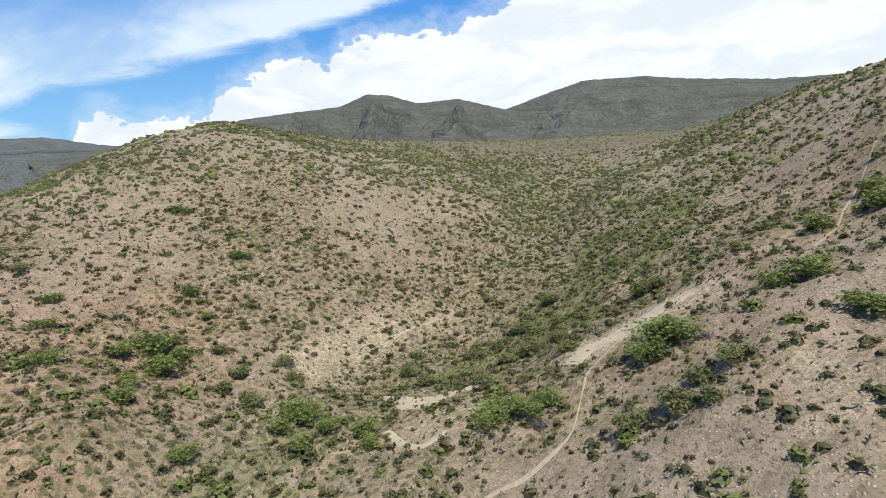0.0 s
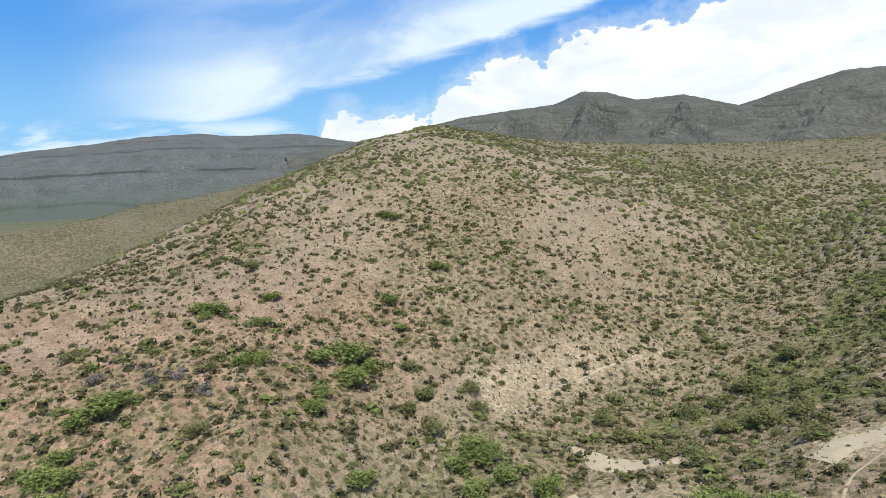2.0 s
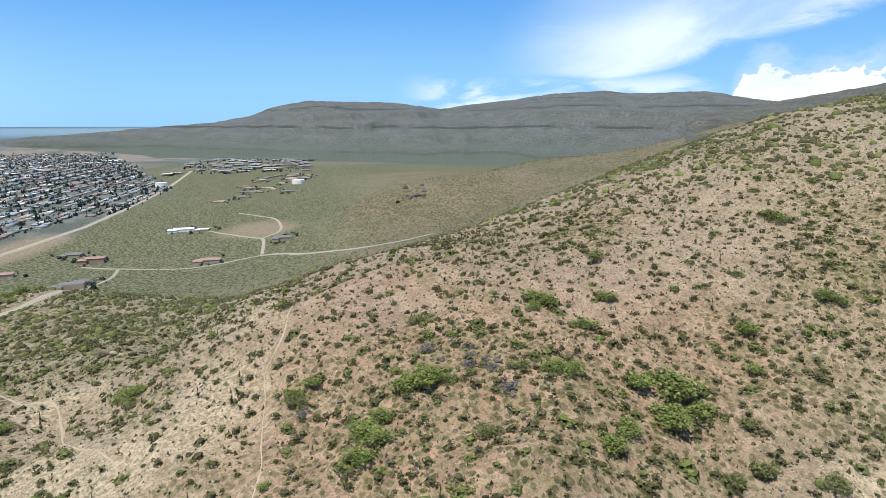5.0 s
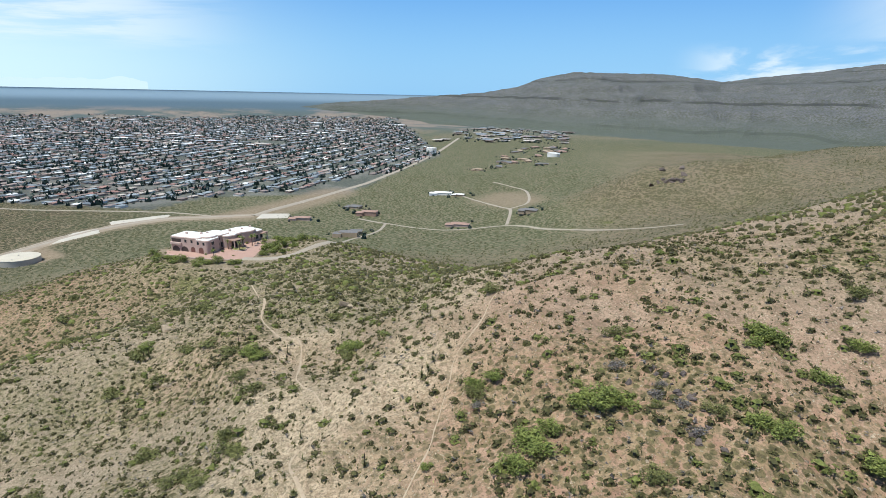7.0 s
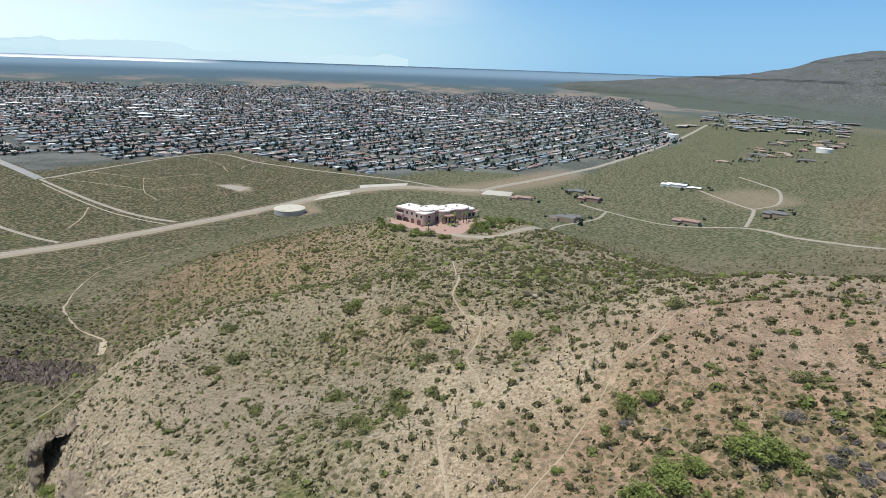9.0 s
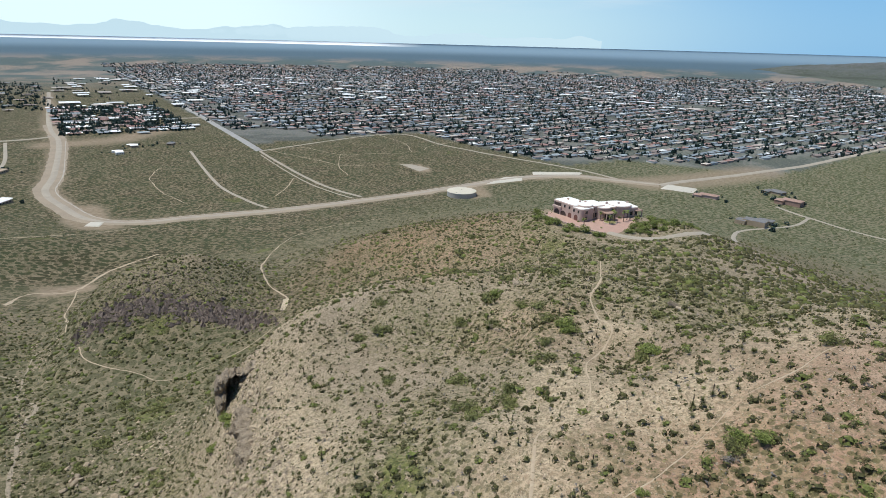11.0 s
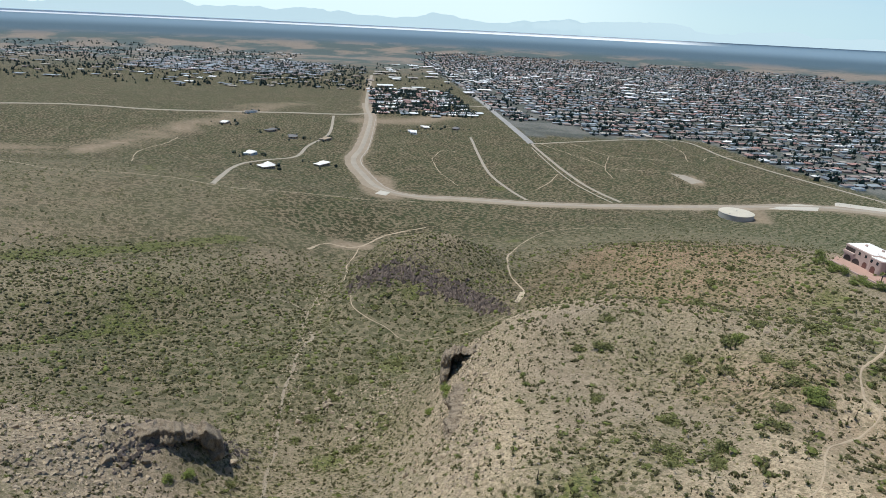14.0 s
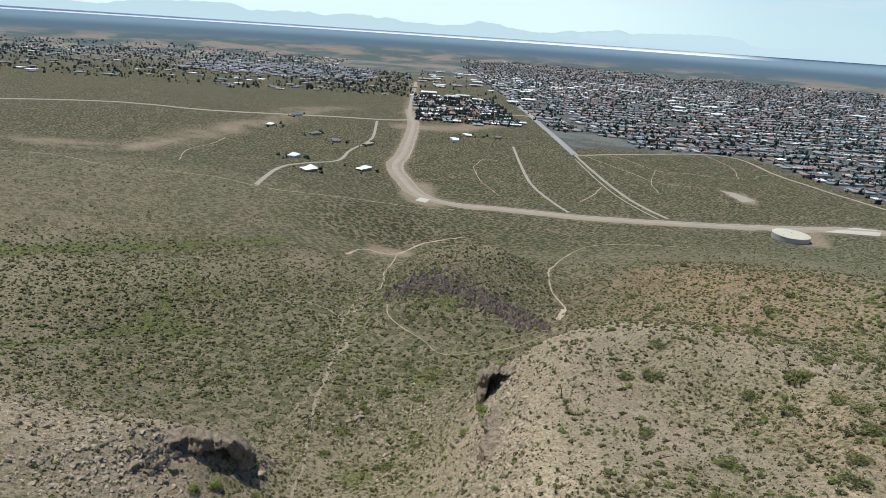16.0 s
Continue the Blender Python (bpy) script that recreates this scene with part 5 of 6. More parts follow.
def along(pts, n, spread, seed):
    r = np.random.default_rng(seed)
    c = curve_points(pts, 1.0)
    k = r.integers(0, len(c), n)
    return [tuple(float(v) for v in c[i] + r.normal(size=2) * spread) for i in k]


boulders(along([(-83, 96), (-74, 98), (-66, 98), (-60, 93)], 26, 1.8, 1), M["darkstone"], "dark angular rock in a ledge on red soil", "rock ledge on the hill", 41, 0.4, 1.0)
M["cragstone"] = material("brown_grey_rock", (0.15, 0.115, 0.095), 0.95, 0.35, 0.6, 7, 0.6, rand=0.45)


def rock_field(name, label, pts, n, spread, seed, lo, hi, mat, squash=(0.5, 1.0)):
    """Broken rock lying thick along a line of the plan."""
    p = np.array(along(pts, n, spread, seed))
    r = np.random.default_rng(seed)
    plant_field(name, label, p[:, 0], p[:, 1], [stone_form(r) for _ in range(8)], lo, hi, mat, r, squash)
    tagged(bpy.data.objects[name], category="stones")


rock_field("crag_rocks", "dark weathered crag rocks crowded on the knob", [(-134, -214), (-148, -204), (-160, -193), (-172, -170), (-181, -138)], 1500, 4.2, 2, 0.8, 4.0, M["cragstone"], (0.6, 1.2))
rock_field("knob_stones", "brown-grey stones over the knob's side", [(-150, -222), (-176, -200), (-192, -170), (-196, -140)], 1800, 9.0, 12, 0.4, 1.5, M["cragstone"])
rock_field("rim_rocks", "pale broken limestone along the cliff's rim", [(-58, -10), (-66, -21), (-80, -40), (-94, -58), (-110, -78), (-122, -90)], 1500, 5.0, 13, 0.4, 2.2, M["stone"], (0.25, 0.6))
rock_field("ridge_stones", "pale limestone rubble on the ridge end", [(-62, -4), (-84, -30), (-104, -52), (-124, -70), (-150, -78), (-176, -68)], 1600, 9.0, 14, 0.3, 1.1, M["stone"], (0.25, 0.6))
rock_field("spur_rubble", "pale limestone rubble below the spur's top", [(34, -118), (24, -100), (14, -92), (6, -84), (10, -74), (30, -80)], 1500, 7.0, 15, 0.4, 2.4, M["stone"], (0.25, 0.6))
rock_field("cave_rubble", "dark broken rock round the cave mouth", [(4, -84), (-4, -90), (-14, -94), (-24, -92), (-32, -96)], 420, 3.0, 16, 0.5, 2.4, M["darkstone"])
rock_field("gully_ledges", "pale ledge stones on the gully's side", [(-60, -84), (-76, -92), (-92, -102), (-104, -116), (-84, -128)], 700, 9.0, 17, 0.4, 1.9, M["stone"], (0.25, 0.6))
rock_field("wash_stones", "pale stones of the dry wash", [(-42, -98), (-50, -116), (-64, -133), (-68, -147), (-80, -172), (-90, -184), (-100, -212), (-112, -222), (-133, -236)], 900, 1.8, 18, 0.3, 1.2, M["stone"], (0.25, 0.6))
boulders(along([(-62, -18), (-82, -44), (-98, -62), (-112, -76), (-130, -90)], 70, 6.0, 3), M["stone"], "pale limestone block at the cliff edge", "rocks along the cliff", 61, 0.35, 1.2)
boulders(along([(-40, -86), (-46, -110), (-58, -132), (-74, -158), (-84, -176), (-97, -200), (-110, -226), (-130, -256)], 60, 2.2, 4), M["stone"], "pale boulder in the dry wash", "boulders in the wash", 71, 0.3, 1.1)
boulders(along([(70, -60), (40, -84), (18, -96), (0, -100)], 60, 8.0, 5), M["stone"], "pale limestone block on the spur", "rocks on the spur", 81, 0.4, 1.5)
boulders([(-172, 50), (-170, 51), (-174, 48), (-182, -8), (-150, -2), (-148, 0), (-152, -4)], M["stone"], "low limestone ledge block", "ledge rocks", 91, 1.0, 2.0)
boulders(along([(-640, 440), (-628, 470), (-650, 490)], 16, 8.0, 6), M["darkstone"], "dark rock pile on the brown hillside", "rock pile", 95, 3.0, 6.0)

# ---- the mansion on the knoll ----
# near-black panels of this paint the shade within arches and the balcony
M["dark"] = material("shaded_opening", (0.05, 0.035, 0.032), 0.6, 0.1, 0.5, 5)
M["glass"] = material("window_glass", (0.03, 0.035, 0.04), 0.12, 0.1, 0.5, 5)
M["paver"] = material("pink_pavers", (0.42, 0.27, 0.215), 0.9, 0.12, 0.4, 9)
M["wood"] = material("garage_door_wood", (0.16, 0.07, 0.055), 0.7, 0.2, 0.6, 8)
M["tile"] = material("clay_tile", (0.33, 0.215, 0.17), 0.85, 0.2, 0.5, 8)
M["tan"] = material("tan_stucco", (0.36, 0.28, 0.2), 0.9, 0.12, 0.3, 8)
M["greyroof"] = material("grey_shingle", (0.17, 0.165, 0.165), 0.9, 0.18, 0.3, 8)
M["steel"] = material("painted_tank_steel", (0.4, 0.38, 0.34), 0.6, 0.1, 0.15, 8)
M["tanktop"] = material("tank_roof", (0.55, 0.5, 0.4), 0.7, 0.1, 0.12, 8)


def slab(name, outline, z0, z1, mat, parent, label="", bevel=0.12):
    """A body with an outline in plan, from z0 to z1, its upper edge eased."""
    bm = bmesh.new()
    base = [bm.verts.new((x, y, z0)) for x, y in outline]
    face = bm.faces.new(base)
    up = bmesh.ops.extrude_face_region(bm, geom=[face])
    tops = [v for v in up["geom"] if isinstance(v, bmesh.types.BMVert)]
    for v in tops:
        v.co.z = z1
    bmesh.ops.recalc_face_normals(bm, faces=bm.faces)
    if bevel:
        edges = [e for e in bm.edges if all(abs(v.co.z - z1) < 1e-5 for v in e.verts)]
        bmesh.ops.bevel(bm, geom=edges, offset=bevel, segments=1, affect="EDGES")
    me = bpy.data.meshes.new(name)
    bm.to_mesh(me)
    bm.free()
    me.materials.append(mat)
    return part(name, me, parent, label)


def rounded(x0, x1, y0, y1, r, n=4):
    pts = []
    for cx, cy, a0 in ((x1 - r, y1 - r, 0), (x0 + r, y1 - r, 90), (x0 + r, y0 + r, 180), (x1 - r, y0 + r, 270)):
        for k in range(n + 1):
            a = radians(a0 + 90 * k / n)
            pts.append((cx + r * math.cos(a), cy + r * math.sin(a)))
    return pts


def disc(cx, cy, r, n=20, squash=1.0):
    return [(cx + r * math.cos(6.2832 * k / n), cy + r * squash * math.sin(6.2832 * k / n)) for k in range(n)]


def panel(name, x, y, z, w, h, turn, depth, mat, parent, arch=False, label="", proud=0.03):
    """A door or window with its reveal, set on a wall; arch: a round head. turn: the way it faces, in degrees from +y."""
    n = 8
    prof = [(-w / 2, 0), (w / 2, 0)]
    if arch:
        hh = h - w / 2
        prof += [(w / 2 * math.cos(math.pi * k / n), hh + w / 2 * math.sin(math.pi * k / n)) for k in range(n + 1)]
    else:
        prof += [(w / 2, h), (-w / 2, h)]
    bm = bmesh.new()
    vs = [bm.verts.new((px, 0, pz)) for px, pz in prof]
    f = bm.faces.new(vs)
    ex = bmesh.ops.extrude_face_region(bm, geom=[f])
    for v in [v for v in ex["geom"] if isinstance(v, bmesh.types.BMVert)]:
        v.co.y += depth
    bmesh.ops.recalc_face_normals(bm, faces=bm.faces)
    me = bpy.data.meshes.new(name)
    bm.to_mesh(me)
    bm.free()
    me.materials.append(mat)
    ob = part(name, me, parent, label)
    ob.matrix_basis = Matrix.Translation((x, y, z)) @ Matrix.Rotation(radians(turn), 4, "Z") @ Matrix.Translation((0, proud - depth, 0))
    return ob


def mansion():
    base = np.array((-292.0, -9.0))
    root = new("mansion")
    root.matrix_basis = Matrix.Translation((*base, 104.95))
    p0, p1 = np.array((-292.5, -31.0)), np.array((-282.0, -11.5))
    along_a, out_a = (p1 - p0) / np.linalg.norm(p1 - p0), np.array((0.88, -0.475))
    along_b, out_b = np.array((-0.76, 0.65)), np.array((0.65, 0.76))

    def a_(u, o):                      # on the garage wing: along its front, and out from it
        return tuple(p0 + along_a * u + out_a * o - base)

    def b_(u, o):                      # on the living wing
        return tuple(p1 + along_b * u + out_b * o - base)

    def box(f, u0, u1, o0, o1, r):
        return [f(u, o) for u, o in rounded(u0, u1, o0, o1, r)]

    def ring(f, u, o, r):
        return [f(u + r * math.cos(6.2832 * k / 22), o + r * math.sin(6.2832 * k / 22)) for k in range(22)]

    vols = [("garage_wing", box(a_, 0, 16.5, -11.5, 0, 1.0), 7.3), ("corner_tower", box(a_, 14.5, 22.2, -9, 0.7, 1.6), 6.7), ("stair_tower", ring(b_, 5.5, -6.5, 4.2), 7.6), ("great_room", box(b_, 3, 17, -15, -3.6, 2.2), 7.0),
            ("entry_hall", ring(b_, 15.5, -4.4, 4.4), 6.4), ("family_wing", box(b_, 17, 29, -14, -2.4, 2.0), 6.0), ("round_room", ring(b_, 27.5, -6.5, 6.4), 6.3), ("end_room", box(b_, 30, 37, -11, -1.2, 1.8), 5.0)]
    for name, outline, h in vols:
        wall = slab(name, outline, -1.5, h, M["stucco"], root, "", 0.25)
        cx, cy = np.mean(outline, axis=0)
        inner = [(cx + (x - cx) * 0.955, cy + (y - cy) * 0.955) for x, y in outline]
        slab("roof", inner, h - 0.2, h + 0.14, M["whiteroof"], wall, "white-coated flat roof", 0.1)
        rim = [(cx + (x - cx) * 1.015, cy + (y - cy) * 1.015) for x, y in outline]
        slab("cornice", rim, h - 0.55, h - 0.25, M["stucco"], wall, "", 0.08)

    ta, tb = math.degrees(math.atan2(-out_a[0], out_a[1])), math.degrees(math.atan2(-out_b[0], out_b[1]))
    for u, w_, h_, mat in ((3.2, 4.2, 2.7, "dark"), (8.2, 4.2, 2.7, "dark"), (13.0, 2.4, 2.9, "wood")):
        panel("garage_arch", *a_(u, 0), 0.0, w_, h_, ta, 0.5, M[mat], root, True, "dark arched garage door")
    panel("garage_arch", *a_(18.2, 0.7), 0.0, 2.6, 3.2, ta, 0.5, M["wood"], root, True, "dark arched side door")
    panel("balcony_opening", *a_(3.6, 0), 4.2, 5.4, 2.1, ta, 0.5, M["dark"], root, False, "deep shaded upper balcony")
    slab("balcony_rail", box(a_, 0.4, 6.8, 0.0, 0.9, 0.2), 3.5, 4.6, M["stucco"], root)
    wins = [(a_, u, 0, 4.6, 1.1, 1.4, ta) for u in (9.0, 12.5)] + [(a_, u, 0.7, 4.2, 1.1, 1.4, ta) for u in (16.6, 19.8)]
    wins += [(b_, u, o, z, w_, h_, tb) for u, o, z, w_, h_ in ((2.0, 0.4, 0.9, 1.5, 2.0), (2.0, 0.4, 4.3, 1.5, 1.5), (8.5, -3.6, 0.6, 2.2, 2.6), (8.5, -3.6, 4.4, 2.2, 1.4), (11.0, -3.6, 0.6, 1.6, 2.6), (20.5, -2.4, 0.7, 2.0, 2.4), (24.0, -2.4, 0.7, 2.0, 2.4), (32.0, -1.2, 0.8, 1.6, 2.0), (35.0, -1.2, 0.8, 1.6, 2.0), (20.5, -2.4, 3.9, 1.4, 1.0), (24.0, -2.4, 3.9, 1.4, 1.0))]
    for f, u, o, z, w_, h_, t in wins:
        x, y = f(u, o)
        fr = panel("window", x, y, z, w_ + 0.3, h_ + 0.3, t, 0.3, M["stucco"], root, False, "", 0.06)
        pane = panel("pane", 0, 0, 0, w_, h_, 0, 0.3, M["glass"], fr, False, "dark window glass", 0.0)
        pane.matrix_basis = Matrix.Translation((0, 0.04, 0.15))
    panel("entry_arch", *b_(15.5, 0.0), 0.0, 2.8, 3.8, tb, 0.6, M["dark"], root, True, "tall shaded entrance arch", 0.1)
    slab("porch_roof", box(b_, 12.5, 18.8, -3, 3.6, 1.0), 4.1, 4.6, M["tile"], root, "brown tiled porch roof", 0.15)
    for u, o in ((12.9, 3.1), (15.0, 3.3), (16.9, 3.3), (18.4, 3.1)):
        slab("column", ring(b_, u, o, 0.32), -0.3, 4.15, M["stucco"], root, "", 0)
    for u0, u1 in ((34.0, 38.5),):
        slab("end_porch", box(b_, u0, u1, -5, 0.5, 0.4), 3.3, 3.7, M["tile"], root, "brown tiled end porch", 0.1)
        for u, o in ((38.0, 0.0), (38.0, -4.5)):
            slab("column", ring(b_, u, o, 0.28), -0.5, 3.35, M["stucco"], root, "", 0)
    for k, (f, u, o) in enumerate(((a_, 5, -6), (a_, 12, -8), (b_, 8, -10), (b_, 21, -9), (b_, 27, -6.5), (b_, 33, -7))):
        slab("chimney" if k % 2 else "roof_vent", box(f, u - 0.5, u + 0.5, o - 0.4, o + 0.4, 0.1), 4.6, 8.3 if k < 3 else 7.2, M["stucco"], root, "", 0.05)
    tagged(root, "large pink stucco mansion with white flat roofs and arches", "house")


mansion()


def court():
    root = new("forecourt")
    out = [(-292, -33), (-283, -31), (-276, -18), (-271, -6), (-269.5, 4), (-272, 9), (-280, 11), (-289, 12), (-298, 13), (-304, 10), (-306, 5), (-298, 0), (-292, -6), (-284, -11), (-288, -22)]
    slab("paving", out, 104.0, 105.12, M["paver"], root, "", 0.05)
    cx, cy = -289.0, 1.5
    slab("island_kerb", disc(cx, cy, 3.6, 20), 105.0, 105.45, M["stucco"], root, "", 0.08)
    slab("island_bed", disc(cx, cy, 3.2, 20), 105.3, 105.6, M["leaf_dry"], root, "yellow-flowered planting bed", 0.1)
    walls = [(-283, -31.6), (-275.4, -18.2), (-270.4, -6), (-269, 2)]
    for (x0, y0), (x1, y1) in zip(walls[:-1], walls[1:]):
        n = np.array([y1 - y0, x0 - x1]) / math.hypot(x1 - x0, y1 - y0) * 0.25
        slab("court_wall", [(x0 - n[0], y0 - n[1]), (x1 - n[0], y1 - n[1]), (x1 + n[0], y1 + n[1]), (x0 + n[0], y0 + n[1])], 103.6, 105.6, M["stucco"], root, "", 0.06)
    tagged(root, "pink-paved forecourt with a round planted island", "forecourt", kind="structure")


court()
r7 = np.random.default_rng(77)
GARDEN = [(-280, -34, 4), (-276, -29, 4.5), (-273, -25, 5), (-271, -20, 5), (-268, -15, 5.5), (-266, -10, 5), (-265, -5, 5), (-264, 0, 4.5), (-265, 4, 4), (-274, -33, 4), (-268, -25, 4), (-262, -13, 4), (-285, -38, 4),
          (-276, 14, 4.5), (-280, 18, 5), (-284, 15, 4.5), (-287, 20, 5.5), (-291, 16, 4.5), (-292, 23, 5.5), (-296, 18, 5), (-297, 27, 5.5), (-301, 21, 5), (-302, 31, 5.5), (-306, 25, 5), (-307, 36, 5), (-311, 30, 5), (-287, 27, 4.5), (-294, 33, 5), (-300, 38, 4.5), (-311, 18, 4.5), (-308, 40, 4), (-281, 24, 4)]
for k, (x, y, s) in enumerate(GARDEN):
    bush("tall" if k % 3 == 0 else "green", x + float(r7.uniform(-1, 1)), y + float(r7.uniform(-1, 1)), s * 1.15)
for x, y, s in [(-288, 0, 1.7), (-290.5, 3, 1.5), (-281, -13, 1.6), (-285, -6, 1.8), (-292, -2, 1.8), (-300, 4, 2), (-304, 12, 2.2), (-277, 0, 1.4)]:
    bush("tall", x, y, s)


def palm(x, y, h, seed):
    r = np.random.default_rng(seed)
    root = new("palm_tree")
    root.matrix_basis = Matrix.Translation((x, y, float(height(x, y))))
    v, f = [], []
    for k, z in enumerate(np.linspace(0, h, 5)):
        for q in range(6):
            rad = 0.24 - 0.02 * k
            v.append((math.cos(q * 1.047) * rad + 0.05 * k, math.sin(q * 1.047) * rad, z))
    for s in range(4):
        for q in range(6):
            f.append((s * 6 + q, s * 6 + (q + 1) % 6, s * 6 + 6 + (q + 1) % 6, s * 6 + 6 + q))
    part("trunk", mesh_from("trunk", v, f, [M["bark"]]), root)
    t = []
    for _ in range(26):
        a, e = r.uniform(0, 6.28), r.uniform(-0.5, 1.0)
        d = np.array([math.cos(a) * math.cos(e), math.sin(a) * math.cos(e), math.sin(e)])
        s = np.array([-math.sin(a), math.cos(a), 0]) * 0.22
        b = np.array([0.2, 0, h])
        m = b + d * 0.9
        t += [b - s * 0.3, b + s * 0.3, m + s, b - s * 0.3, m + s, m - s, m - s, m + s, m + d * 0.8 - np.array([0, 0, 0.5])]
    part("crown", soup(np.array(t), "crown", [M["leaf_green"]]), root)
    tagged(root, "small fan palm in the mansion forecourt", "palm tree", "forecourt palms")


for k, (x, y) in enumerate([(-290, -4), (-296, 1), (-291, 3), (-286, 2), (-299, 8), (-295, 7), (-273, -8)]):
    palm(x, y, 4.4 + 0.5 * (k % 3), 200 + k)


# ---- water tanks ----
def water_tank(x, y, z, r, h, mat, topmat, label):
    root = new("water_tank")
    root.matrix_basis = Matrix.Translation((x, y, z))
    slab("tank_wall", disc(0, 0, r, 40), -1.0, h, mat, root, "", 0.0)
    bm = bmesh.new()
    rings = [(r * 1.012, h), (r * 1.012, h + 0.25), (r * 0.6, h + 0.9), (0.05, h + 1.3)]
    vs = [[bm.verts.new((q * math.cos(6.2832 * k / 40), q * math.sin(6.2832 * k / 40), zz)) for k in range(40)] for q, zz in rings]
    for a, b in zip(vs[:-1], vs[1:]):
        for k in range(40):
            bm.faces.new((a[k], a[(k + 1) % 40], b[(k + 1) % 40], b[k]))
    me = bpy.data.meshes.new("roof")
    bm.to_mesh(me)
    bm.free()
    me.materials.append(topmat)
    part("roof", me, root, "pale low-pitched steel roof")
    slab("vent", disc(0, 0, 0.7, 10), h + 1.0, h + 2.0, mat, root, "", 0.1)
    slab("hatch", rounded(r * 0.7, r * 0.7 + 1.4, -0.7, 0.7, 0.2, 1), h + 0.5, h + 1.1, mat, root, "", 0.05)
    for s in (-0.3, 0.3):
        slab("ladder_rail", rounded(r * 1.03 - 0.05, r * 1.03 + 0.05, s - 0.05, s + 0.05, 0.02, 1), 0, h + 1.1, mat, root, "", 0)
    tagged(root, label, "water tank")


water_tank(-594, -238, 19.0, 17.5, 5.6, M["steel"], M["tanktop"], "wide grey steel water tank with a pale roof")
water_tank(-1395, 640, float(height(-1395, 640)), 16, 9, M["whiteroof"], M["whiteroof"], "white cylindrical water tank among far houses")
water_tank(-1660, 372, float(height(-1660, 372)), 15, 10, M["whiteroof"], M["whiteroof"], "white cylindrical water tank at the edge of town")


# ---- concrete aprons and bare pads ----
def pad(name, pts, mat, label, lift=0.5):
    n = 14
    c = np.array(pts, float)
    u, v = np.meshgrid(np.linspace(0, 1, n), np.linspace(0, 1, n), indexing="ij")
    q = (c[0] * ((1 - u) * (1 - v))[..., None] + c[1] * (u * (1 - v))[..., None] + c[2] * (u * v)[..., None] + c[3] * ((1 - u) * v)[..., None])
    z = height(q[..., 0], q[..., 1]) + lift
    edge = (u == 0) | (u == 1) | (v == 0) | (v == 1)
    z = np.where(edge, z - lift - 0.4, z)
    ob = new(name, mesh_from(name, np.dstack([q, z]).reshape(-1, 3), grid_faces(n, n, False), [mat], False))
    tagged(ob, label, "concrete", kind="structure")


pad("spillway_apron", [(-660, -242), (-716, -236), (-736, -212), (-708, -204)], M["concrete"], "pale concrete spillway apron beside the levee", 0.8)
pad("upper_apron", [(-752, -208), (-790, -150), (-812, -150), (-776, -218)], M["concrete"], "long pale concrete apron", 0.8)
pad("concrete_pad", [(-770, -40), (-776, 2), (-812, 4), (-806, -36)], M["concrete"], "flat pale concrete pad", 0.7)
pad("culvert_apron", [(-318, -500), (-300, -480), (-292, -492), (-310, -512)], M["concrete"], "pale concrete culvert apron by the levee bend", 0.7)
pad("bare_lot", [(-748, -430), (-754, -407), (-739, -364), (-709, -365)], M["gravel"], "bare graded lot in the scrub", 0.35)


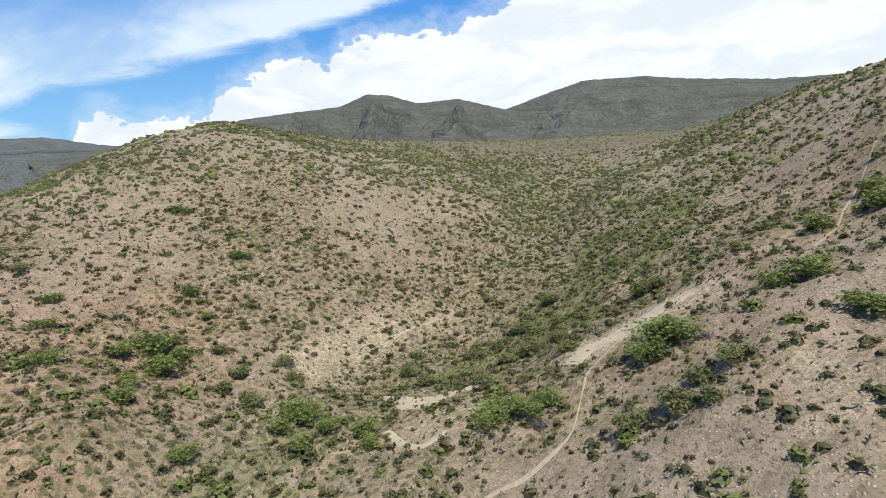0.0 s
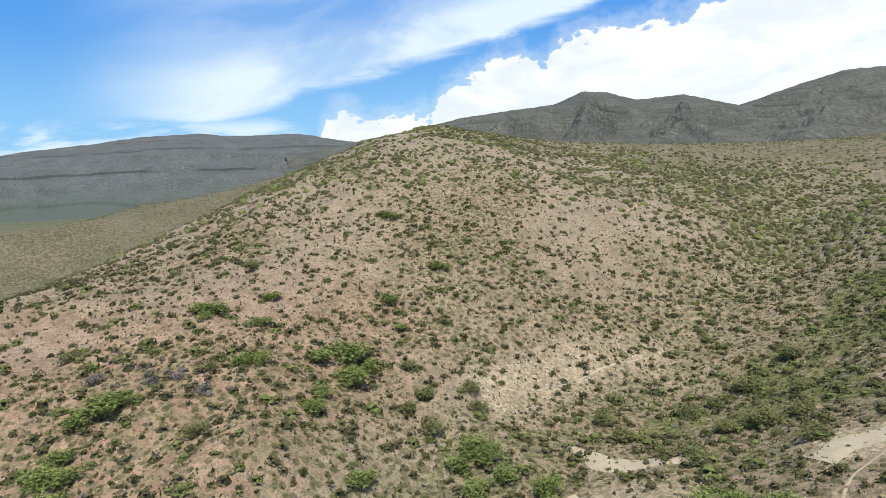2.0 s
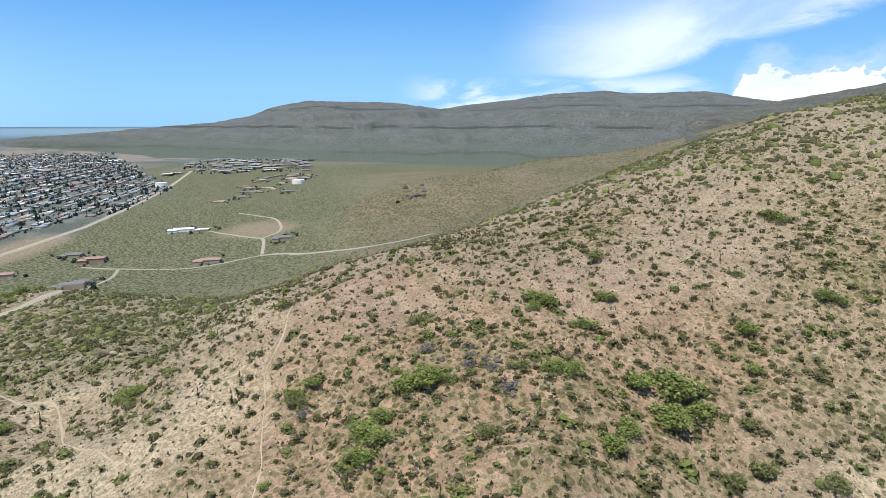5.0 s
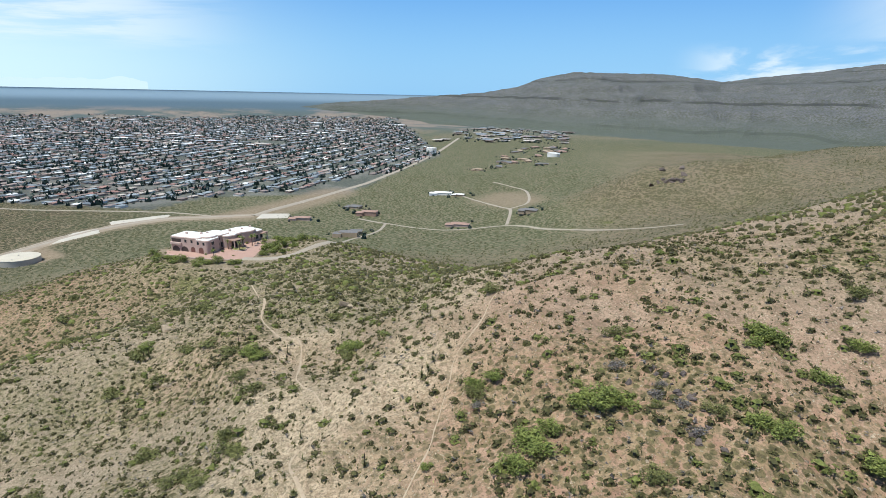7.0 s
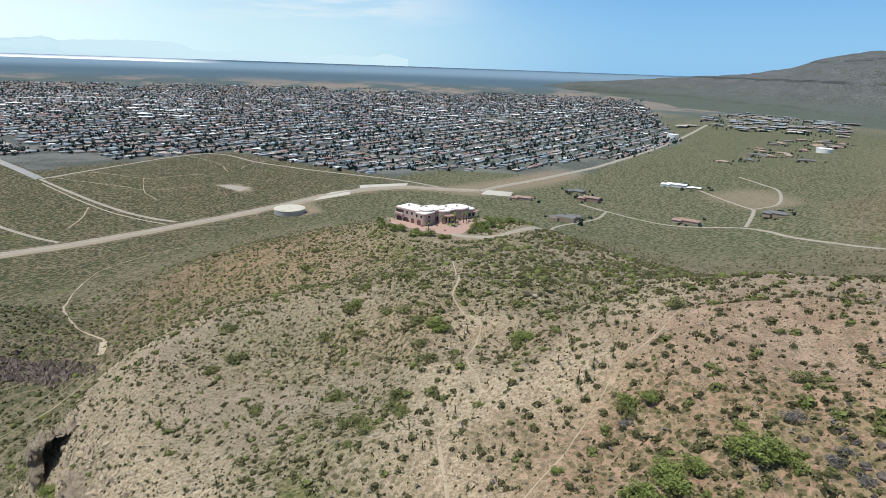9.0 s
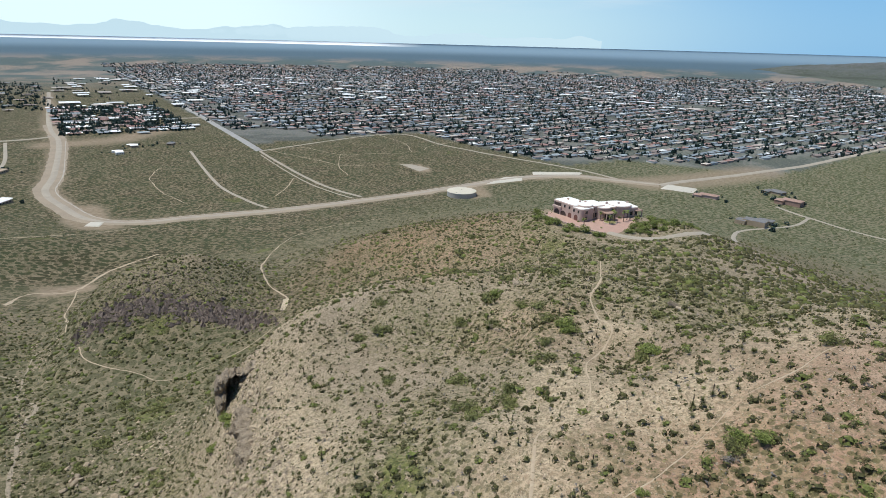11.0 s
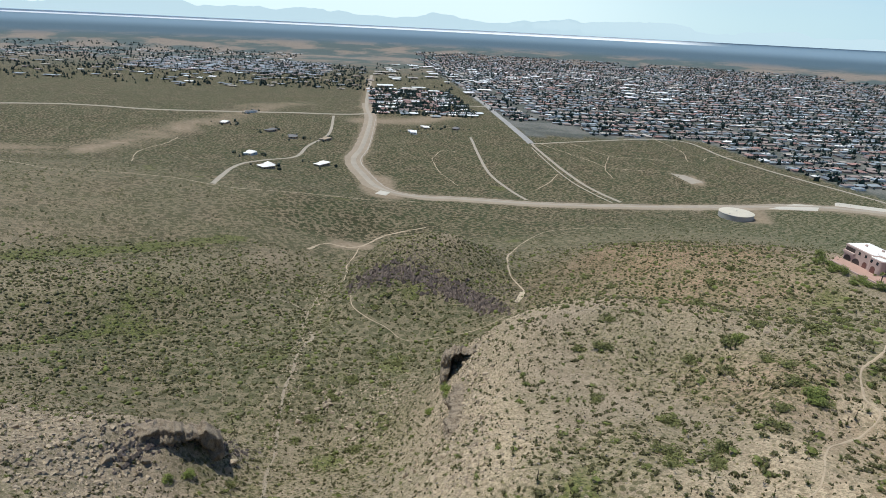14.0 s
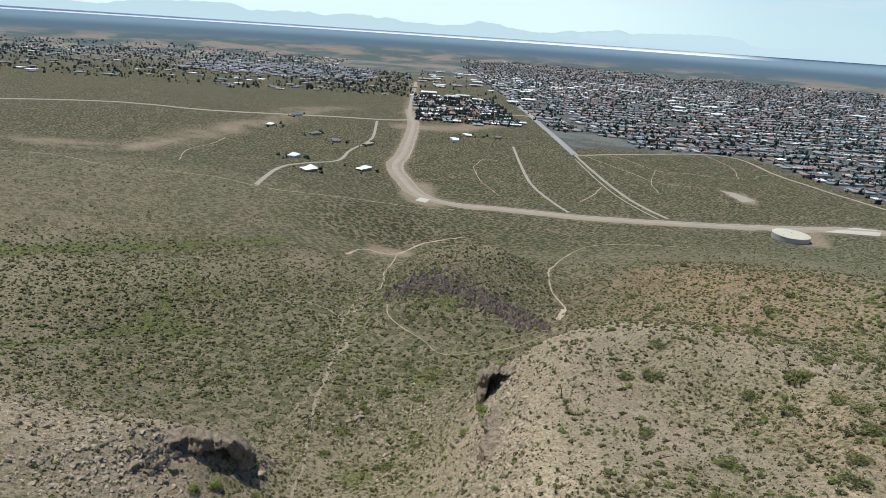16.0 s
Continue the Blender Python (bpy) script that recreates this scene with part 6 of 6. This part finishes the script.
# ---- houses on the plain ----
def house(x, y, w, d, h, turn, wallmat, roofmat, label, ridge=1.6, garden=2, name="house"):
    """A house: walls, hipped or flat roof, a wing, windows and a door, with a couple of garden trees."""
    root = new(name)
    z = float(height(x, y))
    root.matrix_basis = Matrix.Translation((x, y, z)) @ Matrix.Rotation(radians(turn), 4, "Z")
    parts_ = [(-w / 2, w / 2, -d / 2, d / 2, h), (-w / 2 - w * 0.25, -w / 2 + w * 0.2, -d * 0.85, d * 0.1, h * 0.86)]
    for x0, x1, y0, y1, hh in parts_:
        wall = slab("wall", rounded(x0, x1, y0, y1, 0.15, 1), -1.2, hh, wallmat, root, "", 0)
        bm = bmesh.new()
        o = 0.6
        if ridge:
            lo = [bm.verts.new(p) for p in ((x0 - o, y0 - o, hh), (x1 + o, y0 - o, hh), (x1 + o, y1 + o, hh), (x0 - o, y1 + o, hh))]
            in_ = min(x1 - x0, y1 - y0) / 2
            if x1 - x0 > y1 - y0:
                hi = [bm.verts.new((x0 + in_, (y0 + y1) / 2, hh + ridge)), bm.verts.new((x1 - in_, (y0 + y1) / 2, hh + ridge))]
                fs = [(lo[0], lo[1], hi[1], hi[0]), (lo[2], lo[3], hi[0], hi[1]), (lo[1], lo[2], hi[1]), (lo[3], lo[0], hi[0])]
            else:
                hi = [bm.verts.new(((x0 + x1) / 2, y0 + in_, hh + ridge)), bm.verts.new(((x0 + x1) / 2, y1 - in_, hh + ridge))]
                fs = [(lo[1], lo[2], hi[1], hi[0]), (lo[3], lo[0], hi[0], hi[1]), (lo[0], lo[1], hi[0]), (lo[2], lo[3], hi[1])]
            for q in fs:
                bm.faces.new(q)
            bm.faces.new(lo[::-1])
        else:
            lo = [bm.verts.new(p) for p in ((x0 + 0.3, y0 + 0.3, hh - 0.2), (x1 - 0.3, y0 + 0.3, hh - 0.2), (x1 - 0.3, y1 - 0.3, hh - 0.2), (x0 + 0.3, y1 - 0.3, hh - 0.2))]
            f = bm.faces.new(lo)
            ex = bmesh.ops.extrude_face_region(bm, geom=[f])
            for v in [v for v in ex["geom"] if isinstance(v, bmesh.types.BMVert)]:
                v.co.z += 0.35
            bmesh.ops.recalc_face_normals(bm, faces=bm.faces)
        me = bpy.data.meshes.new("roof")
        bm.to_mesh(me)
        bm.free()
        me.materials.append(roofmat)
        part("roof", me, wall)
    for k in range(4):
        panel("window", -w * 0.3 + k * w * 0.22, d / 2, 0.9, 1.6, 1.3, 0, 0.3, M["glass"], root)
        panel("window", w / 2, -d * 0.3 + k * d * 0.2, 0.9, 1.3, 1.3, -90, 0.3, M["glass"], root)
    panel("door", w * 0.4, d / 2, 0.0, 1.1, 2.1, 0, 0.3, M["wood"], root)
    tagged(root, label, "house", "houses on the plain")
    return root


house(-300, -660, 20, 12, 3.4, 25, M["tan"], M["whiteroof"], "low ranch house with a white roof in scrub", 1.4)
house(-216, -636, 16, 16, 3.4, 10, M["tan"], M["whiteroof"], "pale domed-looking house on a round clearing", 2.6)
house(-228, -740, 15, 12, 3.4, 40, M["whiteroof"], M["whiteroof"], "small white house beside the gravel lane", 1.8)
house(-379, -830, 20, 12, 3.2, 30, M["tan"], M["tan"], "low tan adobe house in dark scrub", 0)
house(-335, -860, 18, 12, 3.2, 60, M["tan"], M["greyroof"], "low tan house with a grey roof", 1.4)
house(-319, -925, 18, 12, 3.2, 20, M["tan"], M["greyroof"], "low tan house among shrubs", 1.4)
house(-264, -1010, 20, 12, 3.2, 50, M["tan"], M["whiteroof"], "pale low house by the lane", 0)
house(-346, -1125, 20, 12, 3.4, 15, M["whiteroof"], M["greyroof"], "white house near the crossroads", 1.6)
house(-560, -845, 24, 12, 3.4, 60, M["whiteroof"], M["whiteroof"], "long pale building on the scrub lot", 0)
house(-610, -880, 18, 12, 3.4, 60, M["tan"], M["whiteroof"], "tan outbuilding on the scrub lot", 1.2)
house(-660, -850, 16, 10, 3.2, 30, M["tan"], M["greyroof"], "small house beside the avenue", 1.4)
house(-767, 20, 22, 12, 3.8, 80, M["stucco"], M["tile"], "pink house with clay-tile roofs", 1.4)
house(-641, 74, 22, 13, 6.0, 75, M["tan"], M["greyroof"], "grey two-storey house with a terrace", 0)
house(-665, 84, 14, 10, 4.0, 75, M["tan"], M["greyroof"], "grey annex beside the terrace house", 1.2)
house(-801, 112, 22, 14, 6.2, 70, M["tile"], M["tile"], "brown-red stepped house on the slope", 1.2)
house(-860, 96, 18, 14, 3.6, 60, M["tan"], M["greyroof"], "dark round-roofed house in green scrub", 2.2)
house(-711, 222, 24, 12, 3.6, 65, M["stucco"], M["tile"], "low house with a salmon-red tile roof", 1.8)
house(-728, 325, 20, 13, 4.4, 60, M["tan"], M["greyroof"], "house with a blue-grey hipped roof", 2.0)
house(-965, 255, 30, 16, 4.2, 70, M["whiteroof"], M["whiteroof"], "large house with a bright white roof", 1.0)
house(-945, 280, 16, 12, 3.4, 60, M["tan"], M["whiteroof"], "small pale house near the loop road", 1.0)
r8 = np.random.default_rng(31)
for k in range(26):
    x, y = -1200 - r8.uniform(0, 480), 0
    y = 440 + (-1200 - x) * 0.62 + r8.uniform(-70, 90)
    house(float(x), float(y), float(r8.uniform(16, 26)), float(r8.uniform(11, 15)), 3.6, float(r8.uniform(0, 180)), M["tan"], (M["greyroof"], M["tan"], M["tile"])[k % 3], "distant house among trees at the foot of the mesa", 1.6)

# ---- the town ----
U, V = np.array([0.45, 0.893]), np.array([-0.893, 0.45])
ORIGIN = np.array([-872.0, -200.0])


def town_place(u, v):
    return ORIGIN + U * u + V * v


# roof and wall colours are shifted to blue-grey to paint the haze over town
ROOFS = [material("roof_" + n, c, 0.85, 0.12, 0.2, 6, rand=0.25) for n, c in (("grey", (0.25, 0.285, 0.31)), ("brown", (0.26, 0.205, 0.185)), ("white", (0.68, 0.69, 0.69)), ("red", (0.3, 0.175, 0.15)), ("dark", (0.15, 0.175, 0.2)), ("tan", (0.4, 0.355, 0.315)))]
WALLS = [material("wall_" + n, c, 0.9, 0.1, 0.2, 6, rand=0.2) for n, c in (("tan", (0.38, 0.325, 0.27)), ("white", (0.6, 0.59, 0.57)), ("brown", (0.24, 0.18, 0.15)))]


def house_arrays(w, d, h, ridge):
    """Corners and three-cornered faces of a plain town house: walls first, then a hipped roof with eaves."""
    e = 0.5
    v = [(-w / 2, -d / 2, -0.8), (w / 2, -d / 2, -0.8), (w / 2, d / 2, -0.8), (-w / 2, d / 2, -0.8), (-w / 2, -d / 2, h), (w / 2, -d / 2, h), (w / 2, d / 2, h), (-w / 2, d / 2, h),
         (-w / 2 - e, -d / 2 - e, h), (w / 2 + e, -d / 2 - e, h), (w / 2 + e, d / 2 + e, h), (-w / 2 - e, d / 2 + e, h), (-w / 2 + d / 2, 0, h + ridge), (w / 2 - d / 2, 0, h + ridge)]
    walls = [(0, 1, 5), (0, 5, 4), (1, 2, 6), (1, 6, 5), (2, 3, 7), (2, 7, 6), (3, 0, 4), (3, 4, 7)]
    roof = [(8, 9, 13), (8, 13, 12), (10, 11, 12), (10, 12, 13), (9, 10, 13), (11, 8, 12)]
    return np.array(v), np.array(walls), np.array(roof)


def in_town(u, v):
    a = (v > 4) & (v < 3650) & (u < -4 + 195 * np.clip((v - 120) / 110, 0, 1)) & (u > -3300)
    b = (u < -428) & (v > -335) & (v <= 4) & (u > -3300)
    edge = (v < 3450 + 150 * np.sin(u / 170.0)) & (u > -3300 + 0.22 * v)
    right = u < 205 - 0.4 * np.clip(v - 850, 0, 9e9)
    return (a | b) & edge & right


def make_lots():
    rng = np.random.default_rng(101)
    us, vs, turns = [], [], []
    # streets run along v; houses stand on both sides
    for row, u in enumerate(np.arange(191, -3300, -29.0)):
        vv = np.arange(-330, 3650, 21.0) + rng.uniform(-2, 2)
        us.append(np.full(len(vv), u) + rng.uniform(-2.0, 2.0, len(vv)) + (6 if row % 2 else -6))
        vs.append(vv + rng.uniform(-2, 2, len(vv)))
    u, v = np.concatenate(us), np.concatenate(vs)
    ok = in_town(u, v)
    ok &= np.hypot(ORIGIN[0] + U[0] * u + V[0] * v, ORIGIN[1] + U[1] * u + V[1] * v) < 3720
    # schools, parks and wide roads leave gaps
    ok &= fbm(u, v, 210, 2, 61.0) < 0.55
    ok &= (np.abs((v + 2000) % 430 - 20) > 13) & (rng.uniform(0, 1, len(u)) > 0.06)
    return u[ok], v[ok], rng


def build_town():
    u, v, rng = make_lots()
    p = ORIGIN + np.outer(u, U) + np.outer(v, V)
    x, y = p[:, 0], p[:, 1]
    z = height(x, y)
    base_turn = math.atan2(V[1], V[0])
    kind = rng.choice(6, len(x), p=[0.28, 0.28, 0.06, 0.11, 0.15, 0.12])
    wallk = rng.choice(3, len(x), p=[0.5, 0.25, 0.25])
    forms = [house_arrays(w, d, h, r) for w, d, h, r in ((16, 10, 3.0, 1.8), (18, 11, 3.0, 2.0), (14, 10, 3.0, 1.5), (17, 9, 2.9, 1.2))]
    form = rng.integers(0, 4, len(x))
    turn = base_turn + rng.choice([0, math.pi / 2], len(x), p=[0.85, 0.15]) + rng.normal(0, 0.03, len(x))
    near = np.argsort(np.hypot(x, y - 40))[:280]
    single = np.zeros(len(x), bool)
    single[near] = True
    # the streets nearest the hills: each house is a thing of its own
    shared = {}
    for i in near:
        key = (form[i], kind[i], wallk[i])
        if key not in shared:
            fv, fw, fr = forms[form[i]]
            shared[key] = (mesh_from("wall", fv, fw, [WALLS[wallk[i]]]), mesh_from("roof", fv, fr, [ROOFS[kind[i]]]))
        root = new("town_house")
        root.matrix_basis = Matrix.Translation((float(x[i]), float(y[i]), float(z[i]))) @ Matrix.Rotation(float(turn[i]), 4, "Z")
        part("wall", shared[key][0], root)
        part("roof", shared[key][1], root)
        colour = ("grey", "brown", "white", "red", "dark", "tan")[kind[i]]
        tagged(root, f"single-storey town house with a {colour} hipped roof", "house", "houses along the edge of town")
    for what, mats, sel in (("walls", WALLS, wallk), ("roofs", ROOFS, kind)):
        allv, allf, mi, n = [], [], [], 0
        for k, (fv, fw, fr) in enumerate(forms):
            i = np.nonzero((form == k) & ~single)[0]
            c, s = np.cos(turn[i]), np.sin(turn[i])
            px = fv[:, 0] * c[:, None] - fv[:, 1] * s[:, None] + x[i][:, None]
            py = fv[:, 0] * s[:, None] + fv[:, 1] * c[:, None] + y[i][:, None]
            pz = fv[:, 2][None, :] + z[i][:, None]
            allv.append(np.stack([px, py, pz], -1).reshape(-1, 3))
            f = fw if what == "walls" else fr
            allf.append((f[None] + (n + np.arange(len(i)) * len(fv))[:, None, None]).reshape(-1, 3))
            mi.append(np.repeat(sel[i], len(f)))
            n += len(i) * len(fv)
        me = mesh_from("town_" + what, np.vstack(allv), np.vstack(allf), mats)
        me.polygons.foreach_set("material_index", np.concatenate(mi).astype(np.int32))
        tagged(new("town_" + what, me), "rows of single-storey houses in a desert town" if what == "walls" else "grey, brown and white roofs of a desert town", "houses", kind="stuff")
    # street trees and gardens
    m = len(x)
    k = rng.choice(m, int(m * 2.6))
    off = rng.normal(0, 11, (len(k), 2))
    tx, ty = x[k] + off[:, 0], y[k] + off[:, 1]
    clear = np.ones(len(tx), bool)
    r = np.random.default_rng(9)
    plant_field("town_trees", "dark green garden trees between the houses", tx[clear], ty[clear], heart_forms(6, 0, 0.3, 1.1, 9, 3), 5.0, 14.0, M["tree_leaf"], rng, (0.7, 1.0))


build_town()


def scattered_blocks(name, label, n, u0, u1, v0, v1, seed, big, roofs, trees):
    """Loose building blocks of the outer town: long roofs, with trees between them."""
    rng = np.random.default_rng(seed)
    u, v = rng.uniform(u0, u1, n), rng.uniform(v0, v1, n)
    if not big:
        u, v = np.round(u / 30) * 30 + rng.uniform(-3, 3, n), np.round(v / 22) * 22 + rng.uniform(-2, 2, n)
    p = ORIGIN + np.outer(u, U) + np.outer(v, V)
    ok = np.hypot(p[:, 0], p[:, 1]) < 3700
    x, y = p[ok, 0], p[ok, 1]
    n = len(x)
    z = height(x, y)
    fv, fw, fr = house_arrays(1.0, 0.55, 1.0, 0.02)
    w = rng.uniform(12, 28, n) if big else rng.uniform(10, 15, n)
    h = rng.uniform(4, 7, n) if big else rng.uniform(3, 3.6, n)
    turn = math.atan2(V[1], V[0]) + rng.choice([0, math.pi / 2], n)
    c, s = np.cos(turn), np.sin(turn)
    px = (fv[:, 0] * c[:, None] - fv[:, 1] * s[:, None]) * w[:, None] + x[:, None]
    py = (fv[:, 0] * s[:, None] + fv[:, 1] * c[:, None]) * w[:, None] + y[:, None]
    pz = fv[:, 2] * h[:, None] + z[:, None]
    f = np.vstack([fw, fr])
    faces = (f[None] + (np.arange(n) * len(fv))[:, None, None]).reshape(-1, 3)
    me = mesh_from(name, np.stack([px, py, pz], -1).reshape(-1, 3), faces, [WALLS[0], *[ROOFS[k] for k in roofs]])
    rk = rng.integers(1, len(roofs) + 1, n)
    me.polygons.foreach_set("material_index", np.concatenate([np.r_[np.zeros(len(fw)), np.full(len(fr), q)] for q in rk]).astype(np.int32))
    tagged(new(name, me), label, "houses", kind="stuff")
    if trees:
        q = rng.uniform(0, 1, (trees, 2)) * [u1 - u0, v1 - v0] + [u0, v0]
        p = ORIGIN + np.outer(q[:, 0], U) + np.outer(q[:, 1], V)
        p = p[np.hypot(p[:, 0], p[:, 1]) < 3700]
        r = np.random.default_rng(seed + 1)
        plant_field(name + "_trees", "dark green trees of the outer town", p[:, 0], p[:, 1], [heart_forms(1, 0, 0.3, 1.1, q)[0] for q in range(4)], 5.0, 13.0, M["tree_leaf"], rng, (0.7, 1.0))


scattered_blocks("apartment_blocks", "red and white roofed apartment blocks among trees", 150, -1150, -640, -640, -400, 7, False, (3, 1, 0, 2), 1100)
scattered_blocks("school_buildings", "large flat white and tan roofs of schools and shops", 130, -2300, -1100, -620, 600, 8, True, (2, 2, 5), 300)
scattered_blocks("outer_suburb", "rows of far grey roofs beyond the scrub", 900, -2200, -1500, -1500, -800, 9, False, (0, 4, 1), 500)
scattered_blocks("scattered_homes", "far scattered homes over the southern plain", 520, -2900, -1000, -3200, -1000, 10, False, (1, 0, 5, 4, 2), 3600)
scattered_blocks("levee_side_homes", "scattered low homes and trees beside the levee road", 60, -2100, -1100, -1000, -640, 14, False, (0, 1, 4, 5), 700)
scattered_blocks("mid_roofs", "wide pale roofs of shops in the middle of town", 90, -2000, -300, 900, 2400, 12, True, (2, 2, 0, 5), 0)
scattered_blocks("edge_of_town", "far buildings at the northern edge of town", 120, 60, 520, 1300, 2500, 13, True, (0, 5, 1), 250)


def far_range():
    """Faint ranges beyond the basin, no more than a paler blue than the sky; their haze is a glow."""
    a = np.radians(np.linspace(104, 200, 400))
    d = np.degrees(a)
    top = 0.1 + 0.7 * (1 - 2.2 * np.abs(fbm(d * 10, a * 0, 60.0, 5, 71.0))) + 0.35 * np.clip((d - 112) / 14, 0, 1) * np.clip((190 - d) / 14, 0, 1)
    r = 4935.0
    z1 = 190 + r * np.tan(np.radians(np.clip(top, 0.02, None)))
    x, y = CX - np.sin(a) * r, CY + np.cos(a) * r
    v = np.vstack([np.column_stack([x, y, np.full_like(x, 120.0)]), np.column_stack([x * 0.999, y * 0.999, z1]), np.column_stack([x * 1.01, y * 1.01, np.full_like(x, 120.0)])])
    m = bpy.data.materials.new("range_haze_glow")
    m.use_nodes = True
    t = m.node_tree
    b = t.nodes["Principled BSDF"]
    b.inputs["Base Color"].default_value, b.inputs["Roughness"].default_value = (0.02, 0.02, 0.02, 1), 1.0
    # an even pale blue glow stands in for the haze on the range
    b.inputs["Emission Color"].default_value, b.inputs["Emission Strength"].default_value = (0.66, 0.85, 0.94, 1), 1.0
    tagged(new("backdrop_range", mesh_from("backdrop_range", v, grid_faces(3, len(a), False), [m], False)), "faint mountain range beyond the basin in a glowing haze blue", "mountain", kind="structure")


far_range()


def garden_trees():
    """Trees round the houses of the valley and the plain."""
    rng = np.random.default_rng(77)
    at = [ob.matrix_basis.translation for ob in bpy.data.objects if ob.name.split(".")[0] == "house"]
    p = np.array([(a.x, a.y) for a in at for _ in range(7)])
    p = p + np.sign(rng.normal(size=p.shape)) * rng.uniform(7, 24, p.shape)
    plant_field("garden_trees", "dark green garden trees round scattered houses", p[:, 0], p[:, 1], heart_forms(4, 8, 0.24, 0.9, 19), 3.0, 8.5, M["tree_leaf"], rng, (0.7, 1.0))


garden_trees()

# ---- cliffs with hollows ----
def cliff_face(label, x0, y0, x1, y1, foot, top0, top1, hollows, seed, mat, back=5.0):
    """A broken rock face between two places of the plan, facing to the left of the way from the first to the second; hollows are
    (place along, half width, height of floor, height of roof, depth), in shares of length and in metres over the foot."""
    n_s, n_t = 120, 70
    a, b = np.array((x0, y0)), np.array((x1, y1))
    length = np.linalg.norm(b - a)
    d = (b - a) / length
    out = np.array((-d[1], d[0]))
    s, t = np.meshgrid(np.linspace(0, 1, n_s), np.linspace(0, 1, n_t), indexing="ij")
    face = np.clip(t / 0.72, 0, 1)                        # the last rows lie back over the top
    lie = np.clip((t - 0.72) / 0.28, 0, 1)
    along_m = s * length
    top = top0 + (top1 - top0) * s + 2.6 * fbm(along_m, s * 0, 3.6, 4, seed) - 4.0 * (np.abs(s - 0.5) * 2) ** 6
    h = top - foot
    up = face * h
    push = fbm(along_m + up * 0.3, up * 1.2, 5.0, 3, seed + 1) * 1.9 - np.abs(fbm(along_m + up * 0.5, up * 0.6, 2.6, 3, seed + 2)) * 1.7
    push = push + np.round(fbm(along_m, up, 1.7, 2, seed + 6) * 3) * 0.42 + fbm(along_m, up, 0.7, 2, seed + 7) * 0.25 - face * 2.2 - lie * back
    push = push - 3.0 * (np.abs(s - 0.5) * 2) ** 8
    for at, half, lo, hi, deep in hollows:
        u = (s - at) * length / half
        v = (up - (lo + hi) / 2) / ((hi - lo) / 2)
        f = np.clip(1.15 - (np.abs(u) ** 2.2 + np.abs(v) ** 2.2 + 0.5 * fbm(along_m, up, 3.0, 3, seed + 4)), 0, 1) ** 0.45
        push = push - deep * f * (lie <= 0)
    z = foot + up + lie * 0.6 + lie * (1 - lie) * 4 * fbm(along_m, lie * back, 2.2, 3, seed + 9) * 0.9
    p = a + d * along_m[..., None] + out * push[..., None]
    ground_z = height(p[..., 0], p[..., 1])
    z = np.where(lie > 0.6, z + (np.minimum(z, ground_z - 0.3) - z) * (lie - 0.6) / 0.4, z)
    ob = new("rock_cliff", mesh_from("rock_cliff", np.dstack([p, z]).reshape(-1, 3), grid_faces(n_s, n_t, False), [mat], False))
    return tagged(ob, label, "cliff")


M["cliff"] = material("cliff_limestone", (0.24, 0.18, 0.125), 0.95, 0.4, 0.5, 6, 0.9, second=(0.46, 0.37, 0.265))
cliff_face("limestone cliff end with a tall dark hollow", -113.5, -70, -101, -80.5, 58, 88.0, 82.0, [(0.5, 4.4, 6.0, 27.5, 10.0)], 3.0, M["cliff"], 7.0)
cliff_face("pale broken cliff edge along the ridge", -70, -36, -97, -70, 62, 90.0, 84.0, [(0.3, 3.0, 12, 18, 2.5), (0.7, 3.0, 10, 16, 2.0)], 5.0, M["cliff"], 6.0)
cliff_face("rock face with a wide arched cave mouth", -25, -84, -1, -86, 56, 77.0, 86.5, [(0.45, 5.4, 6.0, 22.0, 9.0)], 8.0, M["cliff"], 8.0)
boulders([(1, -84), (2.5, -86), (4, -84.5), (5.5, -87), (3, -82), (6, -83.5), (0, -88), (-3, -83), (-1, -80), (-25, -84), (-27, -87)], M["stone"], "upright split block beside the cave", "rocks at the cave", 97, 1.0, 2.2)
boulders(along([(-70, -95), (-84, -98), (-60, -112), (-78, -120)], 36, 5.0, 9), M["stone"], "pale ledge rock on the gully side", "rocks on the gully side", 98, 0.7, 2.0)
for kind, x, y, size in (("green", -13, -79.5, 5), ("green", -7.5, -78, 4), ("olive", -24, -78.5, 4), ("green", -98, -71, 6), ("green", -94, -75, 5), ("tall", -101, -76, 4.5)):
    bush(kind, x, y, size)
